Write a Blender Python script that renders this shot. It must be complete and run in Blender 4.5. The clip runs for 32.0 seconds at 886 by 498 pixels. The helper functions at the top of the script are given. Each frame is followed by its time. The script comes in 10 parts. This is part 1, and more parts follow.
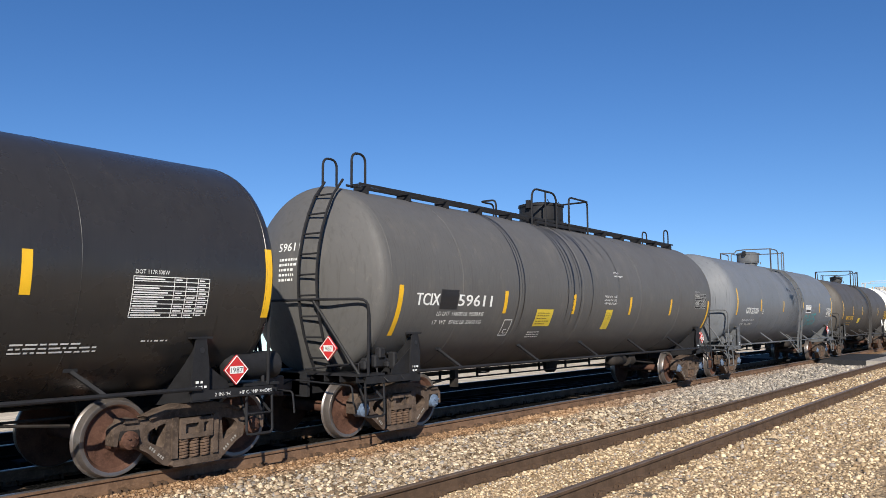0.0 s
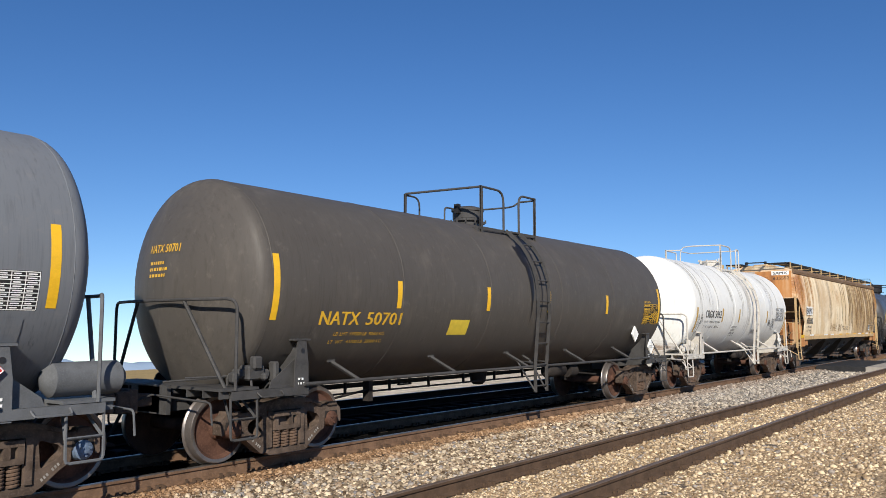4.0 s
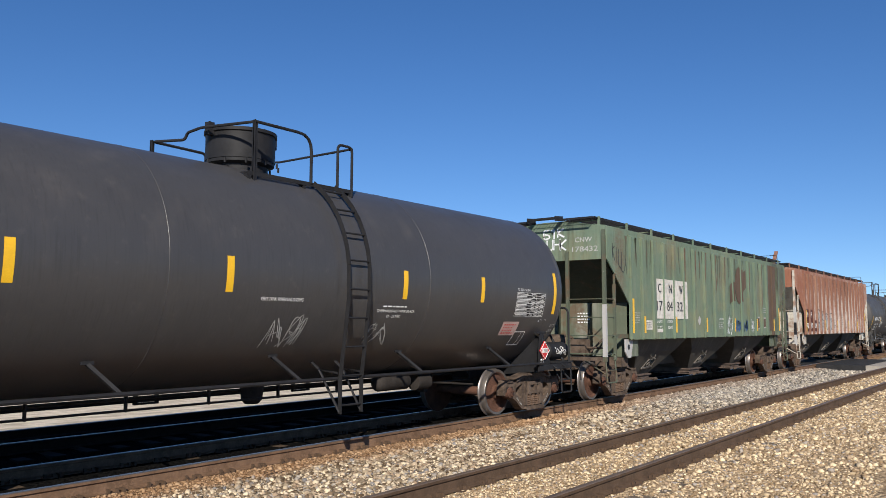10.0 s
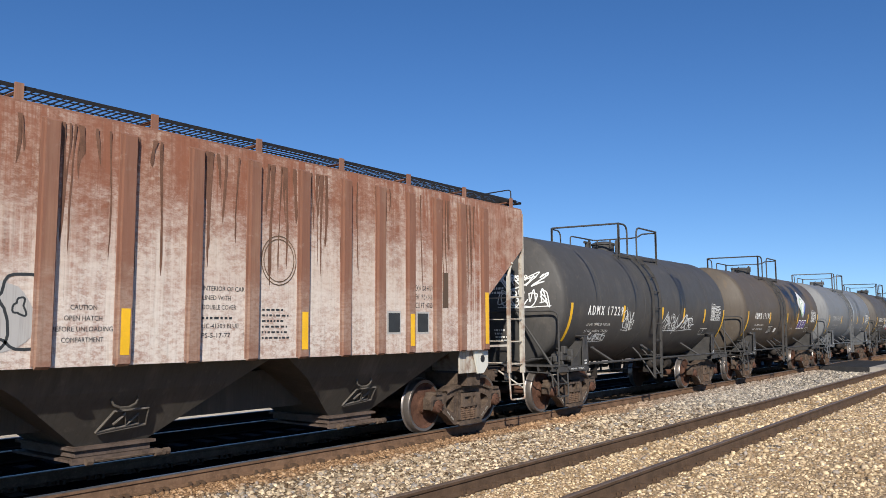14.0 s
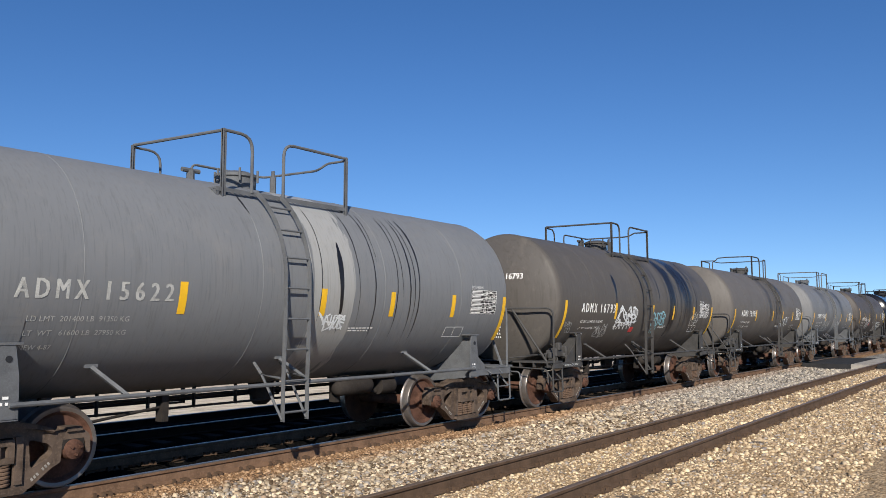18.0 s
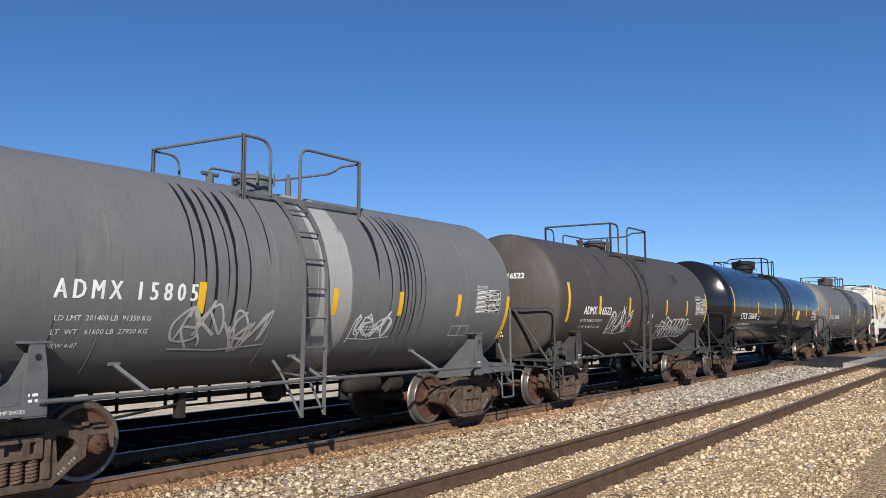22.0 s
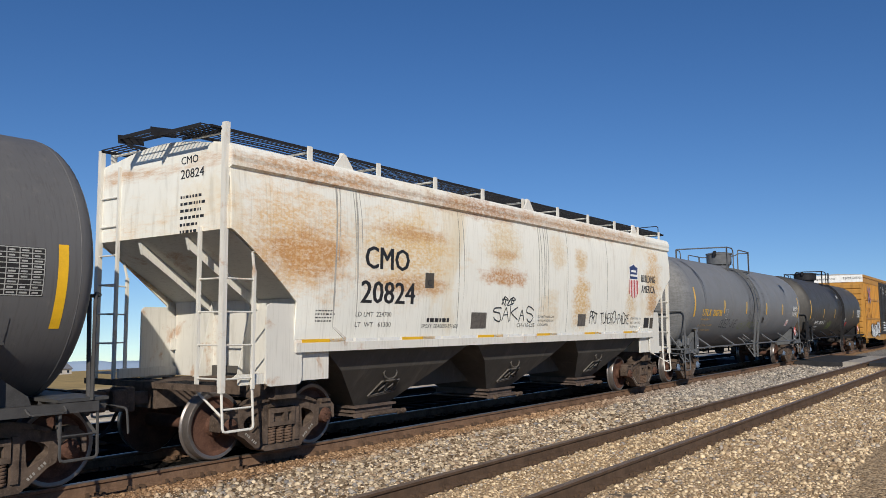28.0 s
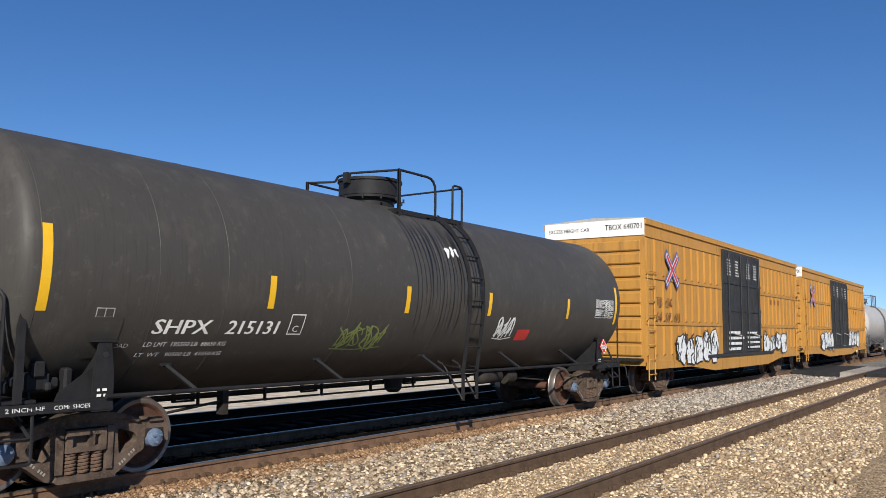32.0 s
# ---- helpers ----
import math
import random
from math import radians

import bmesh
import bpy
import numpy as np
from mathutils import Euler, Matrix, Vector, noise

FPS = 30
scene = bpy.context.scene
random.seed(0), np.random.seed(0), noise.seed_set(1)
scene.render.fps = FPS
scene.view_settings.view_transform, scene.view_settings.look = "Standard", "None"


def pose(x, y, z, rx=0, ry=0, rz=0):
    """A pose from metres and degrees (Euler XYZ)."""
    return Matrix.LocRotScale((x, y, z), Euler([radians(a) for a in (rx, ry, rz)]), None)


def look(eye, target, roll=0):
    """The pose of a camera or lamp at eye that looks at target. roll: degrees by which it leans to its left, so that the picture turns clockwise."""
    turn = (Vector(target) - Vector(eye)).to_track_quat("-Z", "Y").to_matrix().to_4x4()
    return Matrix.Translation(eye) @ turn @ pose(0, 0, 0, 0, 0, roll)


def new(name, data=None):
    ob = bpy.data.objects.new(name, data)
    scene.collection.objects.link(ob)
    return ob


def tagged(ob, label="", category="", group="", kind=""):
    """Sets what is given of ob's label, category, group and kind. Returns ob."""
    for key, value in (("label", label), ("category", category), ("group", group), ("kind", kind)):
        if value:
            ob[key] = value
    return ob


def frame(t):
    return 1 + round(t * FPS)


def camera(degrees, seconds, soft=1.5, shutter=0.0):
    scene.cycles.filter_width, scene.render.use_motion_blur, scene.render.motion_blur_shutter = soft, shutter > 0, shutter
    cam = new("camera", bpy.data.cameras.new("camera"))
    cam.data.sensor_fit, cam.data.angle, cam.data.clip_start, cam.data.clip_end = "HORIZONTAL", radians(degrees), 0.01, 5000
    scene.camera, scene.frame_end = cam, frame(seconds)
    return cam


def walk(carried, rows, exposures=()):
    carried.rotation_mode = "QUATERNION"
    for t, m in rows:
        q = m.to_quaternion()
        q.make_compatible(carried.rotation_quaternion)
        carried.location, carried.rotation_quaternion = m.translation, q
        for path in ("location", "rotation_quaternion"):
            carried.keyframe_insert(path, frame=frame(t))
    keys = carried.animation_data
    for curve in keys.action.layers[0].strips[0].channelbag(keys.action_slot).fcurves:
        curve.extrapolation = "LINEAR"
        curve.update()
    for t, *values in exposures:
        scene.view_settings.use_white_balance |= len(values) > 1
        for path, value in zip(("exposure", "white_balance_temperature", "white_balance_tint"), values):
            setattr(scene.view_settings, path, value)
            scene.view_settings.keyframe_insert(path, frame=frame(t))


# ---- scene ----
# A freight train rolls past a hand-held camera beside a double main line.
# x runs along the tracks, y away from the camera, z up from the top of the rails.
EYE = (0.0, 0.0, 1.80)
TRAIN_Y = 9.69          # centre line of the track that the train is on
NEAR_Y = 5.04           # centre line of the empty track in front
FAR_Y = 13.37           # centre line of the track behind
GAUGE = 1.505           # between rail centres
WHEEL_R = 0.457

cam = camera(58.5, 32.0, soft=0.45)
AIM = [
    (0.0, -52.62, 5.32, 0.30), (1.0, -52.63, 5.37, 0.25), (2.0, -52.66, 5.49, 0.16), (3.0, -52.65, 5.64, 0.13),
    (3.5, -52.66, 5.68, 0.12), (5.5, -52.64, 5.41, -0.13), (6.5, -52.59, 5.37, -0.09), (7.5, -52.55, 5.45, -0.05),
    (8.5, -52.58, 5.43, -0.19), (9.5, -52.63, 5.43, -0.16), (10.5, -52.66, 5.53, -0.06), (11.0, -52.67, 5.63, 0.08),
    (11.5, -52.64, 5.68, 0.19), (12.5, -52.54, 5.69, 0.18), (13.5, -52.47, 5.77, 0.25), (14.5, -52.46, 5.75, 0.29),
    (15.5, -52.80, 5.70, 0.25), (16.5, -53.15, 5.65, 0.21), (17.5, -53.41, 5.60, 0.19), (18.5, -53.55, 5.43, 0.16),
    (19.5, -53.72, 5.20, 0.09), (20.5, -53.85, 5.13, -0.04), (21.0, -53.89, 5.18, -0.05), (21.5, -53.92, 5.32, 0.07),
    (22.5, -53.94, 5.52, 0.26), (23.5, -53.91, 5.53, 0.26), (24.5, -53.91, 5.37, 0.26), (26.5, -54.00, 5.33, 0.37),
    (27.5, -53.98, 5.45, 0.42), (28.0, -53.96, 5.45, 0.32), (28.5, -53.93, 5.41, 0.15), (29.0, -53.91, 5.36, -0.09),
    (29.5, -53.90, 5.33, -0.36), (30.0, -53.92, 5.36, -0.58), (30.5, -53.96, 5.45, -0.70), (31.0, -54.00, 5.58, -0.68),
    (31.5, -54.04, 5.67, -0.62), (32.0, -54.12, 5.76, -0.52),
]
walk(cam, [(t, pose(*EYE, 90 + p, r, w)) for t, w, p, r in AIM],
     exposures=[(0.0, 0.36), (3.5, 0.28), (5.5, -0.08), (6.0, -0.24), (7.5, -0.02), (9.0, 0.25), (11.0, 0.29), (16.5, 0.29), (22.0, 0.29), (24.5, 0.32), (27.0, 0.18),
                (28.0, -0.09), (29.2, -0.09), (30.0, 0.16), (32.0, 0.28)])

# ---- sky and sun ----
SUN = Vector((-1.15, -0.91, 0.83)).normalized()
world = bpy.data.worlds.new("sky")
scene.world = world
world.use_nodes = True
wn = world.node_tree
sky = wn.nodes.new("ShaderNodeTexSky")
sky.sky_type, sky.sun_disc = "NISHITA", False
sky.sun_elevation = math.asin(SUN.z)
sky.sun_rotation = math.atan2(SUN.x, SUN.y)
sky.altitude, sky.air_density, sky.dust_density, sky.ozone_density = 1200, 1.0, 0.05, 2.6
lift = wn.nodes.new("ShaderNodeMapping")
lift.inputs["Location"].default_value = (0, 0, 0.07)
coords = wn.nodes.new("ShaderNodeTexCoord")
wn.links.new(coords.outputs["Generated"], lift.inputs["Vector"])
wn.links.new(lift.outputs[0], sky.inputs["Vector"])
deep = wn.nodes.new("ShaderNodeHueSaturation")
deep.inputs["Saturation"].default_value = 1.25
deep.inputs["Hue"].default_value = 0.508
deep.inputs["Value"].default_value = 1.08
wn.links.new(sky.outputs[0], deep.inputs["Color"])
wn.links.new(deep.outputs[0], wn.nodes["Background"].inputs[0])
wn.nodes["Background"].inputs[1].default_value = 0.095
sun = new("sun", bpy.data.lights.new("sun", "SUN"))
sun.data.energy, sun.data.angle, sun.data.color = 5.0, radians(0.53), (1.0, 0.93, 0.82)
sun.matrix_world = look((0, 0, 60), Vector((0, 0, 60)) - SUN)


# ---- materials ----
class Graph:
    """A small wrapper to write node materials briefly."""

    def __init__(self, name):
        self.m = bpy.data.materials.new(name)
        self.m.use_nodes = True
        self.nt = self.m.node_tree
        self.b = self.nt.nodes["Principled BSDF"]
        self.co = self.node("ShaderNodeTexCoord").outputs["Object"]
        self.xyz = None

    def node(self, kind):
        return self.nt.nodes.new(kind)

    def put(self, socket, v):
        if isinstance(v, bpy.types.NodeSocket):
            self.nt.links.new(v, socket)
        elif isinstance(v, (tuple, list)) and socket.type == "RGBA":
            socket.default_value = (*v[:3], 1)
        else:
            socket.default_value = v

    def stretch(self, sx, sy, sz, ox=0.0, oy=0.0, oz=0.0):
        n = self.node("ShaderNodeMapping")
        self.put(n.inputs["Vector"], self.co)
        n.inputs["Scale"].default_value = (sx, sy, sz)
        n.inputs["Location"].default_value = (ox, oy, oz)
        return n.outputs[0]

    def noise(self, scale, detail=4.0, vec=None, rough=0.6, warp=0.0):
        n = self.node("ShaderNodeTexNoise")
        self.put(n.inputs["Vector"], vec or self.co)
        for key, v in (("Scale", scale), ("Detail", detail), ("Roughness", rough), ("Distortion", warp)):
            n.inputs[key].default_value = v
        return n.outputs["Fac"]

    def cells(self, scale, vec=None, out="Distance"):
        n = self.node("ShaderNodeTexVoronoi")
        self.put(n.inputs["Vector"], vec or self.co)
        n.inputs["Scale"].default_value = scale
        return n.outputs[out]

    def span(self, v, lo, hi, a=0.0, b=1.0):
        n = self.node("ShaderNodeMapRange")
        n.interpolation_type = "SMOOTHSTEP"
        for k, val in zip(("Value", "From Min", "From Max", "To Min", "To Max"), (v, lo, hi, a, b)):
            self.put(n.inputs[k], val)
        return n.outputs[0]

    def calc(self, op, a, b=0.0):
        n = self.node("ShaderNodeMath")
        n.operation = op
        self.put(n.inputs[0], a)
        self.put(n.inputs[1], b)
        return n.outputs[0]

    def mix(self, fac, a, b, mode="MIX"):
        n = self.node("ShaderNodeMix")
        n.data_type, n.blend_type = "RGBA", mode
        self.put(n.inputs["Factor"], fac)
        self.put(n.inputs["A"], a)
        self.put(n.inputs["B"], b)
        return [o for o in n.outputs if o.type == "RGBA"][0]

    def axis(self, i):
        if self.xyz is None:
            self.xyz = self.node("ShaderNodeSeparateXYZ")
            self.put(self.xyz.inputs[0], self.co)
        return self.xyz.outputs[i]

    def bump(self, height, strength=0.3, dist=0.01):
        n = self.node("ShaderNodeBump")
        n.inputs["Strength"].default_value = strength
        n.inputs["Distance"].default_value = dist
        self.put(n.inputs["Height"], height)
        self.put(self.b.inputs["Normal"], n.outputs[0])

    def done(self, colour, rough=0.5, metal=0.0):
        self.put(self.b.inputs["Base Color"], colour)
        self.put(self.b.inputs["Roughness"], rough)
        self.put(self.b.inputs["Metallic"], metal)
        return self.m


def plain(name, col, rough=0.6, metal=0.0, vary=0.25, scale=6.0, grain=80.0, bump=0.15):
    g = Graph(name)
    c = g.mix(g.span(g.noise(scale, 5), 0.35, 0.7), col, tuple(v * (1 - vary) for v in col))
    c = g.mix(g.span(g.noise(grain, 3), 0.45, 0.75, 0, 0.5), c, tuple(min(1, v * (1 + vary)) for v in col))
    g.bump(g.noise(grain, 4), bump, 0.004)
    if rough > 0.5 and metal < 0.3:
        g.b.inputs["Specular IOR Level"].default_value = 0.14
    return g.done(c, rough, metal)


def paint(name, col, rough=0.5, seed=0.0, streaks=(), patches=(), spills=(), dust=0.12, gloss_vary=0.1, blots=()):
    """Weathered paint. streaks: (cycles a metre, low, high, colour, amount, and where along the car they begin); patches: (scale, low, high, colour, amount);
    spills: (x, half width, lowest z, colour, raggedness), which run down the side from the top;
    blots: (x, z, half length, half height, colour, amount), ragged stains at one place."""
    g = Graph(name)
    c = col
    big = g.noise(0.55, 4, g.stretch(1, 1, 1, seed, seed * 2, 0))
    c = g.mix(g.span(big, 0.3, 0.75, 0, 0.6), c, tuple(v * 0.86 for v in col))
    c = g.mix(g.calc("MULTIPLY", g.span(g.noise(2.3, 6, g.stretch(1, 1, 0.5, 0, seed, 0)), 0.5, 0.85), dust), c, (0.36, 0.31, 0.25))
    rough_out = g.span(g.noise(1.7, 5), 0.3, 0.8, rough, min(1.0, rough + gloss_vary))
    for i, (freq, lo, hi, scol, amount, *start) in enumerate(streaks):
        n = g.noise(1.0, 7, g.stretch(freq, freq * 0.4, 0.22, seed * 3 + i * 7.7, 0, i * 3.1), 0.62)
        fade = g.span(g.noise(0.8, 3, g.stretch(1, 1, 1, seed + i * 5, 0, 0)), 0.3, 0.62)
        if start:
            fade = g.calc("MULTIPLY", fade, g.span(g.axis(0), start[0] - 1.2, start[0] + 1.2))
        c = g.mix(g.calc("MULTIPLY", g.calc("MULTIPLY", g.span(n, lo, hi), fade), amount), c, scol)
    for i, (scale, lo, hi, pcol, amount) in enumerate(patches):
        n = g.noise(scale, 9, g.stretch(1.0, 0.6, 0.8, seed + i * 11.3, 0, i * 2.0), 0.68, 0.4)
        c = g.mix(g.calc("MULTIPLY", g.span(n, lo, hi), amount), c, pcol)
    for i, (x, half, low, scol, ragged) in enumerate(spills):
        d = g.calc("DIVIDE", g.calc("ABSOLUTE", g.calc("SUBTRACT", g.axis(0), x)), half)
        n = g.noise(1.0, 6, g.stretch(13, 3, 0.30, seed + i * 4.4, 0, i), 0.65)
        lines = g.noise(1.0, 3, g.stretch(26, 2, 0.16, seed + i * 2.7, 0, i), 0.5)
        n2 = g.noise(1.0, 3, g.stretch(3.0, 1, 0.6, i * 9.1 + seed, 0, 0))
        body = g.calc("ADD", g.calc("SUBTRACT", 1.0, d), g.calc("MULTIPLY", g.calc("SUBTRACT", n, 0.5), ragged))
        reach = g.calc("ADD", g.axis(2), g.calc("MULTIPLY", g.calc("SUBTRACT", g.calc("ADD", n, n2), 1.0), 2.2))
        f = g.calc("MULTIPLY", g.span(body, 0.12, 0.22), g.span(reach, low - 0.05, low + 0.25))
        if ragged > 1.5:
            f = g.calc("MULTIPLY", f, g.span(lines, 0.49, 0.55))
        c = g.mix(f, c, scol)
        rough_out = g.calc("SUBTRACT", rough_out, g.calc("MULTIPLY", f, 0.18))
    for i, (bx, bz, rx, rz, bcol, amount) in enumerate(blots):
        dx = g.calc("DIVIDE", g.calc("SUBTRACT", g.axis(0), bx), rx)
        dz = g.calc("DIVIDE", g.calc("SUBTRACT", g.axis(2), bz), rz)
        d = g.calc("SQRT", g.calc("ADD", g.calc("MULTIPLY", dx, dx), g.calc("MULTIPLY", dz, dz)))
        n = g.noise(1.0, 9, g.stretch(2.0, 1, 4.5, i * 3.3 + seed, 0, i), 0.78)
        d = g.calc("ADD", d, g.calc("MULTIPLY", g.calc("SUBTRACT", n, 0.5), 3.2))
        fine = g.span(g.noise(1.0, 5, g.stretch(14, 3, 26, i * 1.7 + seed, 0, 0), 0.7), 0.36, 0.60, 0.35, 1.0)
        c = g.mix(g.calc("MULTIPLY", g.calc("MULTIPLY", g.span(d, 1.45, 0.40), fine), amount), c, bcol)
    fine = g.noise(1.0, 6, g.stretch(34, 9, 1.4, seed, 0, 0), 0.65)
    c = g.mix(g.span(fine, 0.48, 0.70, 0, 0.38), c, (0.60, 0.58, 0.55), "MULTIPLY")
    c = g.mix(g.span(g.noise(7, 9, g.stretch(1, 1, 0.7, 0, 0, seed), 0.72), 0.54, 0.74, 0, dust), c, (0.34, 0.30, 0.25))
    if rough > 0.4:
        g.b.inputs["Specular IOR Level"].default_value = 0.22
    g.bump(g.calc("ADD", g.noise(1.1, 2), g.calc("MULTIPLY", g.noise(45, 3), 0.06)), 0.10, 0.02)
    return g.done(c, rough_out)


STEEL = plain("wheel_tread_steel", (0.21, 0.185, 0.17), 0.36, 0.65, 0.2, 9, 60, 0.05)
WHEEL_RUST = plain("brown_wheel_rust", (0.105, 0.054, 0.038), 0.85, 0.0, 0.45, 5, 45)
TRUCK_IRON = plain("dusty_brown_truck_iron", (0.118, 0.086, 0.066), 0.9, 0.0, 0.6, 5, 40, 0.5)
TRUCK_SOOT = plain("sooty_grey_truck_iron", (0.060, 0.055, 0.052), 0.8, 0.0, 0.5, 5, 40, 0.4)
STENCIL = plain("dull_casting_stencil", (0.30, 0.28, 0.25), 0.8, 0.0, 0.4, 12, 60, 0.02)
TRUCK_DARK = plain("greasy_dark_truck_iron", (0.035, 0.030, 0.027), 0.75, 0.0, 0.4, 4, 40, 0.3)
SPRING_RUST = plain("spring_rust", (0.13, 0.085, 0.06), 0.8, 0.0, 0.4, 9, 60)
CAP_BLUE = plain("blue_grey_bearing_cap", (0.12, 0.165, 0.24), 0.5, 0.0, 0.3, 12, 60)
BLACK_IRON = plain("black_painted_iron", (0.022, 0.022, 0.024), 0.55, 0.0, 0.3, 5, 60, 0.1)
GREY_IRON = plain("grey_painted_iron", (0.118, 0.123, 0.130), 0.55, 0.0, 0.25, 5, 60, 0.1)
DARK_GREY_IRON = plain("dark_grey_painted_iron", (0.065, 0.063, 0.062), 0.6, 0.0, 0.3, 5, 60, 0.1)
WHITE_IRON = plain("white_painted_iron", (0.52, 0.49, 0.44), 0.55, 0.0, 0.18, 5, 50, 0.1)
RUBBER = plain("black_rubber", (0.02, 0.02, 0.02), 0.7)
YELLOW = plain("yellow_reflective_tape", (0.80, 0.46, 0.02), 0.35, 0.0, 0.12, 4, 60, 0.02)
DULL_YELLOW = plain("dirty_yellow_tape", (0.50, 0.31, 0.06), 0.5, 0.0, 0.25, 4, 60, 0.02)
WHITE = plain("white_lettering", (0.80, 0.80, 0.77), 0.55, 0.0, 0.15, 7, 60, 0.02)
GREY_LETTER = plain("faded_grey_lettering", (0.42, 0.42, 0.40), 0.6, 0.0, 0.3, 9, 60, 0.02)
TABLE_BLACK = plain("dull_black_field", (0.030, 0.029, 0.029), 0.6, 0.0, 0.3, 7, 60, 0.02)
BLACK = plain("black_lettering", (0.018, 0.018, 0.02), 0.5, 0.0, 0.2, 7, 60, 0.02)
GOLD = plain("gold_lettering", (0.72, 0.42, 0.03), 0.5, 0.0, 0.2, 7, 60, 0.02)
RED = plain("red_placard", (0.55, 0.03, 0.03), 0.45, 0.0, 0.2, 7, 60, 0.02)
BLUE = plain("navy_blue_print", (0.03, 0.05, 0.16), 0.45, 0.0, 0.2, 7, 60, 0.02)
LABEL_YELLOW = plain("yellow_sticker", (0.70, 0.52, 0.05), 0.5, 0.0, 0.15, 9, 60, 0.02)
SPRAY_WHITE = plain("white_spray_paint", (0.70, 0.72, 0.72), 0.6, 0.0, 0.2, 7, 60, 0.02)
SPRAY_BLUE = plain("pale_blue_spray_paint", (0.25, 0.48, 0.55), 0.6, 0.0, 0.2, 7, 60, 0.02)
SPRAY_TEAL = plain("teal_spray_paint", (0.085, 0.27, 0.29), 0.6, 0.0, 0.2, 7, 60, 0.02)
SPRAY_DARK = plain("dark_spray_paint", (0.04, 0.045, 0.05), 0.6, 0.0, 0.2, 7, 60, 0.02)
TAR = plain("glossy_black_tar", (0.011, 0.010, 0.012), 0.40, 0.0, 0.3, 6, 50, 0.05)
STAIN_BROWN = plain("dark_brown_dirt_stain", (0.225, 0.128, 0.050), 0.7, 0.0, 0.3, 5, 50, 0.05)
STAIN_GREY = plain("grey_dirt_stain", (0.240, 0.163, 0.080), 0.7, 0.0, 0.3, 5, 50, 0.05)
STAIN_PALE = plain("pale_cream_run", (0.60, 0.435, 0.230), 0.65, 0.0, 0.15, 5, 50, 0.05)
STAIN_DARK = plain("blackish_red_stain", (0.085, 0.042, 0.028), 0.7, 0.0, 0.3, 5, 50, 0.05)
STAIN_UMBER = plain("umber_rust_stain", (0.150, 0.102, 0.070), 0.7, 0.0, 0.4, 5, 50, 0.05)
STAIN_ASH = plain("ash_grey_stain", (0.40, 0.385, 0.35), 0.7, 0.0, 0.3, 5, 50, 0.05)
STAIN_SLURRY = plain("pale_grey_slurry", (0.50, 0.49, 0.46), 0.7, 0.0, 0.3, 5, 50, 0.05)
STAIN_MAROON = plain("maroon_brown_stain", (0.165, 0.088, 0.060), 0.7, 0.0, 0.35, 5, 50, 0.05)
STAIN_ORANGE = plain("orange_rust_stain", (0.50, 0.25, 0.085), 0.7, 0.0, 0.3, 3, 50, 0.05)
PURPLE = plain("purple_print", (0.10, 0.06, 0.26), 0.5, 0.0, 0.15, 7, 60, 0.02)
LEAF_WHITE = plain("cream_white_print", (0.66, 0.66, 0.64), 0.5, 0.0, 0.2, 3, 60, 0.02)
LEAF_GREEN = plain("leaf_green_print", (0.16, 0.42, 0.16), 0.5, 0.0, 0.2, 7, 60, 0.02)
BLUE_FADED = plain("faded_blue_print", (0.10, 0.11, 0.30), 0.5, 0.0, 0.3, 7, 60, 0.02)
SKY_BLUE = plain("bright_blue_print", (0.07, 0.13, 0.50), 0.5, 0.0, 0.2, 7, 60, 0.02)
SPRAY_NAVY = plain("blue_spray_paint", (0.035, 0.085, 0.24), 0.6, 0.0, 0.2, 7, 60, 0.02)
SPRAY_GREEN = plain("green_spray_paint", (0.20, 0.24, 0.08), 0.6, 0.0, 0.2, 7, 60, 0.02)


# ---- mesh helpers ----
def part(name, bm, material, parent, label="", smooth=False):
    """Links a bmesh, or a ready mesh, as one object under a thing or a part."""
    if isinstance(bm, bpy.types.Mesh):
        data = bm
    else:
        data = finish(name, bm, material, smooth)
    ob = new(name, data)
    if parent is not None:
        ob.parent = parent
    if label:
        ob["label"] = label
    return ob


def finish(name, bm, material, smooth=False):
    bmesh.ops.recalc_face_normals(bm, faces=bm.faces[:])
    data = bpy.data.meshes.new(name)
    bm.to_mesh(data)
    bm.free()
    for m in material if isinstance(material, (list, tuple)) else (material,):
        data.materials.append(m)
    if smooth:
        data.shade_smooth()
        data.set_sharp_from_angle(angle=radians(38))
    return data


CACHE = {}


def shared(key, make):
    if key not in CACHE:
        CACHE[key] = make()
    return CACHE[key]


def box(bm, x0, x1, y0, y1, z0, z1, mi=0):
    v = [bm.verts.new((x, y, z)) for x in (x0, x1) for y in (y0, y1) for z in (z0, z1)]
    for q in ((0, 1, 3, 2), (4, 6, 7, 5), (0, 4, 5, 1), (2, 3, 7, 6), (0, 2, 6, 4), (1, 5, 7, 3)):
        bm.faces.new([v[i] for i in q]).material_index = mi


def prism(bm, pts, y0, y1, mi=0):
    """A polygon of (x, z) points, drawn out from y0 to y1."""
    a = [bm.verts.new((x, y0, z)) for x, z in pts]
    b = [bm.verts.new((x, y1, z)) for x, z in pts]
    n = len(pts)
    bm.faces.new(a).material_index = mi
    bm.faces.new(b[::-1]).material_index = mi
    for i in range(n):
        bm.faces.new((a[i], b[i], b[(i + 1) % n], a[(i + 1) % n])).material_index = mi


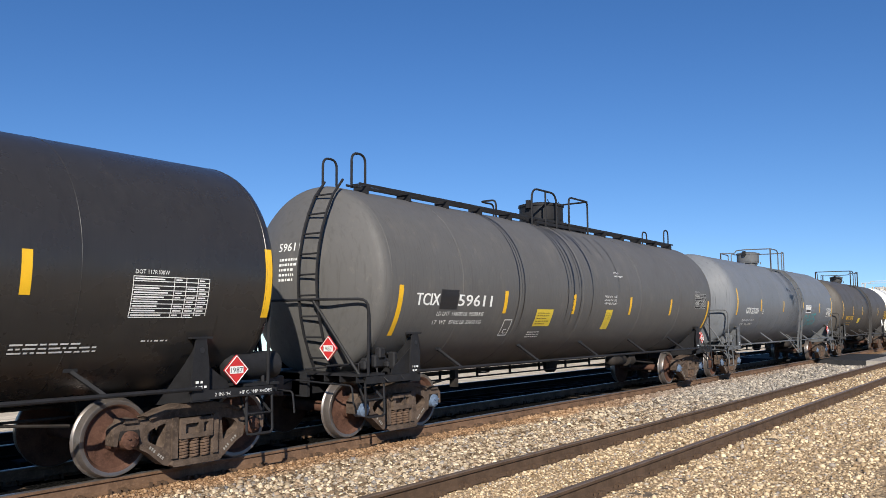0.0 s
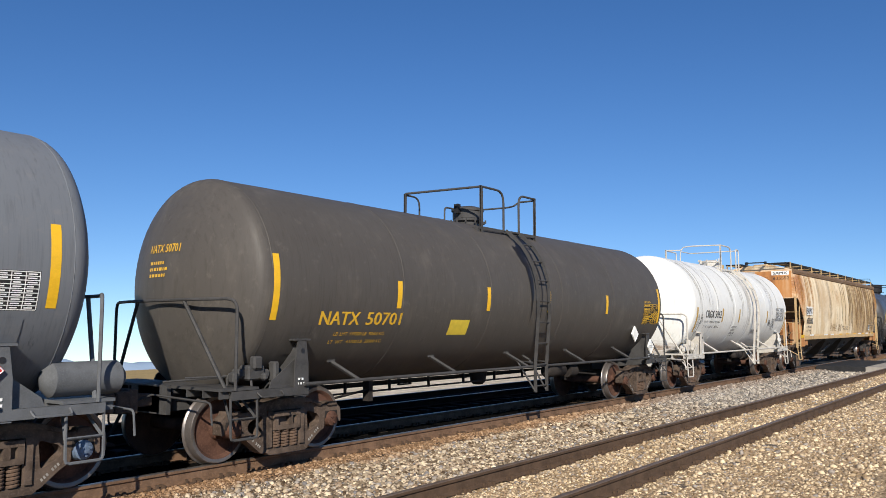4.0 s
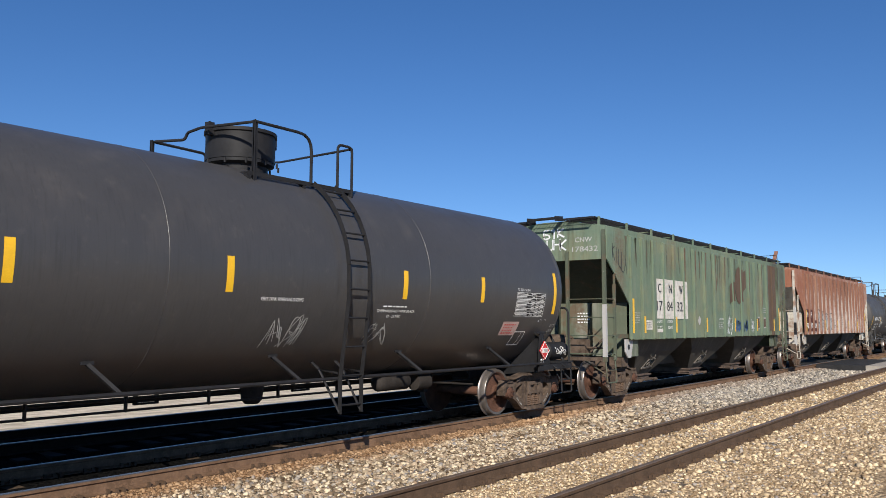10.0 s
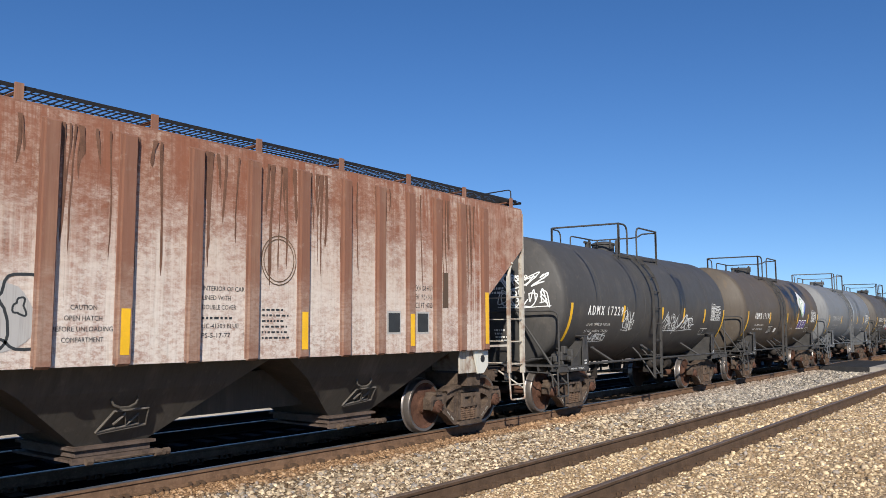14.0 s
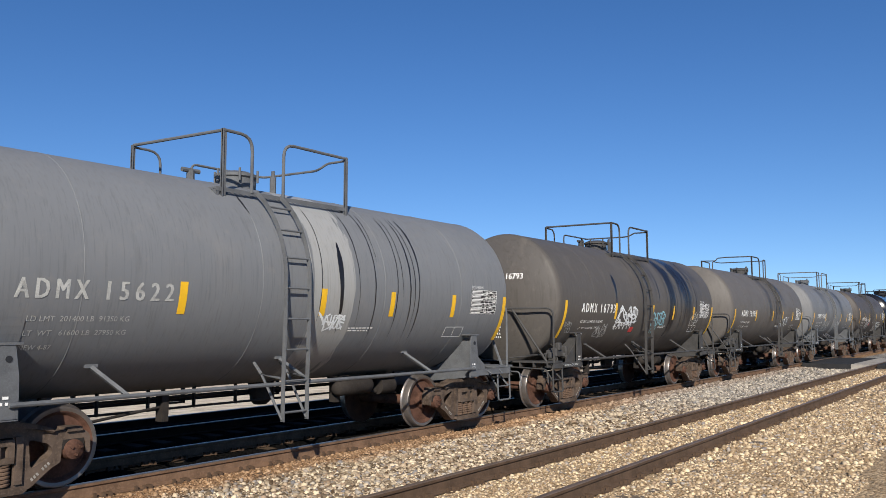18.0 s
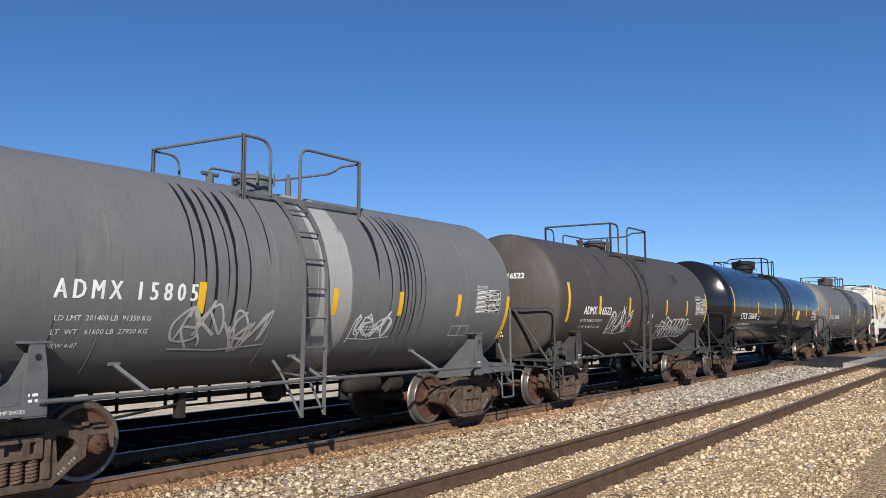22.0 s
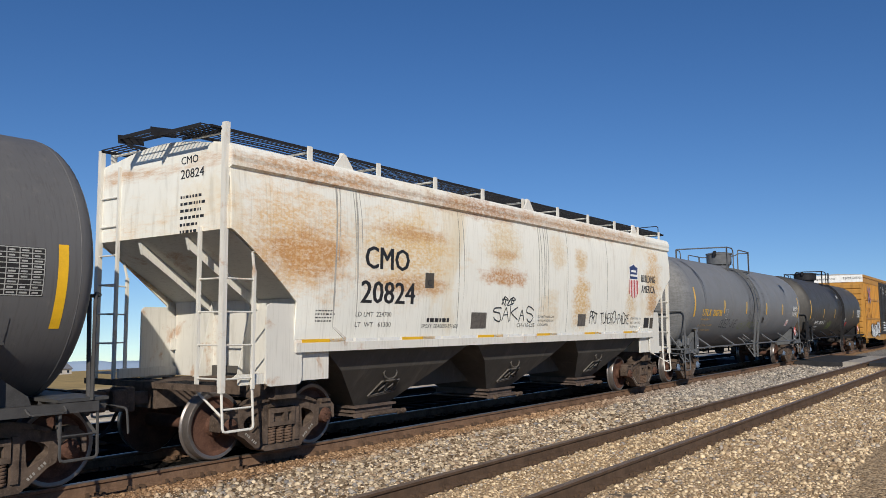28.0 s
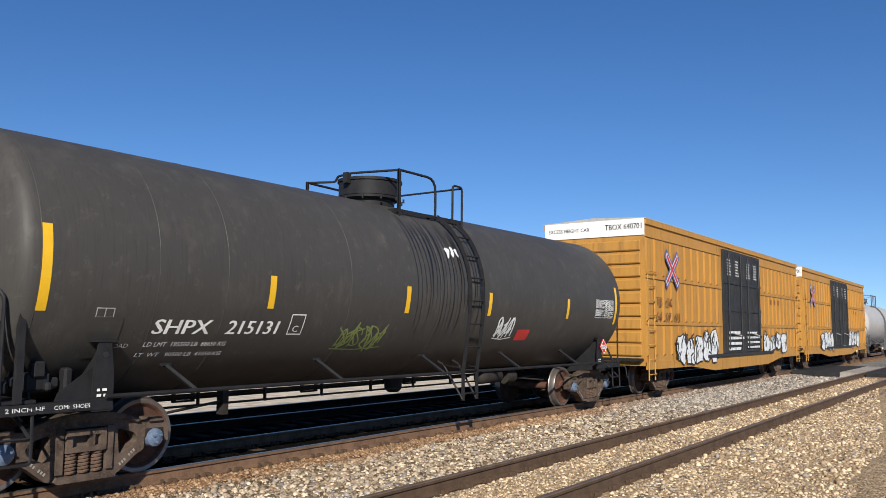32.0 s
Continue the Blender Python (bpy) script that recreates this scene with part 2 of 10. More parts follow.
def prism_x(bm, pts, x0, x1, mi=0):
    """A polygon of (y, z) points, drawn out from x0 to x1."""
    a = [bm.verts.new((x0, y, z)) for y, z in pts]
    b = [bm.verts.new((x1, y, z)) for y, z in pts]
    n = len(pts)
    bm.faces.new(a).material_index = mi
    bm.faces.new(b[::-1]).material_index = mi
    for i in range(n):
        bm.faces.new((a[i], b[i], b[(i + 1) % n], a[(i + 1) % n])).material_index = mi


def tube(bm, pts, r, n=8, mi=0, closed=False):
    """A round bar along a line of points."""
    pts = [Vector(p) for p in pts]
    rings, ref = [], None
    k = len(pts)
    for i, p in enumerate(pts):
        if closed:
            d = pts[(i + 1) % k] - pts[i - 1]
        else:
            d = pts[min(i + 1, k - 1)] - pts[max(i - 1, 0)]
        d.normalize()
        if ref is None:
            ref = Vector((0, 0, 1)) if abs(d.z) < 0.9 else Vector((0, 1, 0))
        u = d.cross(ref).normalized()
        w = d.cross(u)
        ref = -w if (-w).dot(ref) > 0 else w
        u = d.cross(ref).normalized()
        rings.append([bm.verts.new(p + r * (math.cos(a) * u + math.sin(a) * ref)) for a in [2 * math.pi * j / n for j in range(n)]])
    for i in range(k if closed else k - 1):
        a, b = rings[i], rings[(i + 1) % k]
        for j in range(n):
            bm.faces.new((a[j], a[(j + 1) % n], b[(j + 1) % n], b[j])).material_index = mi
    if not closed:
        bm.faces.new(rings[0]).material_index = mi
        bm.faces.new(rings[-1][::-1]).material_index = mi


def bend(pts, r=0.12, n=4):
    """Rounds the corners of a line of points."""
    pts = [Vector(p) for p in pts]
    out = [pts[0]]
    for a, b, c in zip(pts, pts[1:], pts[2:]):
        u, v = (a - b), (c - b)
        k = min(r, u.length * 0.45, v.length * 0.45)
        p, q = b + u.normalized() * k, b + v.normalized() * k
        for i in range(n + 1):
            t = i / n
            out.append(p * (1 - t) ** 2 + b * 2 * t * (1 - t) + q * t * t)
    return out + [pts[-1]]


def lathe(bm, profile, n, axis="x", mis=None):
    """Turns a profile of (along, radius) round the x or the y axis."""
    rings = []
    for s, r in profile:
        ring = []
        if r < 1e-5:
            ring = [bm.verts.new((s, 0, 0) if axis == "x" else (0, s, 0))]
        else:
            for j in range(n):
                a = 2 * math.pi * j / n
                c, d = r * math.cos(a), r * math.sin(a)
                ring.append(bm.verts.new((s, c, d) if axis == "x" else (c, s, d)))
        rings.append(ring)
    for i, (a, b) in enumerate(zip(rings, rings[1:])):
        for j in range(n):
            q = [a[j % len(a)], a[(j + 1) % len(a)], b[(j + 1) % len(b)], b[j % len(b)]]
            q = list(dict.fromkeys(q))
            f = bm.faces.new(q)
            f.material_index = mis[i] if mis else 0


def moved(bm, start, m):
    bm.verts.ensure_lookup_table()
    bmesh.ops.transform(bm, matrix=m, verts=bm.verts[start:])


def text_mesh(body):
    if ("text", body) not in CACHE:
        curve = bpy.data.curves.new("text", "FONT")
        curve.body, curve.resolution_u, curve.size, curve.offset = body, 2, 1.0, 0.0
        ob = bpy.data.objects.new("text", curve)
        data = bpy.data.meshes.new_from_object(ob)
        co = np.empty(len(data.vertices) * 3, np.float32)
        data.vertices.foreach_get("co", co)
        faces = [tuple(p.vertices) for p in data.polygons]
        bpy.data.objects.remove(ob)
        bpy.data.meshes.remove(data)
        CACHE["text", body] = (co.reshape(-1, 3), faces)
    return CACHE["text", body]


class Flat:
    """The near side of a body whose half width at height z is wide(z)."""

    def __init__(self, wide):
        self.wide = wide

    def at(self, x, z, out=0.004):
        return (x, -self.wide(z) - out, z)


class Barrel:
    """The near side of a tank: z0 is the height at which a mark starts, and marks run round the shell from there."""

    def __init__(self, r, zc):
        self.r, self.zc = r, zc

    def at(self, x, z, out=0.004):
        a = (z - self.zc) / self.r
        a = max(-1.5, min(1.5, a))
        return (x, -(self.r + out) * math.cos(a), self.zc + (self.r + out) * math.sin(a))

    def arc(self, z):
        """The run along the shell for a height as seen."""
        return self.zc + self.r * math.asin(max(-0.999, min(0.999, (z - self.zc) / self.r)))


class EndWall:
    """The end of a car that faces -x; marks run towards -y."""

    def __init__(self, face):
        self.face = face

    def at(self, u, z, out=0.004):
        return (self.face(-u, z) - out, -u, z)


def glyphs(faces):
    """The faces of a line of writing, letter by letter."""
    left, out = [set(f) for f in faces], []
    todo = list(range(len(faces)))
    while todo:
        group = [todo.pop(0)]
        reach = set(left[group[0]])
        grown = True
        while grown:
            near = [i for i in todo if reach & left[i]]
            grown = bool(near)
            for i in near:
                reach |= left[i]
                group.append(i)
            todo = [i for i in todo if i not in near]
        out.append([faces[i] for i in group])
    return out


def letter(body, x0, x1, z, high, material, parent, side, name="lettering", slant=0.0, out=0.004):
    """A line of writing from x0 to x1, its foot at z, its capitals that high."""
    co, faces = text_mesh(body)
    lo, hi = co[:, 0].min(), co[:, 0].max()
    za = side.arc(z) if isinstance(side, Barrel) else z
    k = high / 0.72
    shifts = (-0.026, 0.0, 0.026) if high > 0.17 else (-0.014, 0.014) if high > 0.1 else (0.0,)
    groups = glyphs(faces) if high >= 0.17 else [faces]
    made = []
    for group in groups:
        used = sorted({v for f in group for v in f})
        at = {v: i for i, v in enumerate(used)}
        pts = []
        for bold in shifts:
            for v in used:
                px, py = co[v][0], co[v][1]
                pts.append(side.at(x0 + (px - lo) / (hi - lo) * (x1 - x0) + slant * py * k + bold * k, za + py * k, out + 0.02 * bold))
        data = bpy.data.meshes.new(name)
        data.from_pydata(pts, [], [tuple(at[v] + len(used) * i for v in f) for i in range(len(shifts)) for f in group])
        data.materials.append(material)
        made.append(part(name, data, material, parent))
    if len(groups) == 1 and len(body) > 1:
        tagged(made[0], kind="stuff")
    return made[0]


def patch(bm, side, x0, x1, z0, z1, nx=1, nz=1, out=0.003, skew=0.0, mi=0):
    if isinstance(side, Barrel):
        z0, z1 = side.arc(z0), side.arc(z1)
        nz = max(nz, 1 + int(abs(z1 - z0) / 0.12))
    nz = max(nz, 1 + int(abs(z1 - z0) / 0.25))
    v = [[bm.verts.new(side.at(x0 + (x1 - x0) * i / nx + skew * (j / nz), z0 + (z1 - z0) * j / nz, out)) for j in range(nz + 1)] for i in range(nx + 1)]
    for i in range(nx):
        for j in range(nz):
            bm.faces.new((v[i][j], v[i + 1][j], v[i + 1][j + 1], v[i][j + 1])).material_index = mi


def panel(name, side, x0, x1, z0, z1, material, parent, label="", out=0.003):
    bm = bmesh.new()
    patch(bm, side, x0, x1, z0, z1, out=out)
    return part(name, bm, material, parent, label)


def small_print(side, x0, x1, z0, z1, rows, material, parent, seed=0, name="small_print", fill=0.42):
    """Rows of writing too small to read, as bars."""
    rng = random.Random(seed)
    bm = bmesh.new()
    step = (z1 - z0) / rows
    for r in range(rows):
        z = z1 - (r + 1) * step
        x = x0
        stop = x0 + (x1 - x0) * rng.uniform(0.7, 1.0)
        while x < stop - 0.02:
            w = min(stop - x, rng.uniform(0.04, 0.15) * max(0.4, (x1 - x0)))
            patch(bm, side, x, x + w, z, z + step * fill)
            x += w + 0.025
    return tagged(part(name, bm, material, parent), kind="stuff")


def data_table(side, x0, x1, z0, z1, material, parent, title="", rows=9):
    """The ruled inspection table that tank cars carry."""
    if material is not BLACK:
        panel("table_field", side, x0 - 0.01, x1 + 0.01, z0 - 0.01, z1 + 0.01, TABLE_BLACK, parent, "", 0.0015)
    bm = bmesh.new()
    w = 0.009
    for z in np.linspace(z0, z1, rows + 1):
        patch(bm, side, x0, x1, z - w / 2, z + w / 2, out=0.004)
    cols = [x0, x0 + 0.52 * (x1 - x0), x0 + 0.68 * (x1 - x0), x0 + 0.84 * (x1 - x0), x1]
    for x in cols:
        patch(bm, side, x - w / 2, x + w / 2, z0, z1, out=0.004)
    rng = random.Random(int(abs(x0) * 100))
    zs = np.linspace(z0, z1, rows + 1)
    for a, b in zip(zs, zs[1:]):
        for c, d in zip(cols, cols[1:]):
            if rng.random() < 0.85:
                patch(bm, side, c + 0.02, c + 0.02 + (d - c - 0.04) * rng.uniform(0.6, 1), a + 0.32 * (b - a), a + 0.64 * (b - a), out=0.004)
    ob = tagged(part("inspection_table", bm, material, parent), kind="stuff")
    if title:
        letter(title, x0 + 0.02, x0 + 0.45 * (x1 - x0), z1 + 0.03, 0.05, material, parent, side, "table_heading")
    return ob


def drips(side, parent, items, material, seed, label="black runs of spilled tar", name="spill", even=False):
    """Runs of a spilled liquid: items are (x, half width, z top, z foot)."""
    rng = random.Random(seed)
    bm = bmesh.new()
    for k, (x, half, hi, lo) in enumerate(items):
        if isinstance(side, Barrel):
            hi, lo = side.arc(hi), side.arc(lo)
        n = max(6, int((hi - lo) / 0.11))
        f1, f2 = rng.uniform(0, 6), rng.uniform(0, 6)
        rows = []
        for j in range(n + 1):
            t = j / n
            w = half * min(1.0, 0.35 + 5 * t) * (1 - 0.55 * t) * (1 + 0.25 * math.sin(f1 + 7 * t) + rng.uniform(-0.15, 0.15)) * min(1.0, 0.12 + (1 - t) * 5)
            if even:
                w = half * (1 - 0.25 * t) * (1 + 0.20 * math.sin(f1 + 9 * t) + 0.10 * math.sin(f2 + 23 * t) + rng.uniform(-0.05, 0.05)) * min(1.0, 0.15 + (1 - t) * 9)
            xx = x + 0.02 * math.sin(f2 + 3.5 * t) + rng.uniform(-0.004, 0.004)
            z = hi + (lo - hi) * t
            out = 0.0025 + 0.0002 * (k % 8)
            rows.append((bm.verts.new(side.at(xx - w, z, out)), bm.verts.new(side.at(xx + w, z, out))))
        for (a, b), (c, d) in zip(rows, rows[1:]):
            bm.faces.new((a, b, d, c))
    return tagged(part(name, bm, material, parent, label), kind="stuff")


def pour(x0, x1, hi, body, foot, seed, n=9):
    """Drips that together make one spill: broad above, fingers below."""
    rng = random.Random(seed)
    w = (x1 - x0) / n
    out = [(x0 + (i + 0.5) * w, w * rng.uniform(0.55, 1.0), hi - rng.uniform(0, 0.35), body - rng.uniform(-0.35, 0.45)) for i in range(n)]
    out += [(rng.uniform(x0, x1), w * rng.uniform(0.2, 0.5), hi - 0.3, foot + rng.uniform(0, 0.5) * (body - foot)) for _ in range(n)]
    return out


def shape(bm, side, ring, out=0.006, step=0.06):
    """A convex figure laid on a side in level slices."""
    zs = [z for _, z in ring]
    n = max(2, int((max(zs) - min(zs)) / step))
    rows = []
    for j in range(n + 1):
        z = min(zs) + 1e-4 + (max(zs) - min(zs) - 2e-4) * j / n
        cut = []
        for (a, b), (c, d) in zip(ring, ring[1:] + ring[:1]):
            if (b - z) * (d - z) <= 0 and b != d:
                cut.append(a + (c - a) * (z - b) / (d - b))
        za = side.arc(z) if isinstance(side, Barrel) else z
        rows.append((bm.verts.new(side.at(min(cut), za, out)), bm.verts.new(side.at(max(cut), za, out))))
    for (a, b), (c, d) in zip(rows, rows[1:]):
        bm.faces.new((a, b, d, c))


def over_posts(bm, side, ring, posts, wide, out=0.003):
    """The same paint where it runs on over the posts."""
    face = Flat(lambda z: wide)
    for x in posts:
        cut = [b + (d - b) * (x - a) / (c - a) for (a, b), (c, d) in zip(ring, ring[1:] + ring[:1]) if (a - x) * (c - x) <= 0 and a != c]
        if len(cut) > 1 and max(cut) - min(cut) > 0.05:
            patch(bm, face, x - 0.076, x + 0.076, min(cut), max(cut), out=out)


STROKES = (
    (((0.0, 0.0), (0.3, 1.0), (0.5, 0.9), (0.85, -0.1)), ((0.0, 0.35), (0.8, 0.5))),
    (((0.9, 0.9), (0.4, 1.05), (0.1, 0.75), (0.8, 0.35), (0.6, 0.0), (-0.1, 0.1)),),
    (((0.1, 1.1), (0.15, -0.1)), ((0.9, 1.0), (0.15, 0.5), (1.0, -0.05))),
    (((0.5, 1.0), (0.05, 0.6), (0.4, 0.0), (0.9, 0.4), (0.55, 1.0), (0.2, 0.9)),),
    (((0.9, 0.8), (0.4, 1.0), (0.1, 0.5), (0.4, 0.0), (1.05, 0.2)), ((0.1, 0.52), (0.8, 0.6))),
    (((0.1, -0.1), (0.15, 1.0), (0.85, 0.85), (0.2, 0.5), (1.0, -0.05)),),
    (((0.0, 0.0), (0.15, 1.0), (0.75, 0.05), (0.95, 1.1)),),
)


STROKE_ALPHABET = {"A": "002640 1333", "B": "000636453403 033342413000", "C": "4536160501103041", "D": "00063645413000", "E": "46060040 0333", "G": "4536160501103041 4323", "H": "0006 4046 0343", "I": "2026",
                   "J": "4641301001", "K": "0006 460340", "L": "060040", "M": "0006234640", "N": "00064046", "O": "100105163645413010", "P": "000636453403", "R": "000636453403 2340", "S": "4536160504334241301001", "T": "0646 2620",
                   "U": "060110304146", "V": "062046", "W": "0610233046", "X": "0046 0640", "Y": "062346 2320", "Z": "06460040", "1": "052620", "2": "0516364543000040", "6": "4616050110304142331301", "-": "1333", "*": "1036 3016 0343"}


def hand_letters(body, side, x0, x1, z0, z1, material, parent, seed, r=0.012, drop=0.0, wild=0.06, label="hand-painted tag"):
    """A tag in spray-can capitals, unevenly drawn; drop: how far the line sinks along its way."""
    rng = random.Random(seed)
    bm = bmesh.new()
    w = (x1 - x0) / len(body)
    for i, ch in enumerate(body):
        size, lift = rng.uniform(0.88, 1.12), rng.uniform(-0.08, 0.08) * (z1 - z0)
        lean = rng.uniform(-0.08, 0.16)
        for stroke in STROKE_ALPHABET.get(ch, "").split():
            pts = [(int(a) / 4 + rng.uniform(-wild, wild), int(b) / 6 + rng.uniform(-wild, wild)) for a, b in zip(stroke[::2], stroke[1::2])]
            ends = [pts[0]] + pts + [pts[-1]]
            line = []
            for p0, p1, p2, p3 in zip(ends, ends[1:], ends[2:], ends[3:]):
                for j in range(4):
                    t = j / 4
                    q = [0.5 * (2 * b + (c - a) * t + (2 * a - 5 * b + 4 * c - d) * t * t + (3 * b - a - 3 * c + d) * t ** 3) for a, b, c, d in zip(p0, p1, p2, p3)]
                    q = [0.5 * (u + b + (c - b) * t) for u, b, c in zip(q, p1, p2)]
                    line.append(q)
            line.append(pts[-1])
            ribbon(bm, side, [(x0 + (i + 0.08 + (u + lean * v) * 0.84 * size) * w, z0 + lift + drop * (i + u) / len(body) + v * (z1 - z0) * size) for u, v in line], r * rng.uniform(0.85, 1.15))
    return tagged(part("graffiti_tag", bm, material, parent, label), kind="stuff")


def scrawl(side, x0, x1, z0, z1, material, parent, seed, r=0.012, letters=5, label="looping spray-paint scrawl"):
    """A looping spray-can tag that cannot be read."""
    rng = random.Random(seed)
    bm = bmesh.new()
    w = (x1 - x0) / letters
    for i in range(letters):
        lean, turn, flip = rng.uniform(-0.15, 0.35), rng.uniform(-0.7, 0.7), rng.choice((-1, 1))
        for stroke in rng.choice(STROKES) + rng.choice(STROKES)[:1]:
            pts = []
            jit = [(a + rng.uniform(-0.28, 0.28), b + rng.uniform(-0.2, 0.2)) for a, b in stroke]
            jit = [(0.5 + flip * (a - 0.5) * math.cos(turn) - (b - 0.5) * math.sin(turn), 0.5 + (a - 0.5) * math.sin(turn) + (b - 0.5) * math.cos(turn)) for a, b in jit]
            jit = [jit[0]] + jit + [jit[-1]]
            for p0, p1, p2, p3 in zip(jit, jit[1:], jit[2:], jit[3:]):
                for j in range(7):
                    t = j / 7
                    q = [0.5 * (2 * b + (c - a) * t + (2 * a - 5 * b + 4 * c - d) * t * t + (3 * b - a - 3 * c + d) * t ** 3) for a, b, c, d in zip(p0, p1, p2, p3)]
                    pts.append((x0 + (i - 0.1 + (q[0] + lean * q[1]) * 1.15) * w, z0 + q[1] * (z1 - z0)))
            ribbon(bm, side, pts, r * rng.uniform(0.8, 1.15))
    if letters > 3 and rng.random() < 0.6:
        ribbon(bm, side, [(x0 - 0.1 * w, z0 - 0.12 * (z1 - z0)), ((x0 + x1) / 2, z0 - 0.2 * (z1 - z0)), (x1 + 0.3 * w, z0 - 0.02)], r * 0.7)
    return tagged(part("graffiti_tag", bm, material, parent, label), kind="stuff")


def bubble(side, x0, x1, z0, z1, material, parent, seed, r=0.018, letters=7, label="bubble-letter graffiti outlines"):
    """Fat rounded overlapping letter forms drawn in outline, which cannot be read."""
    rng = random.Random(seed)
    bm = bmesh.new()
    w = (x1 - x0) / letters
    for i in range(letters):
        cx, cz = x0 + (i + 0.5) * w, (z0 + z1) / 2 + rng.uniform(-0.06, 0.06) * (z1 - z0)
        f, g, lean = rng.uniform(0, 6), rng.choice((2, 3)), rng.uniform(-0.1, 0.25)
        for scale, waves in ((1.0, 0.16), (0.88, 0.16), (0.22, 0.3)):
            pts = []
            dz = rng.uniform(-0.1, 0.15) * (z1 - z0) if scale < 0.5 else 0
            for j in range(31):
                a = j / 30 * 2 * math.pi
                k = scale * (1 + waves * math.sin(g * a + f) + 0.08 * math.sin(5 * a + f))
                u, v = 0.62 * w * k * math.copysign(abs(math.cos(a)) ** 0.7, math.cos(a)), 0.5 * (z1 - z0) * k * math.copysign(abs(math.sin(a)) ** 0.75, math.sin(a))
                pts.append((cx + u + lean * v, cz + v + dz))
            if scale != 0.88:
                ribbon(bm, side, pts, r * (1.0 if scale == 1.0 else 0.7))
    return tagged(part("graffiti_tag", bm, material, parent, label), kind="stuff")


def ribbon(bm, side, pts, r, out=0.005):
    """A flat painted stroke along points on a side."""
    dense = []
    for (a, b), (c, d) in zip(pts, pts[1:]):
        for i in range(3):
            dense.append((a + (c - a) * i / 3, b + (d - b) * i / 3))
    dense.append(pts[-1])
    left, right = [], []
    for i, (x, z) in enumerate(dense):
        x2, z2 = dense[min(i + 1, len(dense) - 1)]
        x1, z1 = dense[max(i - 1, 0)]
        dx, dz = x2 - x1, z2 - z1
        l = math.hypot(dx, dz) or 1.0
        left.append(bm.verts.new(side.at(x - dz / l * r, z + dx / l * r, out)))
        right.append(bm.verts.new(side.at(x + dz / l * r, z - dx / l * r, out)))
    for i in range(len(dense) - 1):
        bm.faces.new((left[i], left[i + 1], right[i + 1], right[i]))


def tall_tag(side, x0, x1, z0, z1, parent, seed, letters=5):
    """Block-letter graffiti: white fields with black outlines."""
    rng = random.Random(seed)
    white, black = bmesh.new(), bmesh.new()
    w = (x1 - x0) / letters
    for i in range(letters):
        a, b = x0 + i * w, x0 + (i + 1.05) * w
        lo, hi = z0 + rng.uniform(0, 0.15) * (z1 - z0), z1 - rng.uniform(0, 0.2) * (z1 - z0)
        ring = []
        for j in range(14):
            t = j / 14 * 2 * math.pi
            k = 0.72 + 0.46 * rng.random()
            ring.append(((a + b) / 2 + (b - a) / 2 * k * math.copysign(abs(math.cos(t)) ** 0.6, math.cos(t)),
                         (lo + hi) / 2 + (hi - lo) / 2 * k * math.copysign(abs(math.sin(t)) ** 0.6, math.sin(t))))
        vs = [white.verts.new(side.at(x, z, 0.004)) for x, z in ring]
        white.faces.new(vs)
        ribbon(black, side, ring + ring[:1], 0.02, 0.006)
        for _ in range(9):
            x, z = rng.uniform(a, b), lo + (hi - lo) * rng.uniform(-0.05, 0.8)
            ribbon(black, side, [(x, z), (x + rng.uniform(-0.12, 0.12), z + rng.uniform(0.08, 0.25)), (x + rng.uniform(-0.2, 0.2), z + rng.uniform(0.15, 0.4))], rng.uniform(0.012, 0.04), 0.007 + 0.001 * rng.random())
    ob = part("graffiti_piece", white, SPRAY_WHITE, parent, "white block-letter graffiti with black outlines")
    part("graffiti_outline", black, BLACK, ob)


def placard(parent, x, y, z, number, facing="y", tint=None, half=0.19):
    """A diamond hazard placard in its holder, on the side or on the end of a car."""
    bm = bmesh.new()
    t = 0.012
    ring = [(half, 0), (0, half), (-half, 0), (0, -half)]
    prism(bm, ring, -t, t)
    m = pose(x, y, z) if facing == "y" else pose(x, y, z, 0, 0, -90)
    moved(bm, 0, m)
    ob = part("placard", bm, tint or RED, parent, "diamond hazard placard")
    bm = bmesh.new()
    k = half * 0.93
    for a, b in zip([(k, 0), (0, k), (-k, 0), (0, -k)], [(0, k), (-k, 0), (0, -k), (k, 0)]):
        tube(bm, [(a[0], -t - 0.002, a[1]), (b[0], -t - 0.002, b[1])], 0.006, 4)
    box(bm, -half * 0.55, half * 0.55, -t - 0.003, -t, -half * 0.24, half * 0.24)
    moved(bm, 0, m)
    part("placard_border", bm, WHITE, ob)
    if number:
        co, faces = text_mesh(number)
        lo, hi = co[:, 0].min(), co[:, 0].max()
        data = bpy.data.meshes.new("placard_number")
        w, hgt = half * 0.98, half * 0.36
        data.from_pydata([m @ Vector((-w / 2 + (a - lo) / (hi - lo) * w, -t - 0.006, -hgt / 2 + b * hgt / 0.72)) for a, b, _ in co], [], faces)
        data.materials.append(BLACK)
        part("placard_number", data, BLACK, ob)
    return ob


# ---- ground, tracks and distance ----
FALL = math.tan(radians(3.3))


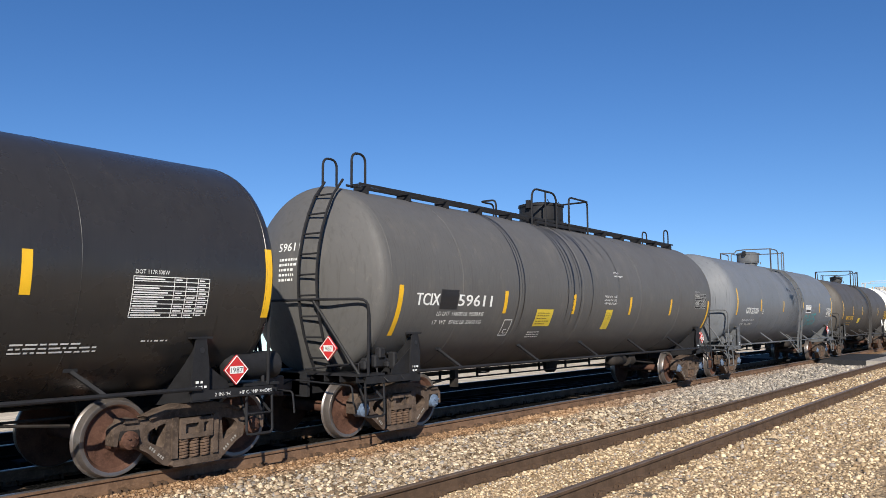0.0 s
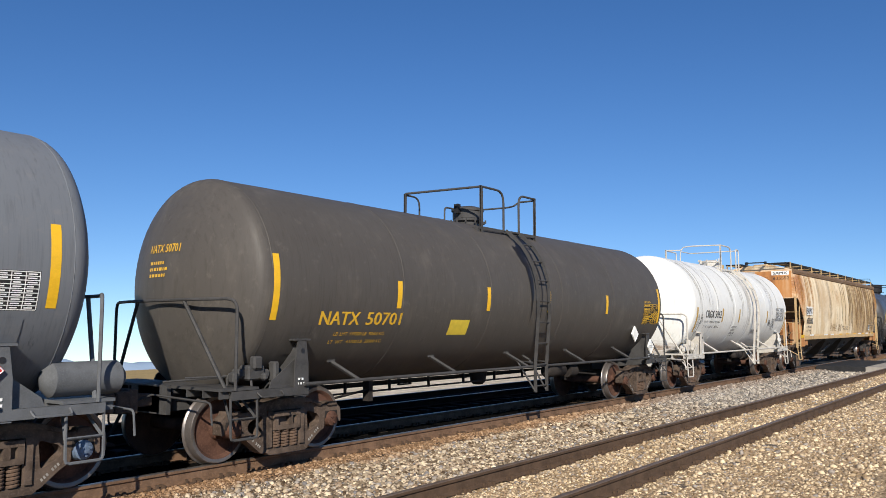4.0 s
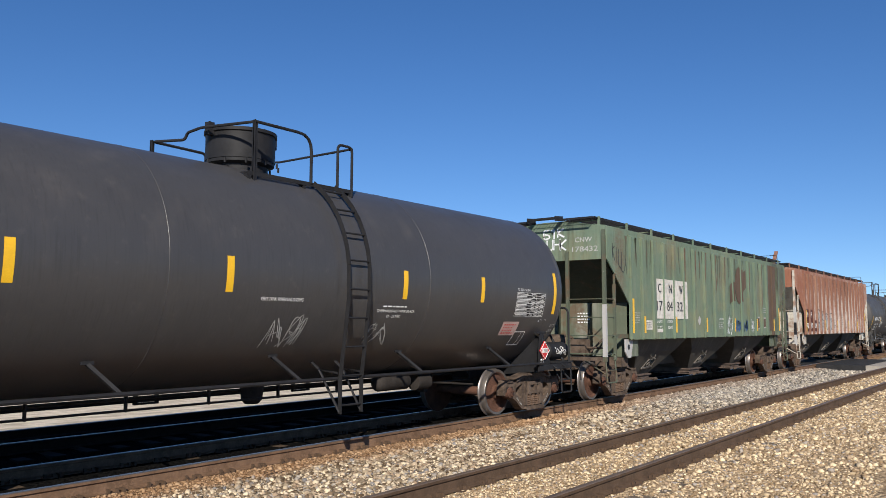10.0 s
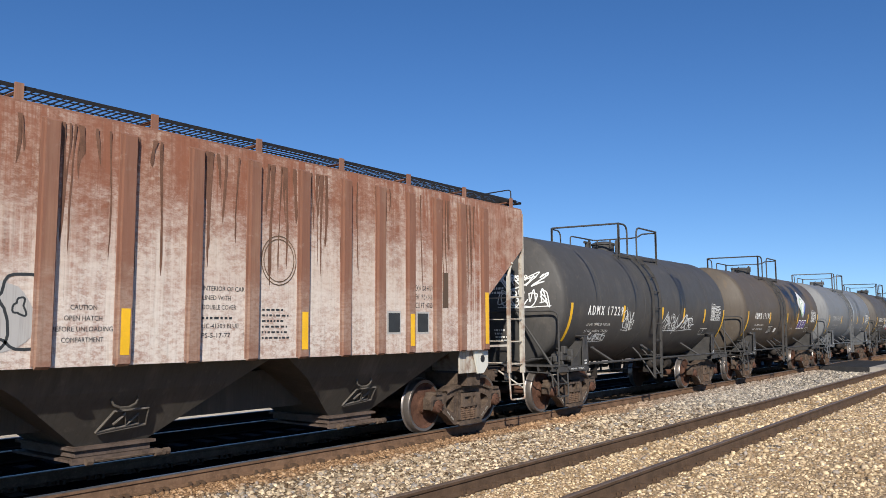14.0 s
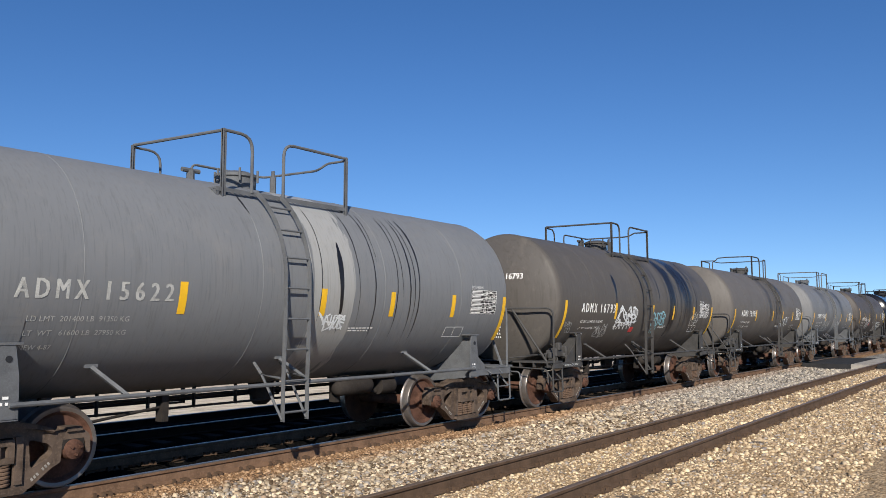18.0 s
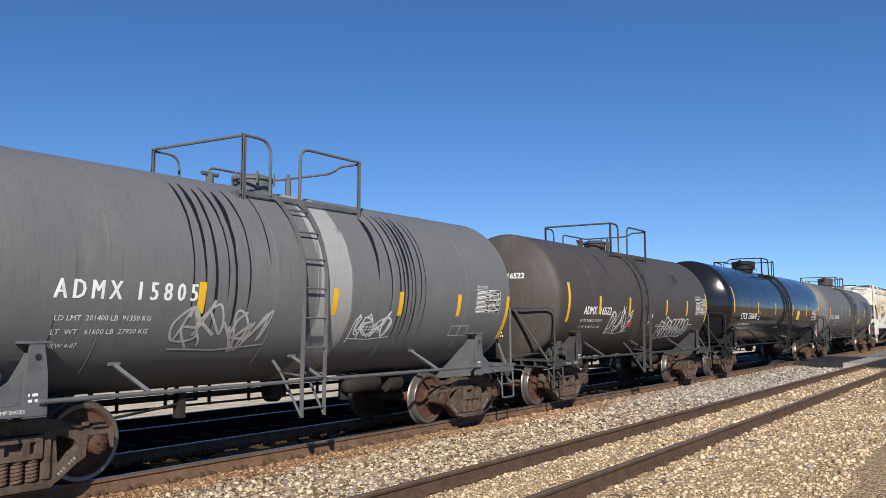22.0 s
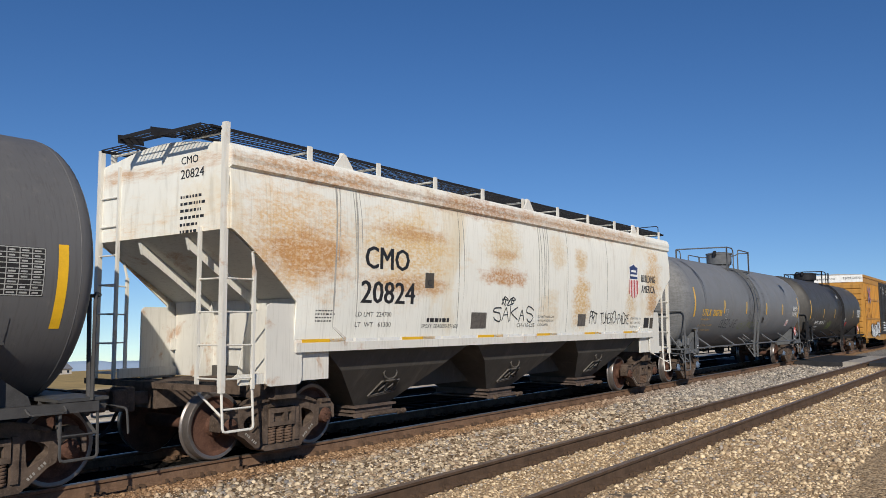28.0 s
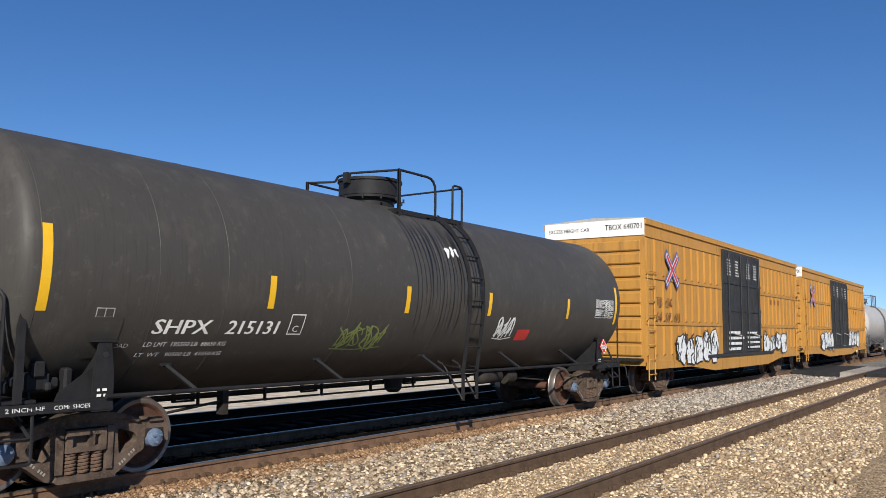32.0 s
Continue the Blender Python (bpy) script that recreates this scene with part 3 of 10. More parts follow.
def ground_material():
    g = Graph("stony_ground")
    y = g.axis(1)
    wob = g.calc("ADD", y, g.calc("MULTIPLY", g.calc("SUBTRACT", g.noise(0.9, 4), 0.5), 0.7))
    cell = g.cells(26, None, "Color")
    sep = g.node("ShaderNodeSeparateColor")
    g.put(sep.inputs[0], cell)
    tone = sep.outputs[0]
    tan = g.mix(tone, (0.25, 0.170, 0.096), (0.56, 0.415, 0.258))
    # ballast bed, toned down for the shade in gaps between loose stones
    pale = g.mix(tone, (0.11, 0.080, 0.053), (0.30, 0.235, 0.165))
    grey = g.mix(tone, (0.12, 0.115, 0.105), (0.30, 0.285, 0.265))
    pale = g.mix(g.span(g.axis(0), 13.0, 22.0), pale, grey)
    rust = g.mix(tone, (0.20, 0.115, 0.060), (0.37, 0.235, 0.135))
    # near-black tone that puts the train's shade into the ground colour
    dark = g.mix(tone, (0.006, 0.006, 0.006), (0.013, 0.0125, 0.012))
    dirt = g.mix(g.span(g.noise(1.2, 8, None, 0.7), 0.35, 0.65), (0.46, 0.38, 0.28), (0.72, 0.62, 0.48))
    grass = g.mix(g.span(g.noise(0.12, 8, None, 0.7), 0.35, 0.68), (0.42, 0.30, 0.14), (0.27, 0.21, 0.11))
    c = g.mix(g.span(wob, 6.05, 6.35), tan, pale)
    c = g.mix(g.span(wob, 8.15, 8.5), c, rust)
    c = g.mix(g.span(wob, 34, 60), c, grass)
    big = g.noise(0.35, 5)
    c = g.mix(g.span(big, 0.4, 0.75, 0, 0.35), c, (0.20, 0.16, 0.11))
    # shaded band, from behind the train's near rail past the far track
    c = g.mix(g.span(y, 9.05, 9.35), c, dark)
    c = g.mix(g.span(wob, 14.2, 14.6), c, dirt)
    c = g.mix(g.span(wob, 34, 60), c, grass)
    near = g.span(y, 14, 30, 1.0, 0.0)
    g.bump(g.calc("MULTIPLY", g.calc("SUBTRACT", 1.0, g.cells(26)), near), 0.9, 0.03)
    g.b.inputs["Specular IOR Level"].default_value = 0.0
    return g.done(c, 0.95)


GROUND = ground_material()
PROFILE = [(-900, -6.0), (-60, -0.8), (-8, -0.24), (2.0, -0.235), (3.6, -0.215), (4.1, -0.19), (6.0, -0.195), (6.4, -0.23), (7.7, -0.27), (8.25, -0.205), (8.8, -0.186), (10.6, -0.195),
           (11.1, -0.27), (11.9, -0.30), (12.45, -0.20), (14.4, -0.20), (15.2, -0.36), (18, -0.55), (60, -0.55 - 42 * FALL), (300, -0.55 - 282 * FALL),
           (1200, -0.55 - 1182 * FALL), (4300, -0.55 - 4282 * FALL)]


def ground_z(y):
    return float(np.interp(y, [a for a, _ in PROFILE], [b for _, b in PROFILE]))


bm = bmesh.new()
xs = [-900, -100, -20, 0, 20, 60, 150, 400, 1200, 4300]
grid = [[bm.verts.new((x, y, z)) for y, z in PROFILE] for x in xs]
for a, b in zip(grid, grid[1:]):
    for j in range(len(PROFILE) - 1):
        bm.faces.new((a[j], b[j], b[j + 1], a[j + 1]))
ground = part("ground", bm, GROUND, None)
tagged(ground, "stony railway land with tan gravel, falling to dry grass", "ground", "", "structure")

RAIL_BROWN = plain("weathered_brown_rail", (0.105, 0.068, 0.045), 0.75, 0.0, 0.35, 3, 30, 0.1)
RAIL_RUST = plain("rust_stained_rail", (0.185, 0.112, 0.070), 0.8, 0.0, 0.4, 3, 30, 0.15)
RAIL_TOP = plain("dull_rail_top", (0.17, 0.12, 0.085), 0.5, 0.3, 0.3, 3, 30, 0.05)
RAIL_BRIGHT = plain("polished_rail_top", (0.30, 0.27, 0.24), 0.38, 0.85, 0.1, 3, 30, 0.02)
TIE_OILY = plain("oily_brown_tie", (0.085, 0.058, 0.038), 0.9, 0.0, 0.4, 3, 25, 0.4)
# far track: shade behind the train is put into tie and rail colours
TIE_BLACK = plain("shade_black_tie", (0.020, 0.017, 0.014), 0.95, 0.0, 0.4, 3, 25, 0.4)
RAIL_BLACK = plain("shade_black_rail", (0.024, 0.019, 0.016), 0.85, 0.0, 0.35, 3, 30, 0.1)
TIE_WOOD = plain("grey_weathered_tie", (0.16, 0.125, 0.09), 0.9, 0.0, 0.4, 3, 25, 0.4)


def rail_mesh(x0, x1, top, web):
    bm = bmesh.new()
    half = [(0.070, -0.180), (0.070, -0.168), (0.012, -0.150), (0.009, -0.055), (0.032, -0.042), (0.036, -0.010), (0.028, 0.0)]
    prof = half + [(-y, z) for y, z in half[::-1]]
    prism_x(bm, prof, x0, x1)
    for f in bm.faces:
        if all(v.co.z > -0.011 for v in f.verts):
            f.material_index = 1
    return finish("rail", bm, (web, top))


def track(name, y, label, top, web):
    t = tagged(new(name), label, "track", "", "structure")
    t.location = (0, y, 0)
    for s in (-1, 1):
        r = part("rail", shared(("rail", web.name), lambda: rail_mesh(-150, 700, top, web)), None, t)
        r.location = (0, s * GAUGE / 2, 0)
    return t


TRACKS = [track("track_near", NEAR_Y, "empty track with brown rails and ties sunk in tan gravel", RAIL_TOP, RAIL_BROWN),
          track("track_train", TRAIN_Y, "track with rust-stained rails and worn bright tops", RAIL_BRIGHT, RAIL_RUST),
          track("track_far", FAR_Y, "further track, its rails and ties coloured dark for the train's shade", RAIL_BRIGHT, RAIL_BLACK)]

# a dark road crossing further up the line
ASPHALT = plain("dark_crossing_asphalt", (0.035, 0.035, 0.037), 0.85, 0.0, 0.4, 2, 60, 0.4)
CONCRETE = plain("pale_crossing_slab", (0.34, 0.31, 0.27), 0.85, 0.0, 0.3, 2, 60, 0.3)
crossing = tagged(new("road_crossing"), "dark asphalt road crossing over the tracks", "road", "", "structure")
for y0, y1, m in ((-14.0, 4.18, CONCRETE), (4.40, 5.68, ASPHALT), (5.90, 6.75, CONCRETE), (6.75, 8.83, ASPHALT), (9.06, 10.33, ASPHALT), (10.56, 12.5, ASPHALT), (14.3, 22.0, CONCRETE)):
    bm = bmesh.new()
    box(bm, 40.5, 48.5, y0, y1, -0.42, -0.02)
    part("crossing_panel", bm, m, crossing)

# far mountains, the haze of distance put into their blue colour
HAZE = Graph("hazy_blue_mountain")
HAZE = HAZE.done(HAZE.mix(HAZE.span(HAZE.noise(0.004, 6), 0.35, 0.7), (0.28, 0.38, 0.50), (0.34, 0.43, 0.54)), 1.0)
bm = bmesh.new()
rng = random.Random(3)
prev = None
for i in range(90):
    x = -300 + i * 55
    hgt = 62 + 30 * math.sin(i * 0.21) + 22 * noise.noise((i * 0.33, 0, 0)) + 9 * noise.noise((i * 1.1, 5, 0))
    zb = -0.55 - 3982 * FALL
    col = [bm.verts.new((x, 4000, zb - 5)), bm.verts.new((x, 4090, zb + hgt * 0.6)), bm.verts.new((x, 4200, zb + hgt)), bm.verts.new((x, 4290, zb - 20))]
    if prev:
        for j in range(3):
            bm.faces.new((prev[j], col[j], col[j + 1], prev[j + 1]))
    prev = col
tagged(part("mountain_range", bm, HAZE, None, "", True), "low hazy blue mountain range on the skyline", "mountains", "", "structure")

HOUSE_WALL = plain("pale_house_wall", (0.62, 0.58, 0.52), 0.8, 0.0, 0.1, 1, 10)
HOUSE_ROOF = plain("grey_shingle_roof", (0.20, 0.20, 0.21), 0.9, 0.0, 0.25, 1, 8)
GLASS_DARK = plain("dark_window_pane", (0.03, 0.035, 0.045), 0.15, 0.0, 0.1)


def house(x, y, w, d, hgt, turn, label):
    h = tagged(new("house"), label, "house", "houses beyond the line")
    h.matrix_basis = pose(x, y, ground_z(y) - 0.2, 0, 0, turn)
    bm = bmesh.new()
    box(bm, -w / 2, w / 2, -d / 2, d / 2, 0, hgt)
    prism_x(bm, [(-d / 2, hgt), (d / 2, hgt), (0, hgt + d * 0.30)], -w / 2 + 0.02, w / 2 - 0.02)
    part("wall", bm, HOUSE_WALL, h)
    for s in (-1, 1):
        bm = bmesh.new()
        prism_x(bm, [(s * (d / 2 + 0.4), hgt - 0.2), (s * (d / 2 + 0.4), hgt), (0, hgt + d * 0.30 + 0.18), (0, hgt + d * 0.30)], -w / 2 - 0.4, w / 2 + 0.4)
        part("roof", bm, HOUSE_ROOF, h)
    for i in range(3):
        xx = -w / 2 + (i + 0.5) * w / 3
        bm = bmesh.new()
        box(bm, xx - 0.6, xx + 0.6, -d / 2 - 0.05, -d / 2, 1.0, 2.3)
        part("window", bm, GLASS_DARK, h)


for x, y, w, d, hgt, turn in ((128, 330, 11, 8, 3.0, 8), (142, 338, 10, 9, 3.2, -20), (158, 345, 14, 8, 2.9, 15), (104, 350, 12, 8, 3.0, 5), (172, 372, 12, 9, 3.2, -8), (196, 368, 12, 8, 3.0, 12)):
    house(x, y, w, d, hgt, turn, "pale low house with a grey shingle roof")


# ---- running gear ----
WHEELSETS = []      # every axle, to be rolled in motions()


def wheelset_mesh():
    bm = bmesh.new()
    for sgn in (1, -1):
        prof = [(0.655, 0.10), (0.655, 0.36), (0.66, 0.475), (0.675, 0.487), (0.69, 0.478), (0.702, 0.462), (0.80, 0.452), (0.815, 0.442),
                (0.815, 0.395), (0.80, 0.375), (0.762, 0.35), (0.752, 0.24), (0.775, 0.15), (0.83, 0.135), (0.835, 0.085)]
        mis = [1, 1, 0, 0, 0, 0, 0, 0, 1, 1, 1, 1, 1, 1]
        lathe(bm, [(sgn * s, r) for s, r in prof], 44, "y", mis)
    lathe(bm, [(-1.06, 0.0), (-1.06, 0.07), (-0.84, 0.085), (-0.6, 0.095), (0, 0.085), (0.6, 0.095), (0.84, 0.085), (1.06, 0.07), (1.06, 0.0)], 16, "y",
          [1] * 8)
    return finish("wheelset", bm, (STEEL, WHEEL_RUST), True)


def rounded(pts, r, n=3):
    """A closed outline of (x, z) points with its corners rounded."""
    out = []
    k = len(pts)
    for i in range(k):
        a, b, c = (Vector(pts[(i + d) % k]) for d in (-1, 0, 1))
        u, v = a - b, c - b
        q = min(r, u.length * 0.45, v.length * 0.45)
        p0, p1 = b + u.normalized() * q, b + v.normalized() * q
        out += [tuple(p0 * (1 - t) ** 2 + b * 2 * t * (1 - t) + p1 * t * t) for t in [j / n for j in range(n + 1)]]
    return out


def plate(bm, outer, holes, y0, y1):
    """A flat casting in the x-z plane with openings through it."""
    rims = []
    for y in (y0, y1):
        loops, edges = [], []
        for ring in [outer] + list(holes):
            vs = [bm.verts.new((x, y, z)) for x, z in ring]
            edges += [bm.edges.new((vs[i], vs[(i + 1) % len(vs)])) for i in range(len(vs))]
            loops.append(vs)
        bmesh.ops.triangle_fill(bm, use_beauty=True, edges=edges, normal=(0, 1, 0))
        rims.append(loops)
    for a, b in zip(*rims):
        for i in range(len(a)):
            j = (i + 1) % len(a)
            bm.faces.new((a[i], a[j], b[j], b[i]))


def side_frame_mesh(iron):
    """The cast side frame: pedestals over the bearings, an arched top chord, a dropped spring seat, and windows between."""
    bm = bmesh.new()
    half = [(0.26, 0.775), (0.46, 0.735), (0.70, 0.66), (0.78, 0.675), (1.00, 0.665), (1.085, 0.60), (1.09, 0.40), (1.035, 0.40), (1.02, 0.555), (0.765, 0.555), (0.755, 0.33), (0.66, 0.29), (0.43, 0.105), (0.34, 0.085)]
    outer = half + [(-x, z) for x, z in half[::-1]]
    holes = [rounded([(e * x, z) for x, z in ((0.40, 0.615), (0.62, 0.545), (0.665, 0.47), (0.64, 0.41), (0.43, 0.30))], 0.05) for e in (1, -1)]
    holes.append(rounded([(-0.245, 0.655), (0.245, 0.655), (0.245, 0.155), (-0.245, 0.155)], 0.03))
    plate(bm, rounded(outer, 0.035), holes, -0.085, 0.085)
    rim = [e for e in bm.edges if len(e.link_faces) == 2 and e.calc_face_angle(0.0) > 1.1]
    bmesh.ops.bevel(bm, geom=rim, offset=0.018, segments=2, affect="EDGES")
    # broad flanges along the top and under the spring seat
    for ring, y in (([(-0.66, 0.655), (-0.44, 0.725), (-0.25, 0.765), (0.25, 0.765), (0.44, 0.725), (0.66, 0.655), (0.67, 0.70), (0.45, 0.775), (0.26, 0.815), (-0.26, 0.815), (-0.45, 0.775), (-0.67, 0.70)], 0.135),
                    ([(-0.33, 0.075), (0.33, 0.075), (0.37, 0.105), (0.33, 0.145), (-0.33, 0.145), (-0.37, 0.105)], 0.15)):
        n = len(bm.edges)
        prism(bm, ring, -y, y)
        bm.edges.ensure_lookup_table()
        bmesh.ops.bevel(bm, geom=bm.edges[n:], offset=0.014, segments=2, affect="EDGES")
    for e in (1, -1):
        n = len(bm.edges)
        prism(bm, [(e * 0.255, 0.66), (e * 0.335, 0.66), (e * 0.335, 0.17), (e * 0.255, 0.17)], -0.115, 0.115)
        prism(bm, [(e * 0.80, 0.655), (e * 0.98, 0.655), (e * 0.97, 0.70), (e * 0.81, 0.70)], -0.12, 0.12)
        bm.edges.ensure_lookup_table()
        bmesh.ops.bevel(bm, geom=bm.edges[n:], offset=0.014, segments=1, affect="EDGES")
    return finish("side_frame", bm, iron, True)


def coil_mesh():
    bm = bmesh.new()
    turns, r = 6, 0.060
    pts = [(r * math.cos(a), r * math.sin(a), 0.150 + 0.235 * i / (turns * 10)) for i in range(turns * 10 + 1) for a in [2 * math.pi * i / 10]]
    tube(bm, pts, 0.0185, 6)
    return finish("spring", bm, SPRING_RUST, True)


def frame_stencil_mesh():
    """White casting numbers, unreadable, up the sloping members of a side frame."""
    bm = bmesh.new()
    for e in (1, -1):
        for i in range(7):
            if i == 3:
                continue
            a, b = i / 7, (i + 0.62) / 7
            pts = [(0.45 + 0.20 * t, 0.175 + 0.165 * t) for t in (a, b)]
            (xa, za), (xb, zb) = pts
            d = 0.035
            vs = [bm.verts.new((e * x, -0.089, z)) for x, z in ((xa, za), (xb, zb), (xb - d * 0.64, zb + d * 0.77), (xa - d * 0.64, za + d * 0.77))]
            bm.faces.new(vs)
    return finish("casting_number", bm, STENCIL)


def cap_mesh(mat):
    bm = bmesh.new()
    lathe(bm, [(-0.13, 0.0), (-0.13, 0.045), (-0.115, 0.07), (-0.10, 0.105), (-0.04, 0.115), (0.06, 0.118), (0.06, 0.0)], 20, "y")
    for i in range(3):
        a = i * 2.094 + 0.5
        n = len(bm.verts)
        lathe(bm, [(-0.15, 0.0), (-0.15, 0.016), (-0.11, 0.016)], 6, "y")
        moved(bm, n, pose(0.055 * math.cos(a), 0, 0.055 * math.sin(a)))
    return finish("bearing_cap", bm, mat, True)


def adapter_mesh():
    bm = bmesh.new()
    prism(bm, [(-0.13, 0.0), (-0.12, 0.10), (0.12, 0.10), (0.13, 0.0), (0.09, 0.0), (0.075, 0.05), (-0.075, 0.05), (-0.09, 0.0)], -0.09, 0.09)
    return finish("bearing_adapter", bm, TRUCK_DARK)


def truck(car, x, caps=None):
    """A two-axle truck under a car, its centre at x."""
    def bolster():
        bm = bmesh.new()
        prism_x(bm, [(-1.06, 0.40), (-1.06, 0.62), (-0.6, 0.72), (0.6, 0.72), (1.06, 0.62), (1.06, 0.40), (0.5, 0.36), (-0.5, 0.36)], -0.21, 0.21)
        for y in (-1, 1):
            ya, yb = sorted((y * 1.16, y * 1.05))
            box(bm, -0.235, 0.235, ya, yb, 0.575, 0.64)
            box(bm, -0.235, 0.235, ya, yb, 0.395, 0.455)
            box(bm, -0.235, 0.235, *sorted((y * 1.10, y * 1.00)), 0.45, 0.58)
            for xx in (-0.20, 0.06, 0.20):
                box(bm, xx - 0.035, xx + 0.035, ya, yb, 0.45, 0.58)
        for s in (-1, 1):
            box(bm, s * 0.36 - 0.06, s * 0.36 + 0.06, -0.85, 0.85, 0.30, 0.44)
            box(bm, s * 0.43 - 0.035, s * 0.43 + 0.035, -0.80, -0.66, 0.32, 0.60)
            box(bm, s * 0.43 - 0.035, s * 0.43 + 0.035, 0.66, 0.80, 0.32, 0.60)
        n = len(bm.verts)
        lathe(bm, [(0.72, 0.0), (0.72, 0.2), (0.80, 0.2), (0.80, 0.0)], 18, "y")
        moved(bm, n, pose(0, 0, 0, 90))
        return finish("truck", bm, TRUCK_IRON)
    t = part("truck", shared("bolster", bolster), None, car)
    t.location = (x, 0, 0)
    for y in (-1.02, 1.02):
        f = part("side_frame", shared(("side_frame", caps == "dark"), lambda: side_frame_mesh(TRUCK_SOOT if caps == "dark" else TRUCK_IRON)), None, t)
        f.location = (0, y, 0)
        if y < 0:
            n = tagged(part("casting_number", shared("frame_stencil", frame_stencil_mesh), None, f), kind="stuff")
        for dx in (-0.155, 0.0, 0.155):
            c = part("spring", shared("coil", coil_mesh), None, t)
            c.location = (dx, y * 1.055, 0)
        for dx in (-0.889, 0.889):
            cap = part("bearing_cap", shared(("cap", caps), lambda: cap_mesh(CAP_BLUE if caps == "blue" else WHEEL_RUST)), None, t)
            cap.matrix_local = pose(dx, y * 1.02, WHEEL_R, 0, 0, 0 if y < 0 else 180)
            a = part("bearing_adapter", shared("adapter", adapter_mesh), None, t)
            a.location = (dx, y, 0.47)
    for dx in (-0.889, 0.889):
        w = part("wheelset", shared("wheelset", wheelset_mesh), None, t, "rusty wheel pair with bright worn treads")
        w.location = (dx, 0, WHEEL_R)
        WHEELSETS.append((w, dx))
    return t


def coupler_mesh():
    """Shank, head and knuckle, reaching from x = 0 out to the pulling face at x = 0.62."""
    bm = bmesh.new()
    box(bm, -0.35, 0.30, -0.075, 0.075, -0.085, 0.085)
    prism_x(bm, [(-0.17, -0.16), (0.19, -0.16), (0.19, 0.16), (-0.17, 0.16)], 0.28, 0.42)
    box(bm, 0.40, 0.60, 0.08, 0.20, -0.14, 0.14)
    box(bm, 0.40, 0.62, -0.19, -0.08, -0.13, 0.13)
    box(bm, 0.52, 0.62, -0.10, 0.03, -0.13, 0.13)
    bmesh.ops.bevel(bm, geom=bm.edges[:], offset=0.018, segments=1, affect="EDGES")
    return finish("coupler", bm, TRUCK_IRON)


def hose_mesh():
    bm = bmesh.new()
    tube(bm, bend([(-0.1, -0.33, 0.0), (0.18, -0.33, -0.05), (0.36, -0.30, -0.38), (0.60, -0.22, -0.46)], 0.16, 5), 0.024, 8)
    return finish("air_hose", bm, RUBBER, True)


def couplers(car, reach):
    """A coupler and an air hose at each end; reach is the distance from the middle to the pulling face."""
    for s in (1, -1):
        c = part("coupler", shared("coupler", coupler_mesh), None, car)
        c.matrix_local = pose(s * (reach - 0.62), 0, 0.84, 0, 0, 0 if s > 0 else 180)
        hs = part("air_hose", shared("hose", hose_mesh), None, car)
        hs.matrix_local = pose(s * (reach - 0.62), 0, 0.78, 0, 0, 0 if s > 0 else 180)


def brake_wheel(car, x, y, z, mat, r=0.28):
    bm = bmesh.new()
    tube(bm, [(x, y + r * math.cos(a), z + r * math.sin(a)) for a in [2 * math.pi * i / 24 for i in range(24)]], 0.016, 6, 0, True)
    ob = part("brake_wheel", bm, mat, car, "spoked hand brake wheel", True)
    for i in range(6):
        a = i * math.pi / 3
        bm = bmesh.new()
        tube(bm, [(x, y, z), (x + 0.02, y + r * math.cos(a), z + r * math.sin(a))], 0.011, 5)
        part("spoke", bm, mat, ob)
    bm = bmesh.new()
    tube(bm, [(x, y, z), (x + 0.14, y, z)], 0.03, 8)
    part("hub", bm, mat, ob)
    bm = bmesh.new()
    box(bm, x + 0.06, x + 0.26, y - 0.16, y + 0.16, z - 0.34, z + 0.24)
    bmesh.ops.bevel(bm, geom=bm.edges[:], offset=0.03, segments=2, affect="EDGES")
    part("gear_housing", bm, mat, ob)
    bm = bmesh.new()
    box(bm, x + 0.12, x + 0.18, y - 0.04, y + 0.04, 1.0, z - 0.2)
    part("brake_post", bm, mat, ob)


def ladder(car, name, x0, x1, rails, mat, pitch=0.42, r=0.016, skip=0):
    """rails: points (y, z) from foot to head, the two stiles at x0 and x1."""
    bm = bmesh.new()
    for x in (x0, x1):
        pts = [Vector((x, y, z)) for y, z in rails]
        for a, b in zip(pts, pts[1:]):
            d = (b - a).normalized()
            n = Vector((0, -d.z, d.y))
            for p, q in ((a, b),):
                w, t = 0.006, 0.035
                vs = []
                for e in (p, q):
                    for sx, sn in ((-w, -t), (w, -t), (w, t), (-w, t)):
                        vs.append(bm.verts.new(e + Vector((sx, 0, 0)) + n * sn))
                for k in ((0, 1, 2, 3), (7, 6, 5, 4), (0, 4, 5, 1), (1, 5, 6, 2), (2, 6, 7, 3), (3, 7, 4, 0)):
                    bm.faces.new([vs[i] for i in k])
    ob = part(name, bm, mat, car)
    seg = [(Vector((0, *a)), Vector((0, *b))) for a, b in zip(rails, rails[1:])]
    run, k = 0.12, 0
    for a, b in seg:
        l = (b - a).length
        while run < l:
            p = a.lerp(b, run / l)
            if k >= skip:
                bm = bmesh.new()
                tube(bm, [(x0, p.y, p.z), (x1, p.y, p.z)], r, 6)
                part("rung", bm, mat, ob)
            run += pitch
            k += 1
        run -= l
    return ob


def stirrup(car, x, y, top, mat, w=0.42, low=0.38):
    bm = bmesh.new()
    tube(bm, bend([(x - w / 2, y, top), (x - w / 2, y - 0.02, low), (x + w / 2, y - 0.02, low), (x + w / 2, y, top)], 0.05, 2), 0.018, 6)
    return part("step", bm, mat, car)


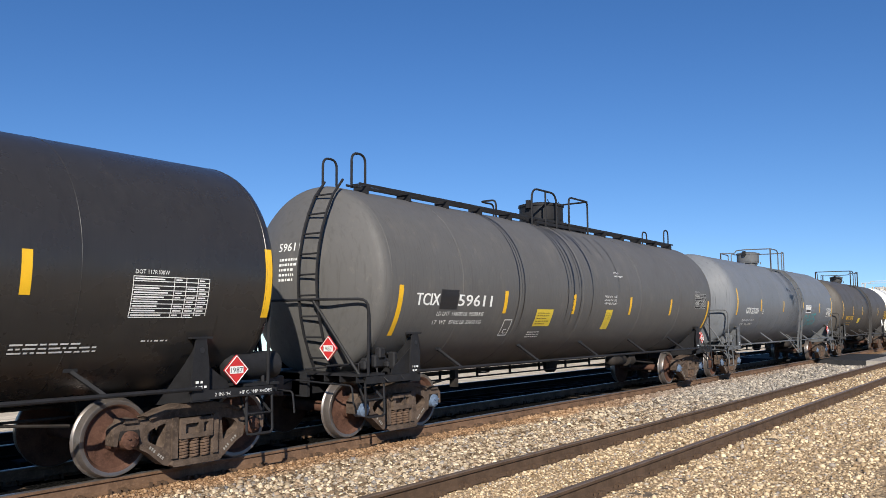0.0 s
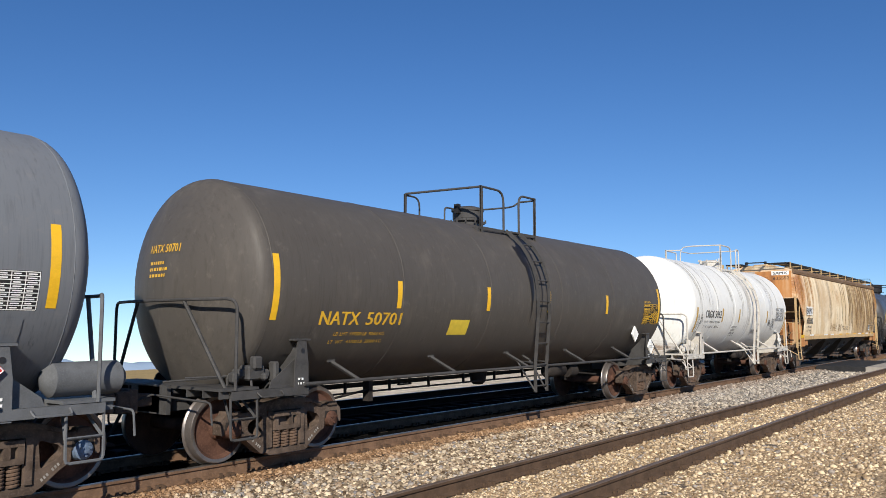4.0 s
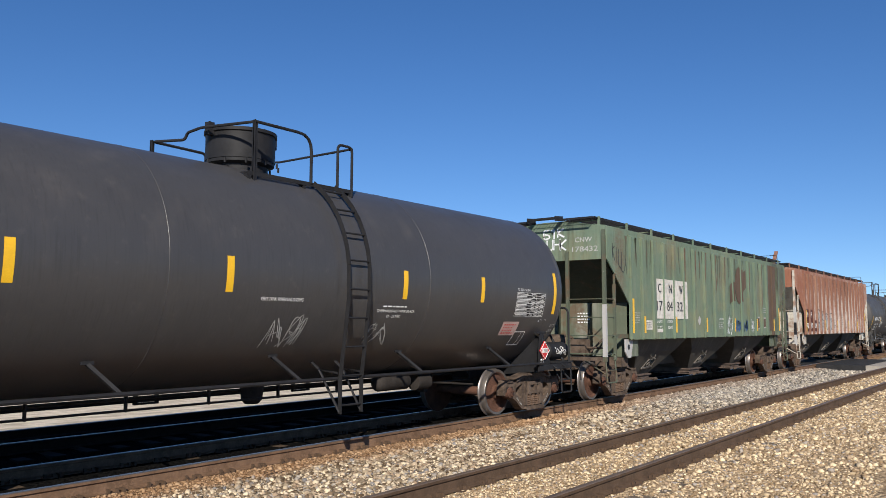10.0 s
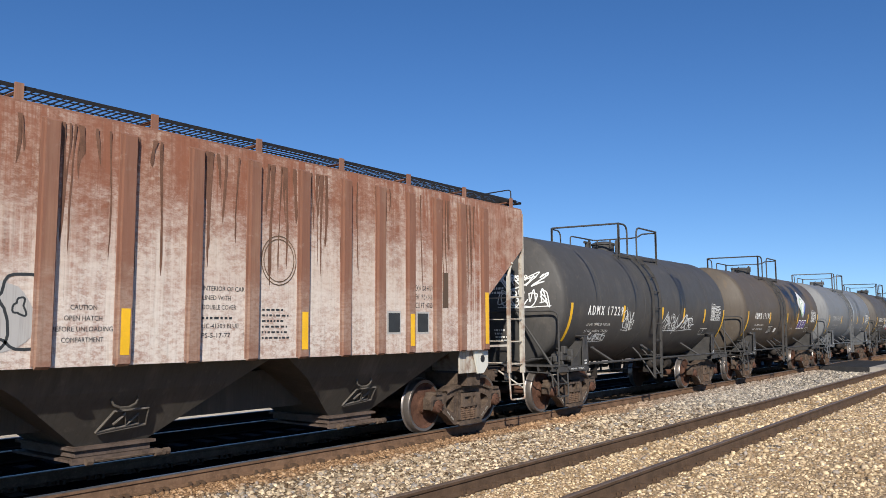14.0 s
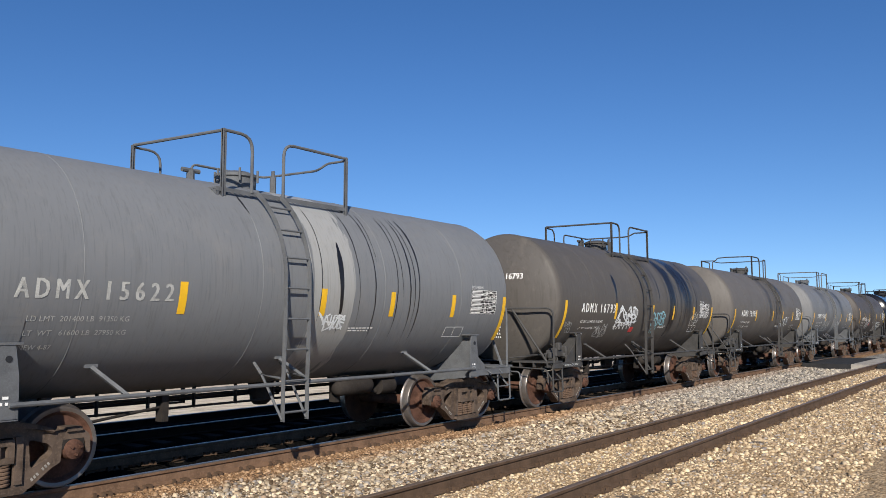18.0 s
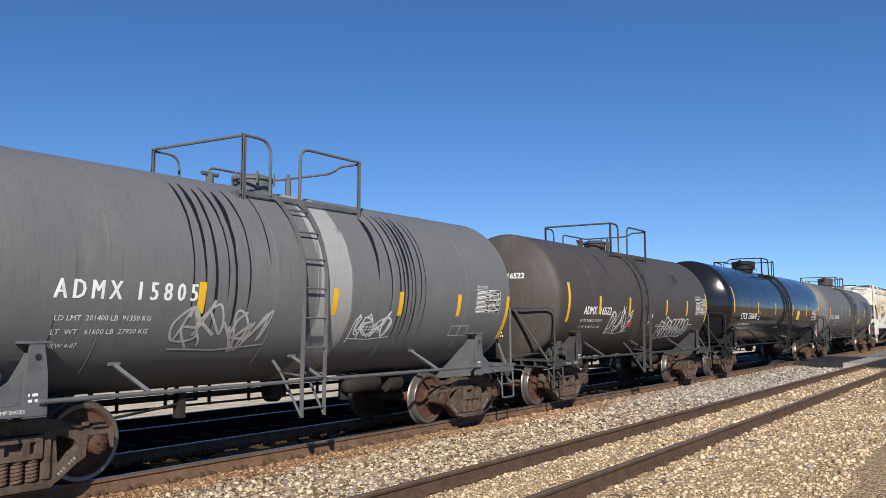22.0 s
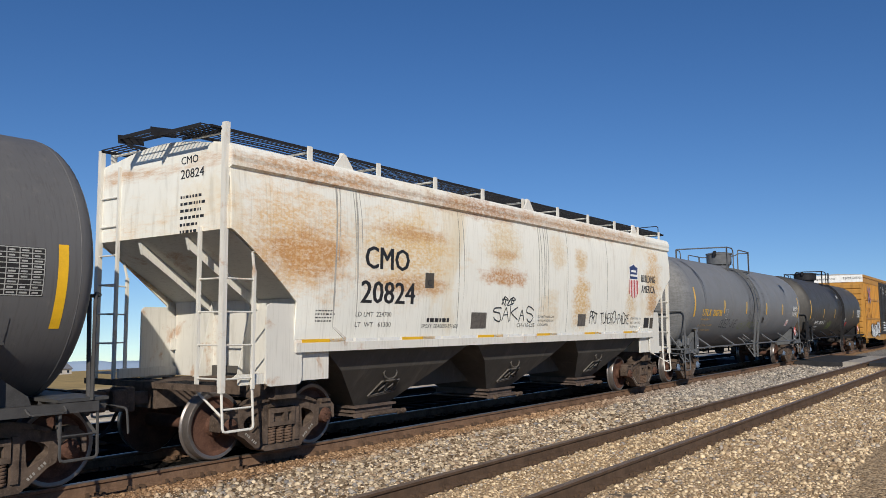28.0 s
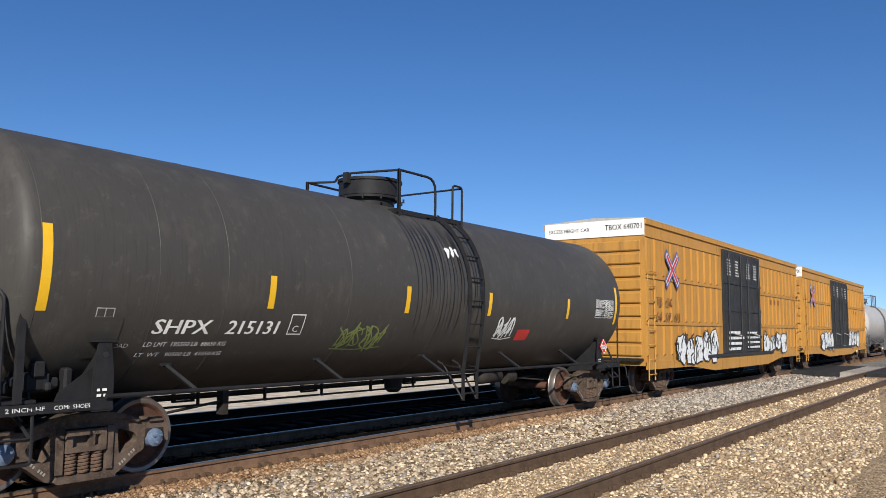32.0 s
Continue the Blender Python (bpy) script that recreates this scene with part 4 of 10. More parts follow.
def end_gear(car, tc, reach, iron, tail):
    """Brake valve with its pipes on the near corner, uncoupling levers, and on some cars an air tank at the other end."""
    x = -tc - 0.55
    valve = None
    for a, b, c, d, e, f in ((-0.16, 0.12, -1.28, -1.06, 1.10, 1.30), (-0.10, 0.05, -1.32, -1.20, 1.24, 1.42), (0.12, 0.24, -1.24, -1.10, 1.12, 1.24), (-0.30, -0.16, -1.22, -1.08, 1.14, 1.26),
                             (0.26, 0.36, -1.30, -1.16, 1.06, 1.34), (-0.42, -0.32, -1.30, -1.18, 1.08, 1.22), (0.02, 0.10, -1.38, -1.28, 1.10, 1.20), (0.40, 0.50, -1.20, -1.08, 1.10, 1.24)):
        bm = bmesh.new()
        box(bm, x + a, x + b, c, d, e, f)
        bmesh.ops.bevel(bm, geom=bm.edges[:], offset=0.025, segments=1, affect="EDGES")
        if valve:
            part("valve_portion", bm, iron, valve)
        else:
            valve = part("brake_valve", bm, iron, car, "brake valve with pipes")
    for pts in ([(x - 0.4, -1.15, 1.05), (x - 0.4, -1.15, 1.20), (x - 0.2, -1.15, 1.20)], [(x + 0.2, -1.18, 1.18), (x + 0.45, -1.18, 1.22), (x + 0.6, -0.9, 1.08)],
                [(x, -1.1, 1.35), (x + 0.1, -0.8, 1.45), (x + 0.05, -0.6, 1.05)], [(x - 0.1, -1.26, 1.1), (x - 0.12, -1.30, 0.95), (x + 0.4, -1.34, 0.93)],
                [(x - 0.9, -0.95, 1.16), (x - 0.3, -1.05, 1.16), (x, -1.15, 1.30)], [(x - 0.95, -0.55, 1.10), (x - 0.2, -0.75, 1.13), (x + 0.3, -1.0, 1.38), (x + 0.45, -1.2, 1.2)]):
        bm = bmesh.new()
        tube(bm, bend(pts, 0.07, 3), 0.016, 6)
        part("pipe", bm, iron, valve)
    for s in (-1, 1):
        bm = bmesh.new()
        xe = s * (reach - 0.52)
        tube(bm, bend([(xe, -1.50, 0.60), (xe, -1.46, 0.88), (xe, -0.2, 0.92), (xe + s * 0.12, -0.05, 0.84)], 0.06, 3), 0.014, 6)
        part("uncoupling_lever", bm, iron, car)
        bm = bmesh.new()
        tube(bm, [(s * (tc - 1.2), -0.5, 0.62), (s * (tc - 2.6), -0.35, 0.74)], 0.02, 6)
        box(bm, s * (tc - 2.6) - 0.05, s * (tc - 2.6) + 0.05, -0.42, -0.28, 0.55, 0.92)
        part("brake_rod", bm, TRUCK_DARK, car)
    if tail:
        bm = bmesh.new()
        lathe(bm, [(-0.48, 0.0), (-0.46, 0.10), (-0.38, 0.19), (0.38, 0.19), (0.46, 0.10), (0.48, 0.0)], 18, "x")
        moved(bm, 0, pose(tc + 0.95, -1.10, 1.24))
        part("air_tank", bm, iron, car, "painted air tank with dished ends", True)


# ---- tank cars ----
def knuckle(lc, depth):
    """The radius of the turned edge of a head: tight on the short cars, wide on deep heads."""
    return 0.15 if lc < 6 else 0.40 if depth > 0.7 else 0.22


def head_out(rho, depth, r, k):
    """How far a dished head stands out at a distance rho from its axis."""
    big = (depth * depth + (r - k) ** 2 - k * k) / (2 * (depth - k))
    edge = big * (r - k) / math.hypot(big - depth, r - k)
    if rho < edge:
        return depth - big + math.sqrt(big * big - rho * rho)
    return math.sqrt(max(0.0, k * k - (rho - r + k) ** 2))


def head_end(lc, depth, r, zc):
    """The head that faces -x, to lay marks on."""
    return EndWall(lambda y, z: -lc - head_out(min(r, math.hypot(y, z - zc)), depth, r, knuckle(lc, depth)))


def tank_car(name, label, x0, lc, depth, r, zc, tc, reach, shell, iron, ladder_x, rail, dome, stripes, seams=(), caps=None, wheel=False,
             ladder_mat=None, stripe_mat=None, jackets=(), group="tank cars of the train", end_panel=False, walkway=False, saddle=None, tail=False, longer=0.0, cage=0.80, reservoir=True):
    """lc: half length of the straight shell; depth: of the heads; tc: half the truck spacing; reach: to the pulling face.
    longer: how much further the shell runs at the tail; rail: (x left, x right, half width) of the cage on top; dome: (x, radius, height) of the valve housing; stripes: (x, z low, z high)."""
    car = tagged(new(name), label, "tank car", group)
    car.location = (x0, TRAIN_Y, 0)
    lad = ladder_mat or iron
    key = ("shell", lc, depth, r, zc, shell.name, longer)

    def shell_mesh():
        bm = bmesh.new()
        prof = []
        k = knuckle(lc, depth)
        rings = [(r - k) * i / 7 for i in range(7)] + [r - k + k * math.sin(i / 8 * math.pi / 2) for i in range(9)]
        for rho in rings:
            prof.append((-lc - head_out(rho, depth, r, k), rho))
        nseg = 14
        prof += [(-lc + 2 * lc * i / nseg, r) for i in range(1, nseg)]
        prof += [(longer - a, b) for a, b in prof[:16][::-1]]
        lathe(bm, prof, 72, "x")
        moved(bm, 0, pose(0, 0, zc))
        return finish("tank", bm, shell, True)
    tank = part("tank", shared(key, shell_mesh), None, car)
    # weld seams round the shell
    for sx in tuple(seams) + (-lc, lc + longer):
        bm = bmesh.new()
        pts = [(sx, (r + 0.001) * math.cos(a), zc + (r + 0.001) * math.sin(a)) for a in [2 * math.pi * i / 64 for i in range(64)]]
        tube(bm, pts, 0.0035, 4, 0, True)
        part("weld_seam", bm, shell, tank, smooth=True)
    for jx, jw, out in jackets:
        bm = bmesh.new()
        lathe(bm, [(jx - jw, r - 0.01), (jx - jw, r + out), (jx + jw, r + out), (jx + jw, r - 0.01)], 64, "x")
        moved(bm, 0, pose(0, 0, zc))
        part("jacket_band", bm, shell, tank, smooth=True)
    side = Barrel(r, zc)
    for sx, lo, hi in stripes:
        bm = bmesh.new()
        patch(bm, side, sx - 0.055, sx + 0.055, lo, hi, 1, 8)
        part("reflective_stripe", bm, stripe_mat or YELLOW, tank)
    # underframe stubs, bolster saddles, end sills, walk boards
    for s in (1, -1):
        bm = bmesh.new()
        prism(bm, [(s * (tc - 1.2), 0.98), (s * (tc - 0.9), 0.72), (s * (reach - 0.60), 0.68), (s * (reach - 0.60), 1.02), (s * (tc + 0.2), 1.06)], -0.25, 0.25)
        box(bm, min(s * (reach - 0.66), s * (reach - 0.60)), max(s * (reach - 0.66), s * (reach - 0.60)), -0.42, 0.42, 0.66, 1.04)
        part("stub_sill", bm, iron, car)
        for y in (-1, 1):
            bm = bmesh.new()
            xw = s * (tc - 0.08)
            zt = saddle or 1.62
            yo = math.sqrt(max(0.05, r * r - (zt - zc) ** 2))
            # web across the car, cut to the belly, with a flange down its outer edge and a cap on the shell
            belly = [(y * v, zc - math.sqrt(r * r - v * v)) for v in (yo * 0.98, yo * 0.9, yo * 0.75, yo * 0.55, yo * 0.35, 0.25)]
            prism_x(bm, [(y * 0.25, 0.74), (y * 1.42, 0.86), (y * 1.42, zt - 0.10)] + belly, xw - 0.012, xw + 0.012)
            prism(bm, [(xw - 0.13, 0.86), (xw + 0.13, 0.86), (xw + 0.12, 1.30), (xw + 0.075, zt), (xw - 0.075, zt), (xw - 0.12, 1.30)], y * 1.415, y * 1.44)
            prism(bm, [(xw - 0.03, 0.98), (xw + s * 0.50, 0.98), (xw + s * 0.46, 1.08), (xw, 1.40)], y * 1.33, y * 1.35)
            box(bm, xw - 0.15, xw + 0.15, *sorted((y * (yo - 0.06), y * 1.45)), zt, zt + 0.025)
            part("bolster_saddle", bm, iron, car)
            bm = bmesh.new()
            pad = Barrel(r, zc)
            grid = [[bm.verts.new((lambda p: (p[0], -y * p[1], p[2]))(pad.at(xw + dx, pad.arc(zt + 0.28) - 0.09 * j, 0.008))) for j in range(7)] for dx in (-0.18, 0.18)]
            for j in range(6):
                bm.faces.new((grid[0][j], grid[1][j], grid[1][j + 1], grid[0][j + 1]))
            part("saddle_pad", bm, shell, tank)
            if y < 0:
                bm = bmesh.new()
                n0 = len(bm.verts)
                lathe(bm, [(0.0, 0.0), (0.0, 0.035), (0.006, 0.035)], 10, "y")
                moved(bm, n0, pose(xw + 0.01, -1.447, zt - 0.14))
                part("lifting_hole", bm, BLACK, car)
                small_print(Flat(lambda z: 1.447), xw - 0.08, xw + 0.08, 1.02, 1.14, 2, WHITE, car, int(tc * 100), "jacking_print", 0.5)
            bm = bmesh.new()
            a, b = s * (tc - 0.2), s * (reach - 0.85)
            box(bm, min(a, b), max(a, b), y * 1.43 - 0.02, y * 1.43 + 0.02, 0.88, 0.99)
            box(bm, min(a, b), max(a, b), min(y * 1.43, y * 1.33), max(y * 1.43, y * 1.33), 0.955, 0.99)
            part("side_sill", bm, iron, car)
            stirrup(car, s * (reach - 1.06), y * 1.42, 0.90, iron)
            bm = bmesh.new()
            xs0 = s * (reach - 1.06)
            tube(bm, [(xs0 + s * 0.21, y * 1.42, 0.62), (xs0 + s * 0.10, y * 1.10, 0.98)], 0.018, 5)
            tube(bm, [(xs0 - s * 0.21, y * 1.42, 0.62), (xs0 - s * 0.10, y * 1.10, 0.98)], 0.018, 5)
            tube(bm, [(xs0 - 0.21, y * 1.43, 0.64), (xs0 + 0.21, y * 1.43, 0.64)], 0.014, 5)
            part("step_brace", bm, iron, car)
            bm = bmesh.new()
            xh = s * (reach - 1.45)
            tube(bm, bend([(xh - 0.20, y * 1.45, 0.96), (xh - 0.20, y * 1.53, 0.90), (xh + 0.20, y * 1.53, 0.90), (xh + 0.20, y * 1.45, 0.96)], 0.05, 2), 0.013, 5)
            part("grab_iron", bm, iron, car)
        bm = bmesh.new()
        a, b = s * (reach - 1.30), s * (reach - 0.72)
        box(bm, min(a, b), max(a, b), -1.42, 1.42, 0.995, 1.03)
        for k in range(9):
            yy = -1.36 + k * 0.34
            box(bm, min(a, b), max(a, b), yy - 0.012, yy + 0.012, 0.90, 0.995)
        part("end_platform", bm, iron, car)
        # end handrail: a hoop across the head, with braces
        bm = bmesh.new()
        hx = s * (reach - 0.92)
        hb = s * max(reach - 0.92, lc + depth + 0.07 + (longer if s > 0 else 0.0))
        tube(bm, bend([(hx, -1.42, 1.0), (hx, -1.42, 2.17), (hb, -0.80, 2.17), (hb, 0.80, 2.17), (hx, 1.42, 2.17), (hx, 1.42, 1.0)], 0.16), 0.022, 8)
        part("end_handrail", bm, iron, car, "", True)
        for y in (-1, 1):
            bm = bmesh.new()
            tube(bm, [(hb, y * 0.55, 2.15), (hx + s * 0.04, y * 1.28, 1.0)], 0.026, 6)
            part("handrail_brace", bm, iron, car)
    # side rail pipes on struts
    for y in (-1, 1):
        bm = bmesh.new()
        tube(bm, [(-tc + 0.1, y * 1.47, 1.02), (tc - 0.1, y * 1.47, 1.02)], 0.027, 8)
        rail_ob = part("side_handrail", bm, iron, car)
        k = max(2, round(2 * tc / 2.6))
        for i in range(k):
            x = -tc + (i + 0.5) * 2 * tc / k
            bm = bmesh.new()
            zt = zc - r * 0.72
            yt = math.sqrt(r * r - (zt - zc) ** 2)
            tube(bm, [(x - 0.22, y * (yt - 0.02), zt), (x, y * 1.46, 1.02)], 0.03, 4)
            box(bm, x - 0.30, x - 0.14, min(y * yt, y * (yt + 0.02)), max(y * yt, y * (yt + 0.02)), zt - 0.02, zt + 0.03)
            part("strut", bm, iron, rail_ob)
    # brake rigging and pipes slung under the belly
    bm = bmesh.new()
    tube(bm, [(-tc + 0.5, 0.15, 0.80), (tc - 0.5, 0.15, 0.80)], 0.03, 6)
    tube(bm, [(-tc + 0.9, -0.28, 0.70), (tc - 0.9, -0.28, 0.70)], 0.018, 6)
    for i in range(10):
        x = -tc + 1.0 + i * (2 * tc - 2.0) / 9
        box(bm, x - 0.012, x + 0.012, -0.30, -0.25, 0.68, zc - r + 0.06)
    part("brake_pipe", bm, TRUCK_DARK, car)
    if reservoir:
        bm = bmesh.new()
        n = len(bm.verts)
        lathe(bm, [(-0.45, 0.0), (-0.42, 0.10), (-0.36, 0.145), (0.36, 0.145), (0.42, 0.10), (0.45, 0.0)], 16, "x")
        moved(bm, n, pose(tc * 0.45, -0.50, 0.80))
        n = len(bm.verts)
        lathe(bm, [(-0.18, 0.0), (-0.18, 0.15), (0.18, 0.15), (0.18, 0.0)], 14, "x")
        moved(bm, n, pose(tc * 0.45 + 0.85, -0.45, 0.76))
        box(bm, tc * 0.45 - 0.4, tc * 0.45 + 1.0, -0.6, -0.3, 0.90, 0.96)
        part("air_reservoir", bm, TRUCK_DARK, car, "", True)
    bm = bmesh.new()
    n = len(bm.verts)
    lathe(bm, [(0.58, 0.0), (0.58, 0.10), (0.64, 0.16), (0.72, 0.17), (zc - r + 0.1, 0.22)], 14, "y")
    moved(bm, n, Matrix(((1, 0, 0, 0.35), (0, 0, 1, 0), (0, 1, 0, 0.02), (0, 0, 0, 1))))
    part("bottom_outlet", bm, TRUCK_DARK, car)
    # top platform, railings and fittings
    xa, xb, hw = rail
    ztop = zc + r
    deck = zc + math.sqrt(max(0.01, r * r - (hw - 0.02) ** 2)) + 0.10
    style = "walk" if walkway else "hoop" if ladder_x > 0.4 else "open"
    xm = ladder_x - (1.35 if style == "hoop" else 0.80 if lc < 6 else 1.10)
    xe = ladder_x + 0.60 if style == "hoop" else xb
    top = deck + cage
    for y in (-1, 1):
        bm = bmesh.new()
        yo, yi = y * hw, y * (hw - 0.46)
        x_lo, x_hi = xm - 0.12, xe
        for k in range(4):
            yy = yi + (yo - yi) * k / 3
            box(bm, x_lo, x_hi, yy - 0.005, yy + 0.005, deck - (0.06 if k in (0, 3) else 0.03), deck)
        k = int((x_hi - x_lo) / 0.09)
        for i in range(k + 1):
            xx = x_lo + (x_hi - x_lo) * i / k
            box(bm, xx - 0.006, xx + 0.006, min(yo, yi), max(yo, yi), deck - 0.03, deck - 0.004)
        for xx in (x_lo, (x_lo + x_hi) / 2, x_hi - 0.05):
            box(bm, xx, xx + 0.05, min(yo, yi), max(yo, yi), deck - 0.16, deck - 0.04)
        part("top_platform", bm, lad, car)
    near, far = bmesh.new(), bmesh.new()

    def post(bm, x, y, lo, hi, w=0.028):
        box(bm, x - w, x + w, y - 0.008, y + 0.008, lo, hi)
        box(bm, x - w, x - w + 0.012, y - 0.03, y + 0.03, lo, hi)
    if style == "open":
        xf = ladder_x - (1.02 if lc < 6 else 1.35)
        post(near, xm, -hw, deck - 0.16, top + 0.02, 0.035)
        tube(near, bend([(xm, -hw, top), (ladder_x - 0.31, -hw, top), (ladder_x - 0.31, -hw, deck - 0.02)], 0.24), 0.024, 8)
        tube(near, bend([(ladder_x + 0.28, -hw, deck - 0.02), (ladder_x + 0.28, -hw, top), (xb, -hw, top)], 0.20), 0.024, 8)
        post(near, xb, -hw, deck - 0.16, top + 0.02)
        tube(far, [(xm, -hw, top), (xf, hw, top)], 0.024, 8)
        post(far, xf, hw, deck - 0.30, top)
        tube(far, bend([(xf, hw, top - 0.03), (xf + 0.46, hw, top - 0.03), (xf + 0.46, hw, deck - 0.3)], 0.22), 0.020, 8)
        tube(far, bend([(xb, -hw, top - 0.03), (xb - 0.02, -hw * 0.55, top - 0.03), (xb - 0.08, -hw * 0.45, top - 0.11), (xb - 0.02, -hw * 0.25, top - 0.12), (xb - 0.15, hw, top - 0.12),
                        (ladder_x, hw, top - 0.12), (ladder_x, hw, deck - 0.2)], 0.10), 0.020, 8)
        post(far, xb - 0.45, hw, deck - 0.2, top - 0.12)
    elif style == "hoop":
        xf = ladder_x - 1.80
        post(near, xm, -hw, deck - 0.16, top + 0.02, 0.035)
        tube(near, bend([(xm, -hw, top), (ladder_x - 0.28, -hw, top), (ladder_x - 0.28, -hw, deck - 0.02)], 0.26), 0.024, 8)
        tube(near, bend([(ladder_x + 0.28, -hw, deck - 0.02), (ladder_x + 0.28, -hw, top - 0.03), (xe, -hw, top - 0.03), (xe, -hw, deck - 0.12)], 0.09), 0.022, 8)
        tube(far, bend([(xe, -hw, top - 0.05), (xe, hw, top - 0.05), (ladder_x - 0.45, hw, top - 0.05), (ladder_x - 0.45, hw, deck - 0.2)], 0.14), 0.020, 8)
        tube(far, bend([(xm, -hw, top), (xm - 0.25, 0.0, top), (xf + 0.22, hw * 0.40, top - 0.02), (xf + 0.22, hw * 0.46, top - 0.12), (xf, hw, top - 0.12), (xf + 0.95, hw, top - 0.14), (xf + 0.95, hw, deck - 0.2)], 0.08), 0.022, 8)
        post(far, xf, hw, deck - 0.3, top - 0.10)
    else:
        top = deck + 0.72
        tube(near, bend([(-1.42, -hw, deck - 0.15), (-1.42, -hw, top), (-0.30, -hw, top), (-0.30, -hw, deck - 0.15)], 0.26), 0.024, 8)
        tube(near, [(-0.81, -hw, deck - 0.18), (-0.81, -hw, top)], 0.022, 8)
        tube(near, bend([(0.31, -hw, deck - 0.15), (0.31, -hw, top), (1.28, -hw, top), (1.28, -hw, deck - 0.18)], 0.14), 0.024, 8)
        tube(far, bend([(1.28, -hw, top), (1.34, hw, top), (0.62, hw, top), (0.62, hw, deck - 0.15)], 0.12), 0.022, 8)
        tube(far, bend([(-1.10, hw, deck - 0.15), (-1.10, hw, top - 0.22), (-1.65, hw, top - 0.22), (-1.65, hw * 0.3, top - 0.22), (-1.65, hw * 0.3, deck - 0.1)], 0.12), 0.022, 8)
        chain = [(-0.28 + i * 0.06, -hw * 0.6, top - 0.10 - 0.14 * math.sin(i / 9 * math.pi)) for i in range(10)]
        tube(near, chain, 0.012, 5)
    part("front_railing", near, lad, car, "tall pipe railing round the top fittings", True)
    part("rear_railing", far, lad, car, "tall pipe railing round the top fittings", True)
    if dome:
        dx, dr, dh = dome
        bm = bmesh.new()
        lathe(bm, [(ztop - 0.08, dr * 0.80), (ztop + 0.05, dr * 0.80), (ztop + 0.08, dr * 0.98), (ztop + 0.13, dr * 0.98), (ztop + 0.13, dr), (ztop + dh - 0.07, dr), (ztop + dh - 0.07, dr + 0.025), (ztop + dh - 0.02, dr + 0.025),
                   (ztop + dh + 0.03, dr * 0.6), (ztop + dh + 0.04, 0.0)], 28, "y")
        moved(bm, 0, Matrix(((1, 0, 0, dx), (0, 0, 1, 0), (0, 1, 0, 0), (0, 0, 0, 1))))
        d = part("valve_housing", bm, iron, car, "round protective valve housing with a lid", True)
        for i in range(12):
            a = i * math.pi / 6
            bm = bmesh.new()
            tube(bm, [(dx + (dr + 0.06) * math.cos(a), (dr + 0.06) * math.sin(a), ztop + 0.03), (dx + (dr + 0.06) * math.cos(a), (dr + 0.06) * math.sin(a), ztop + 0.10)], 0.018, 6)
            part("bolt", bm, iron, d)
        bm = bmesh.new()
        box(bm, dx + dr, dx + dr + 0.14, -0.06, 0.06, ztop + dh - 0.16, ztop + dh + 0.02)
        part("lid_hinge", bm, iron, d)
        bm = bmesh.new()
        box(bm, dx - dr - 0.10, dx - dr, -0.05, 0.05, ztop + dh - 0.14, ztop + dh + 0.05)
        tube(bm, [(dx - dr - 0.06, -0.02, ztop + dh - 0.10), (dx - dr - 0.06, -0.02, ztop + dh + 0.06)], 0.015, 6)
        part("lid_latch", bm, BLACK_IRON, d)
    else:
        bm = bmesh.new()
        n = len(bm.verts)
        lathe(bm, [(ztop - 0.06, 0.30), (ztop + 0.14, 0.30), (ztop + 0.16, 0.33), (ztop + 0.20, 0.33), (ztop + 0.25, 0.2), (ztop + 0.26, 0.0)], 24, "y")
        moved(bm, n, Matrix(((1, 0, 0, ladder_x + 0.15), (0, 0, 1, 0), (0, 1, 0, 0), (0, 0, 0, 1))))
        mw = part("manway", bm, iron, car, "bolted manway lid", True)
        for i in range(6):
            a = i * math.pi / 3
            bm = bmesh.new()
            tube(bm, [(ladder_x + 0.15 + 0.34 * math.cos(a), 0.34 * math.sin(a), ztop + 0.08), (ladder_x + 0.15 + 0.34 * math.cos(a), 0.34 * math.sin(a), ztop + 0.27)], 0.02, 6)
            part("eye_bolt", bm, iron, mw)
        bm = bmesh.new()
        tube(bm, [(ladder_x + 0.80, -0.1, ztop - 0.05), (ladder_x + 0.80, -0.1, ztop + 0.26)], 0.05, 8)
        tube(bm, [(ladder_x + 0.80, -0.1, ztop + 0.26), (ladder_x + 0.80, -0.1, ztop + 0.36)], 0.03, 8)
        part("relief_valve", bm, iron, car)
        bm = bmesh.new()
        tube(bm, [(ladder_x - 0.6, 0.1, ztop - 0.05), (ladder_x - 0.6, 0.1, ztop + 0.18)], 0.06, 8)
        tube(bm, [(ladder_x - 0.75, 0.1, ztop + 0.18), (ladder_x - 0.45, 0.1, ztop + 0.18)], 0.035, 8)
        part("angle_valve", bm, iron, car)
    # pipe slung below the far side
    bm = bmesh.new()
    tube(bm, [(-tc + 1.7, 1.28, 0.64), (tc - 1.7, 1.28, 0.64)], 0.022, 6)
    pipe = part("slung_pipe", bm, BLACK_IRON, car)
    for x in (-0.55 * tc, -0.12 * tc, 0.35 * tc):
        bm = bmesh.new()
        for dx in (0.0, 0.36):
            box(bm, x + dx - 0.025, x + dx + 0.025, 1.255, 1.305, 0.60, 1.12)
        box(bm, x - 0.025, x + 0.385, 1.25, 1.31, 0.585, 0.615)
        part("pipe_hanger", bm, BLACK_IRON, pipe)
    # side ladder up to the platform
    lx = ladder_x
    rails = [(-1.54, 0.52), (-1.54, 1.02), (-r - 0.09, zc - 0.35)]
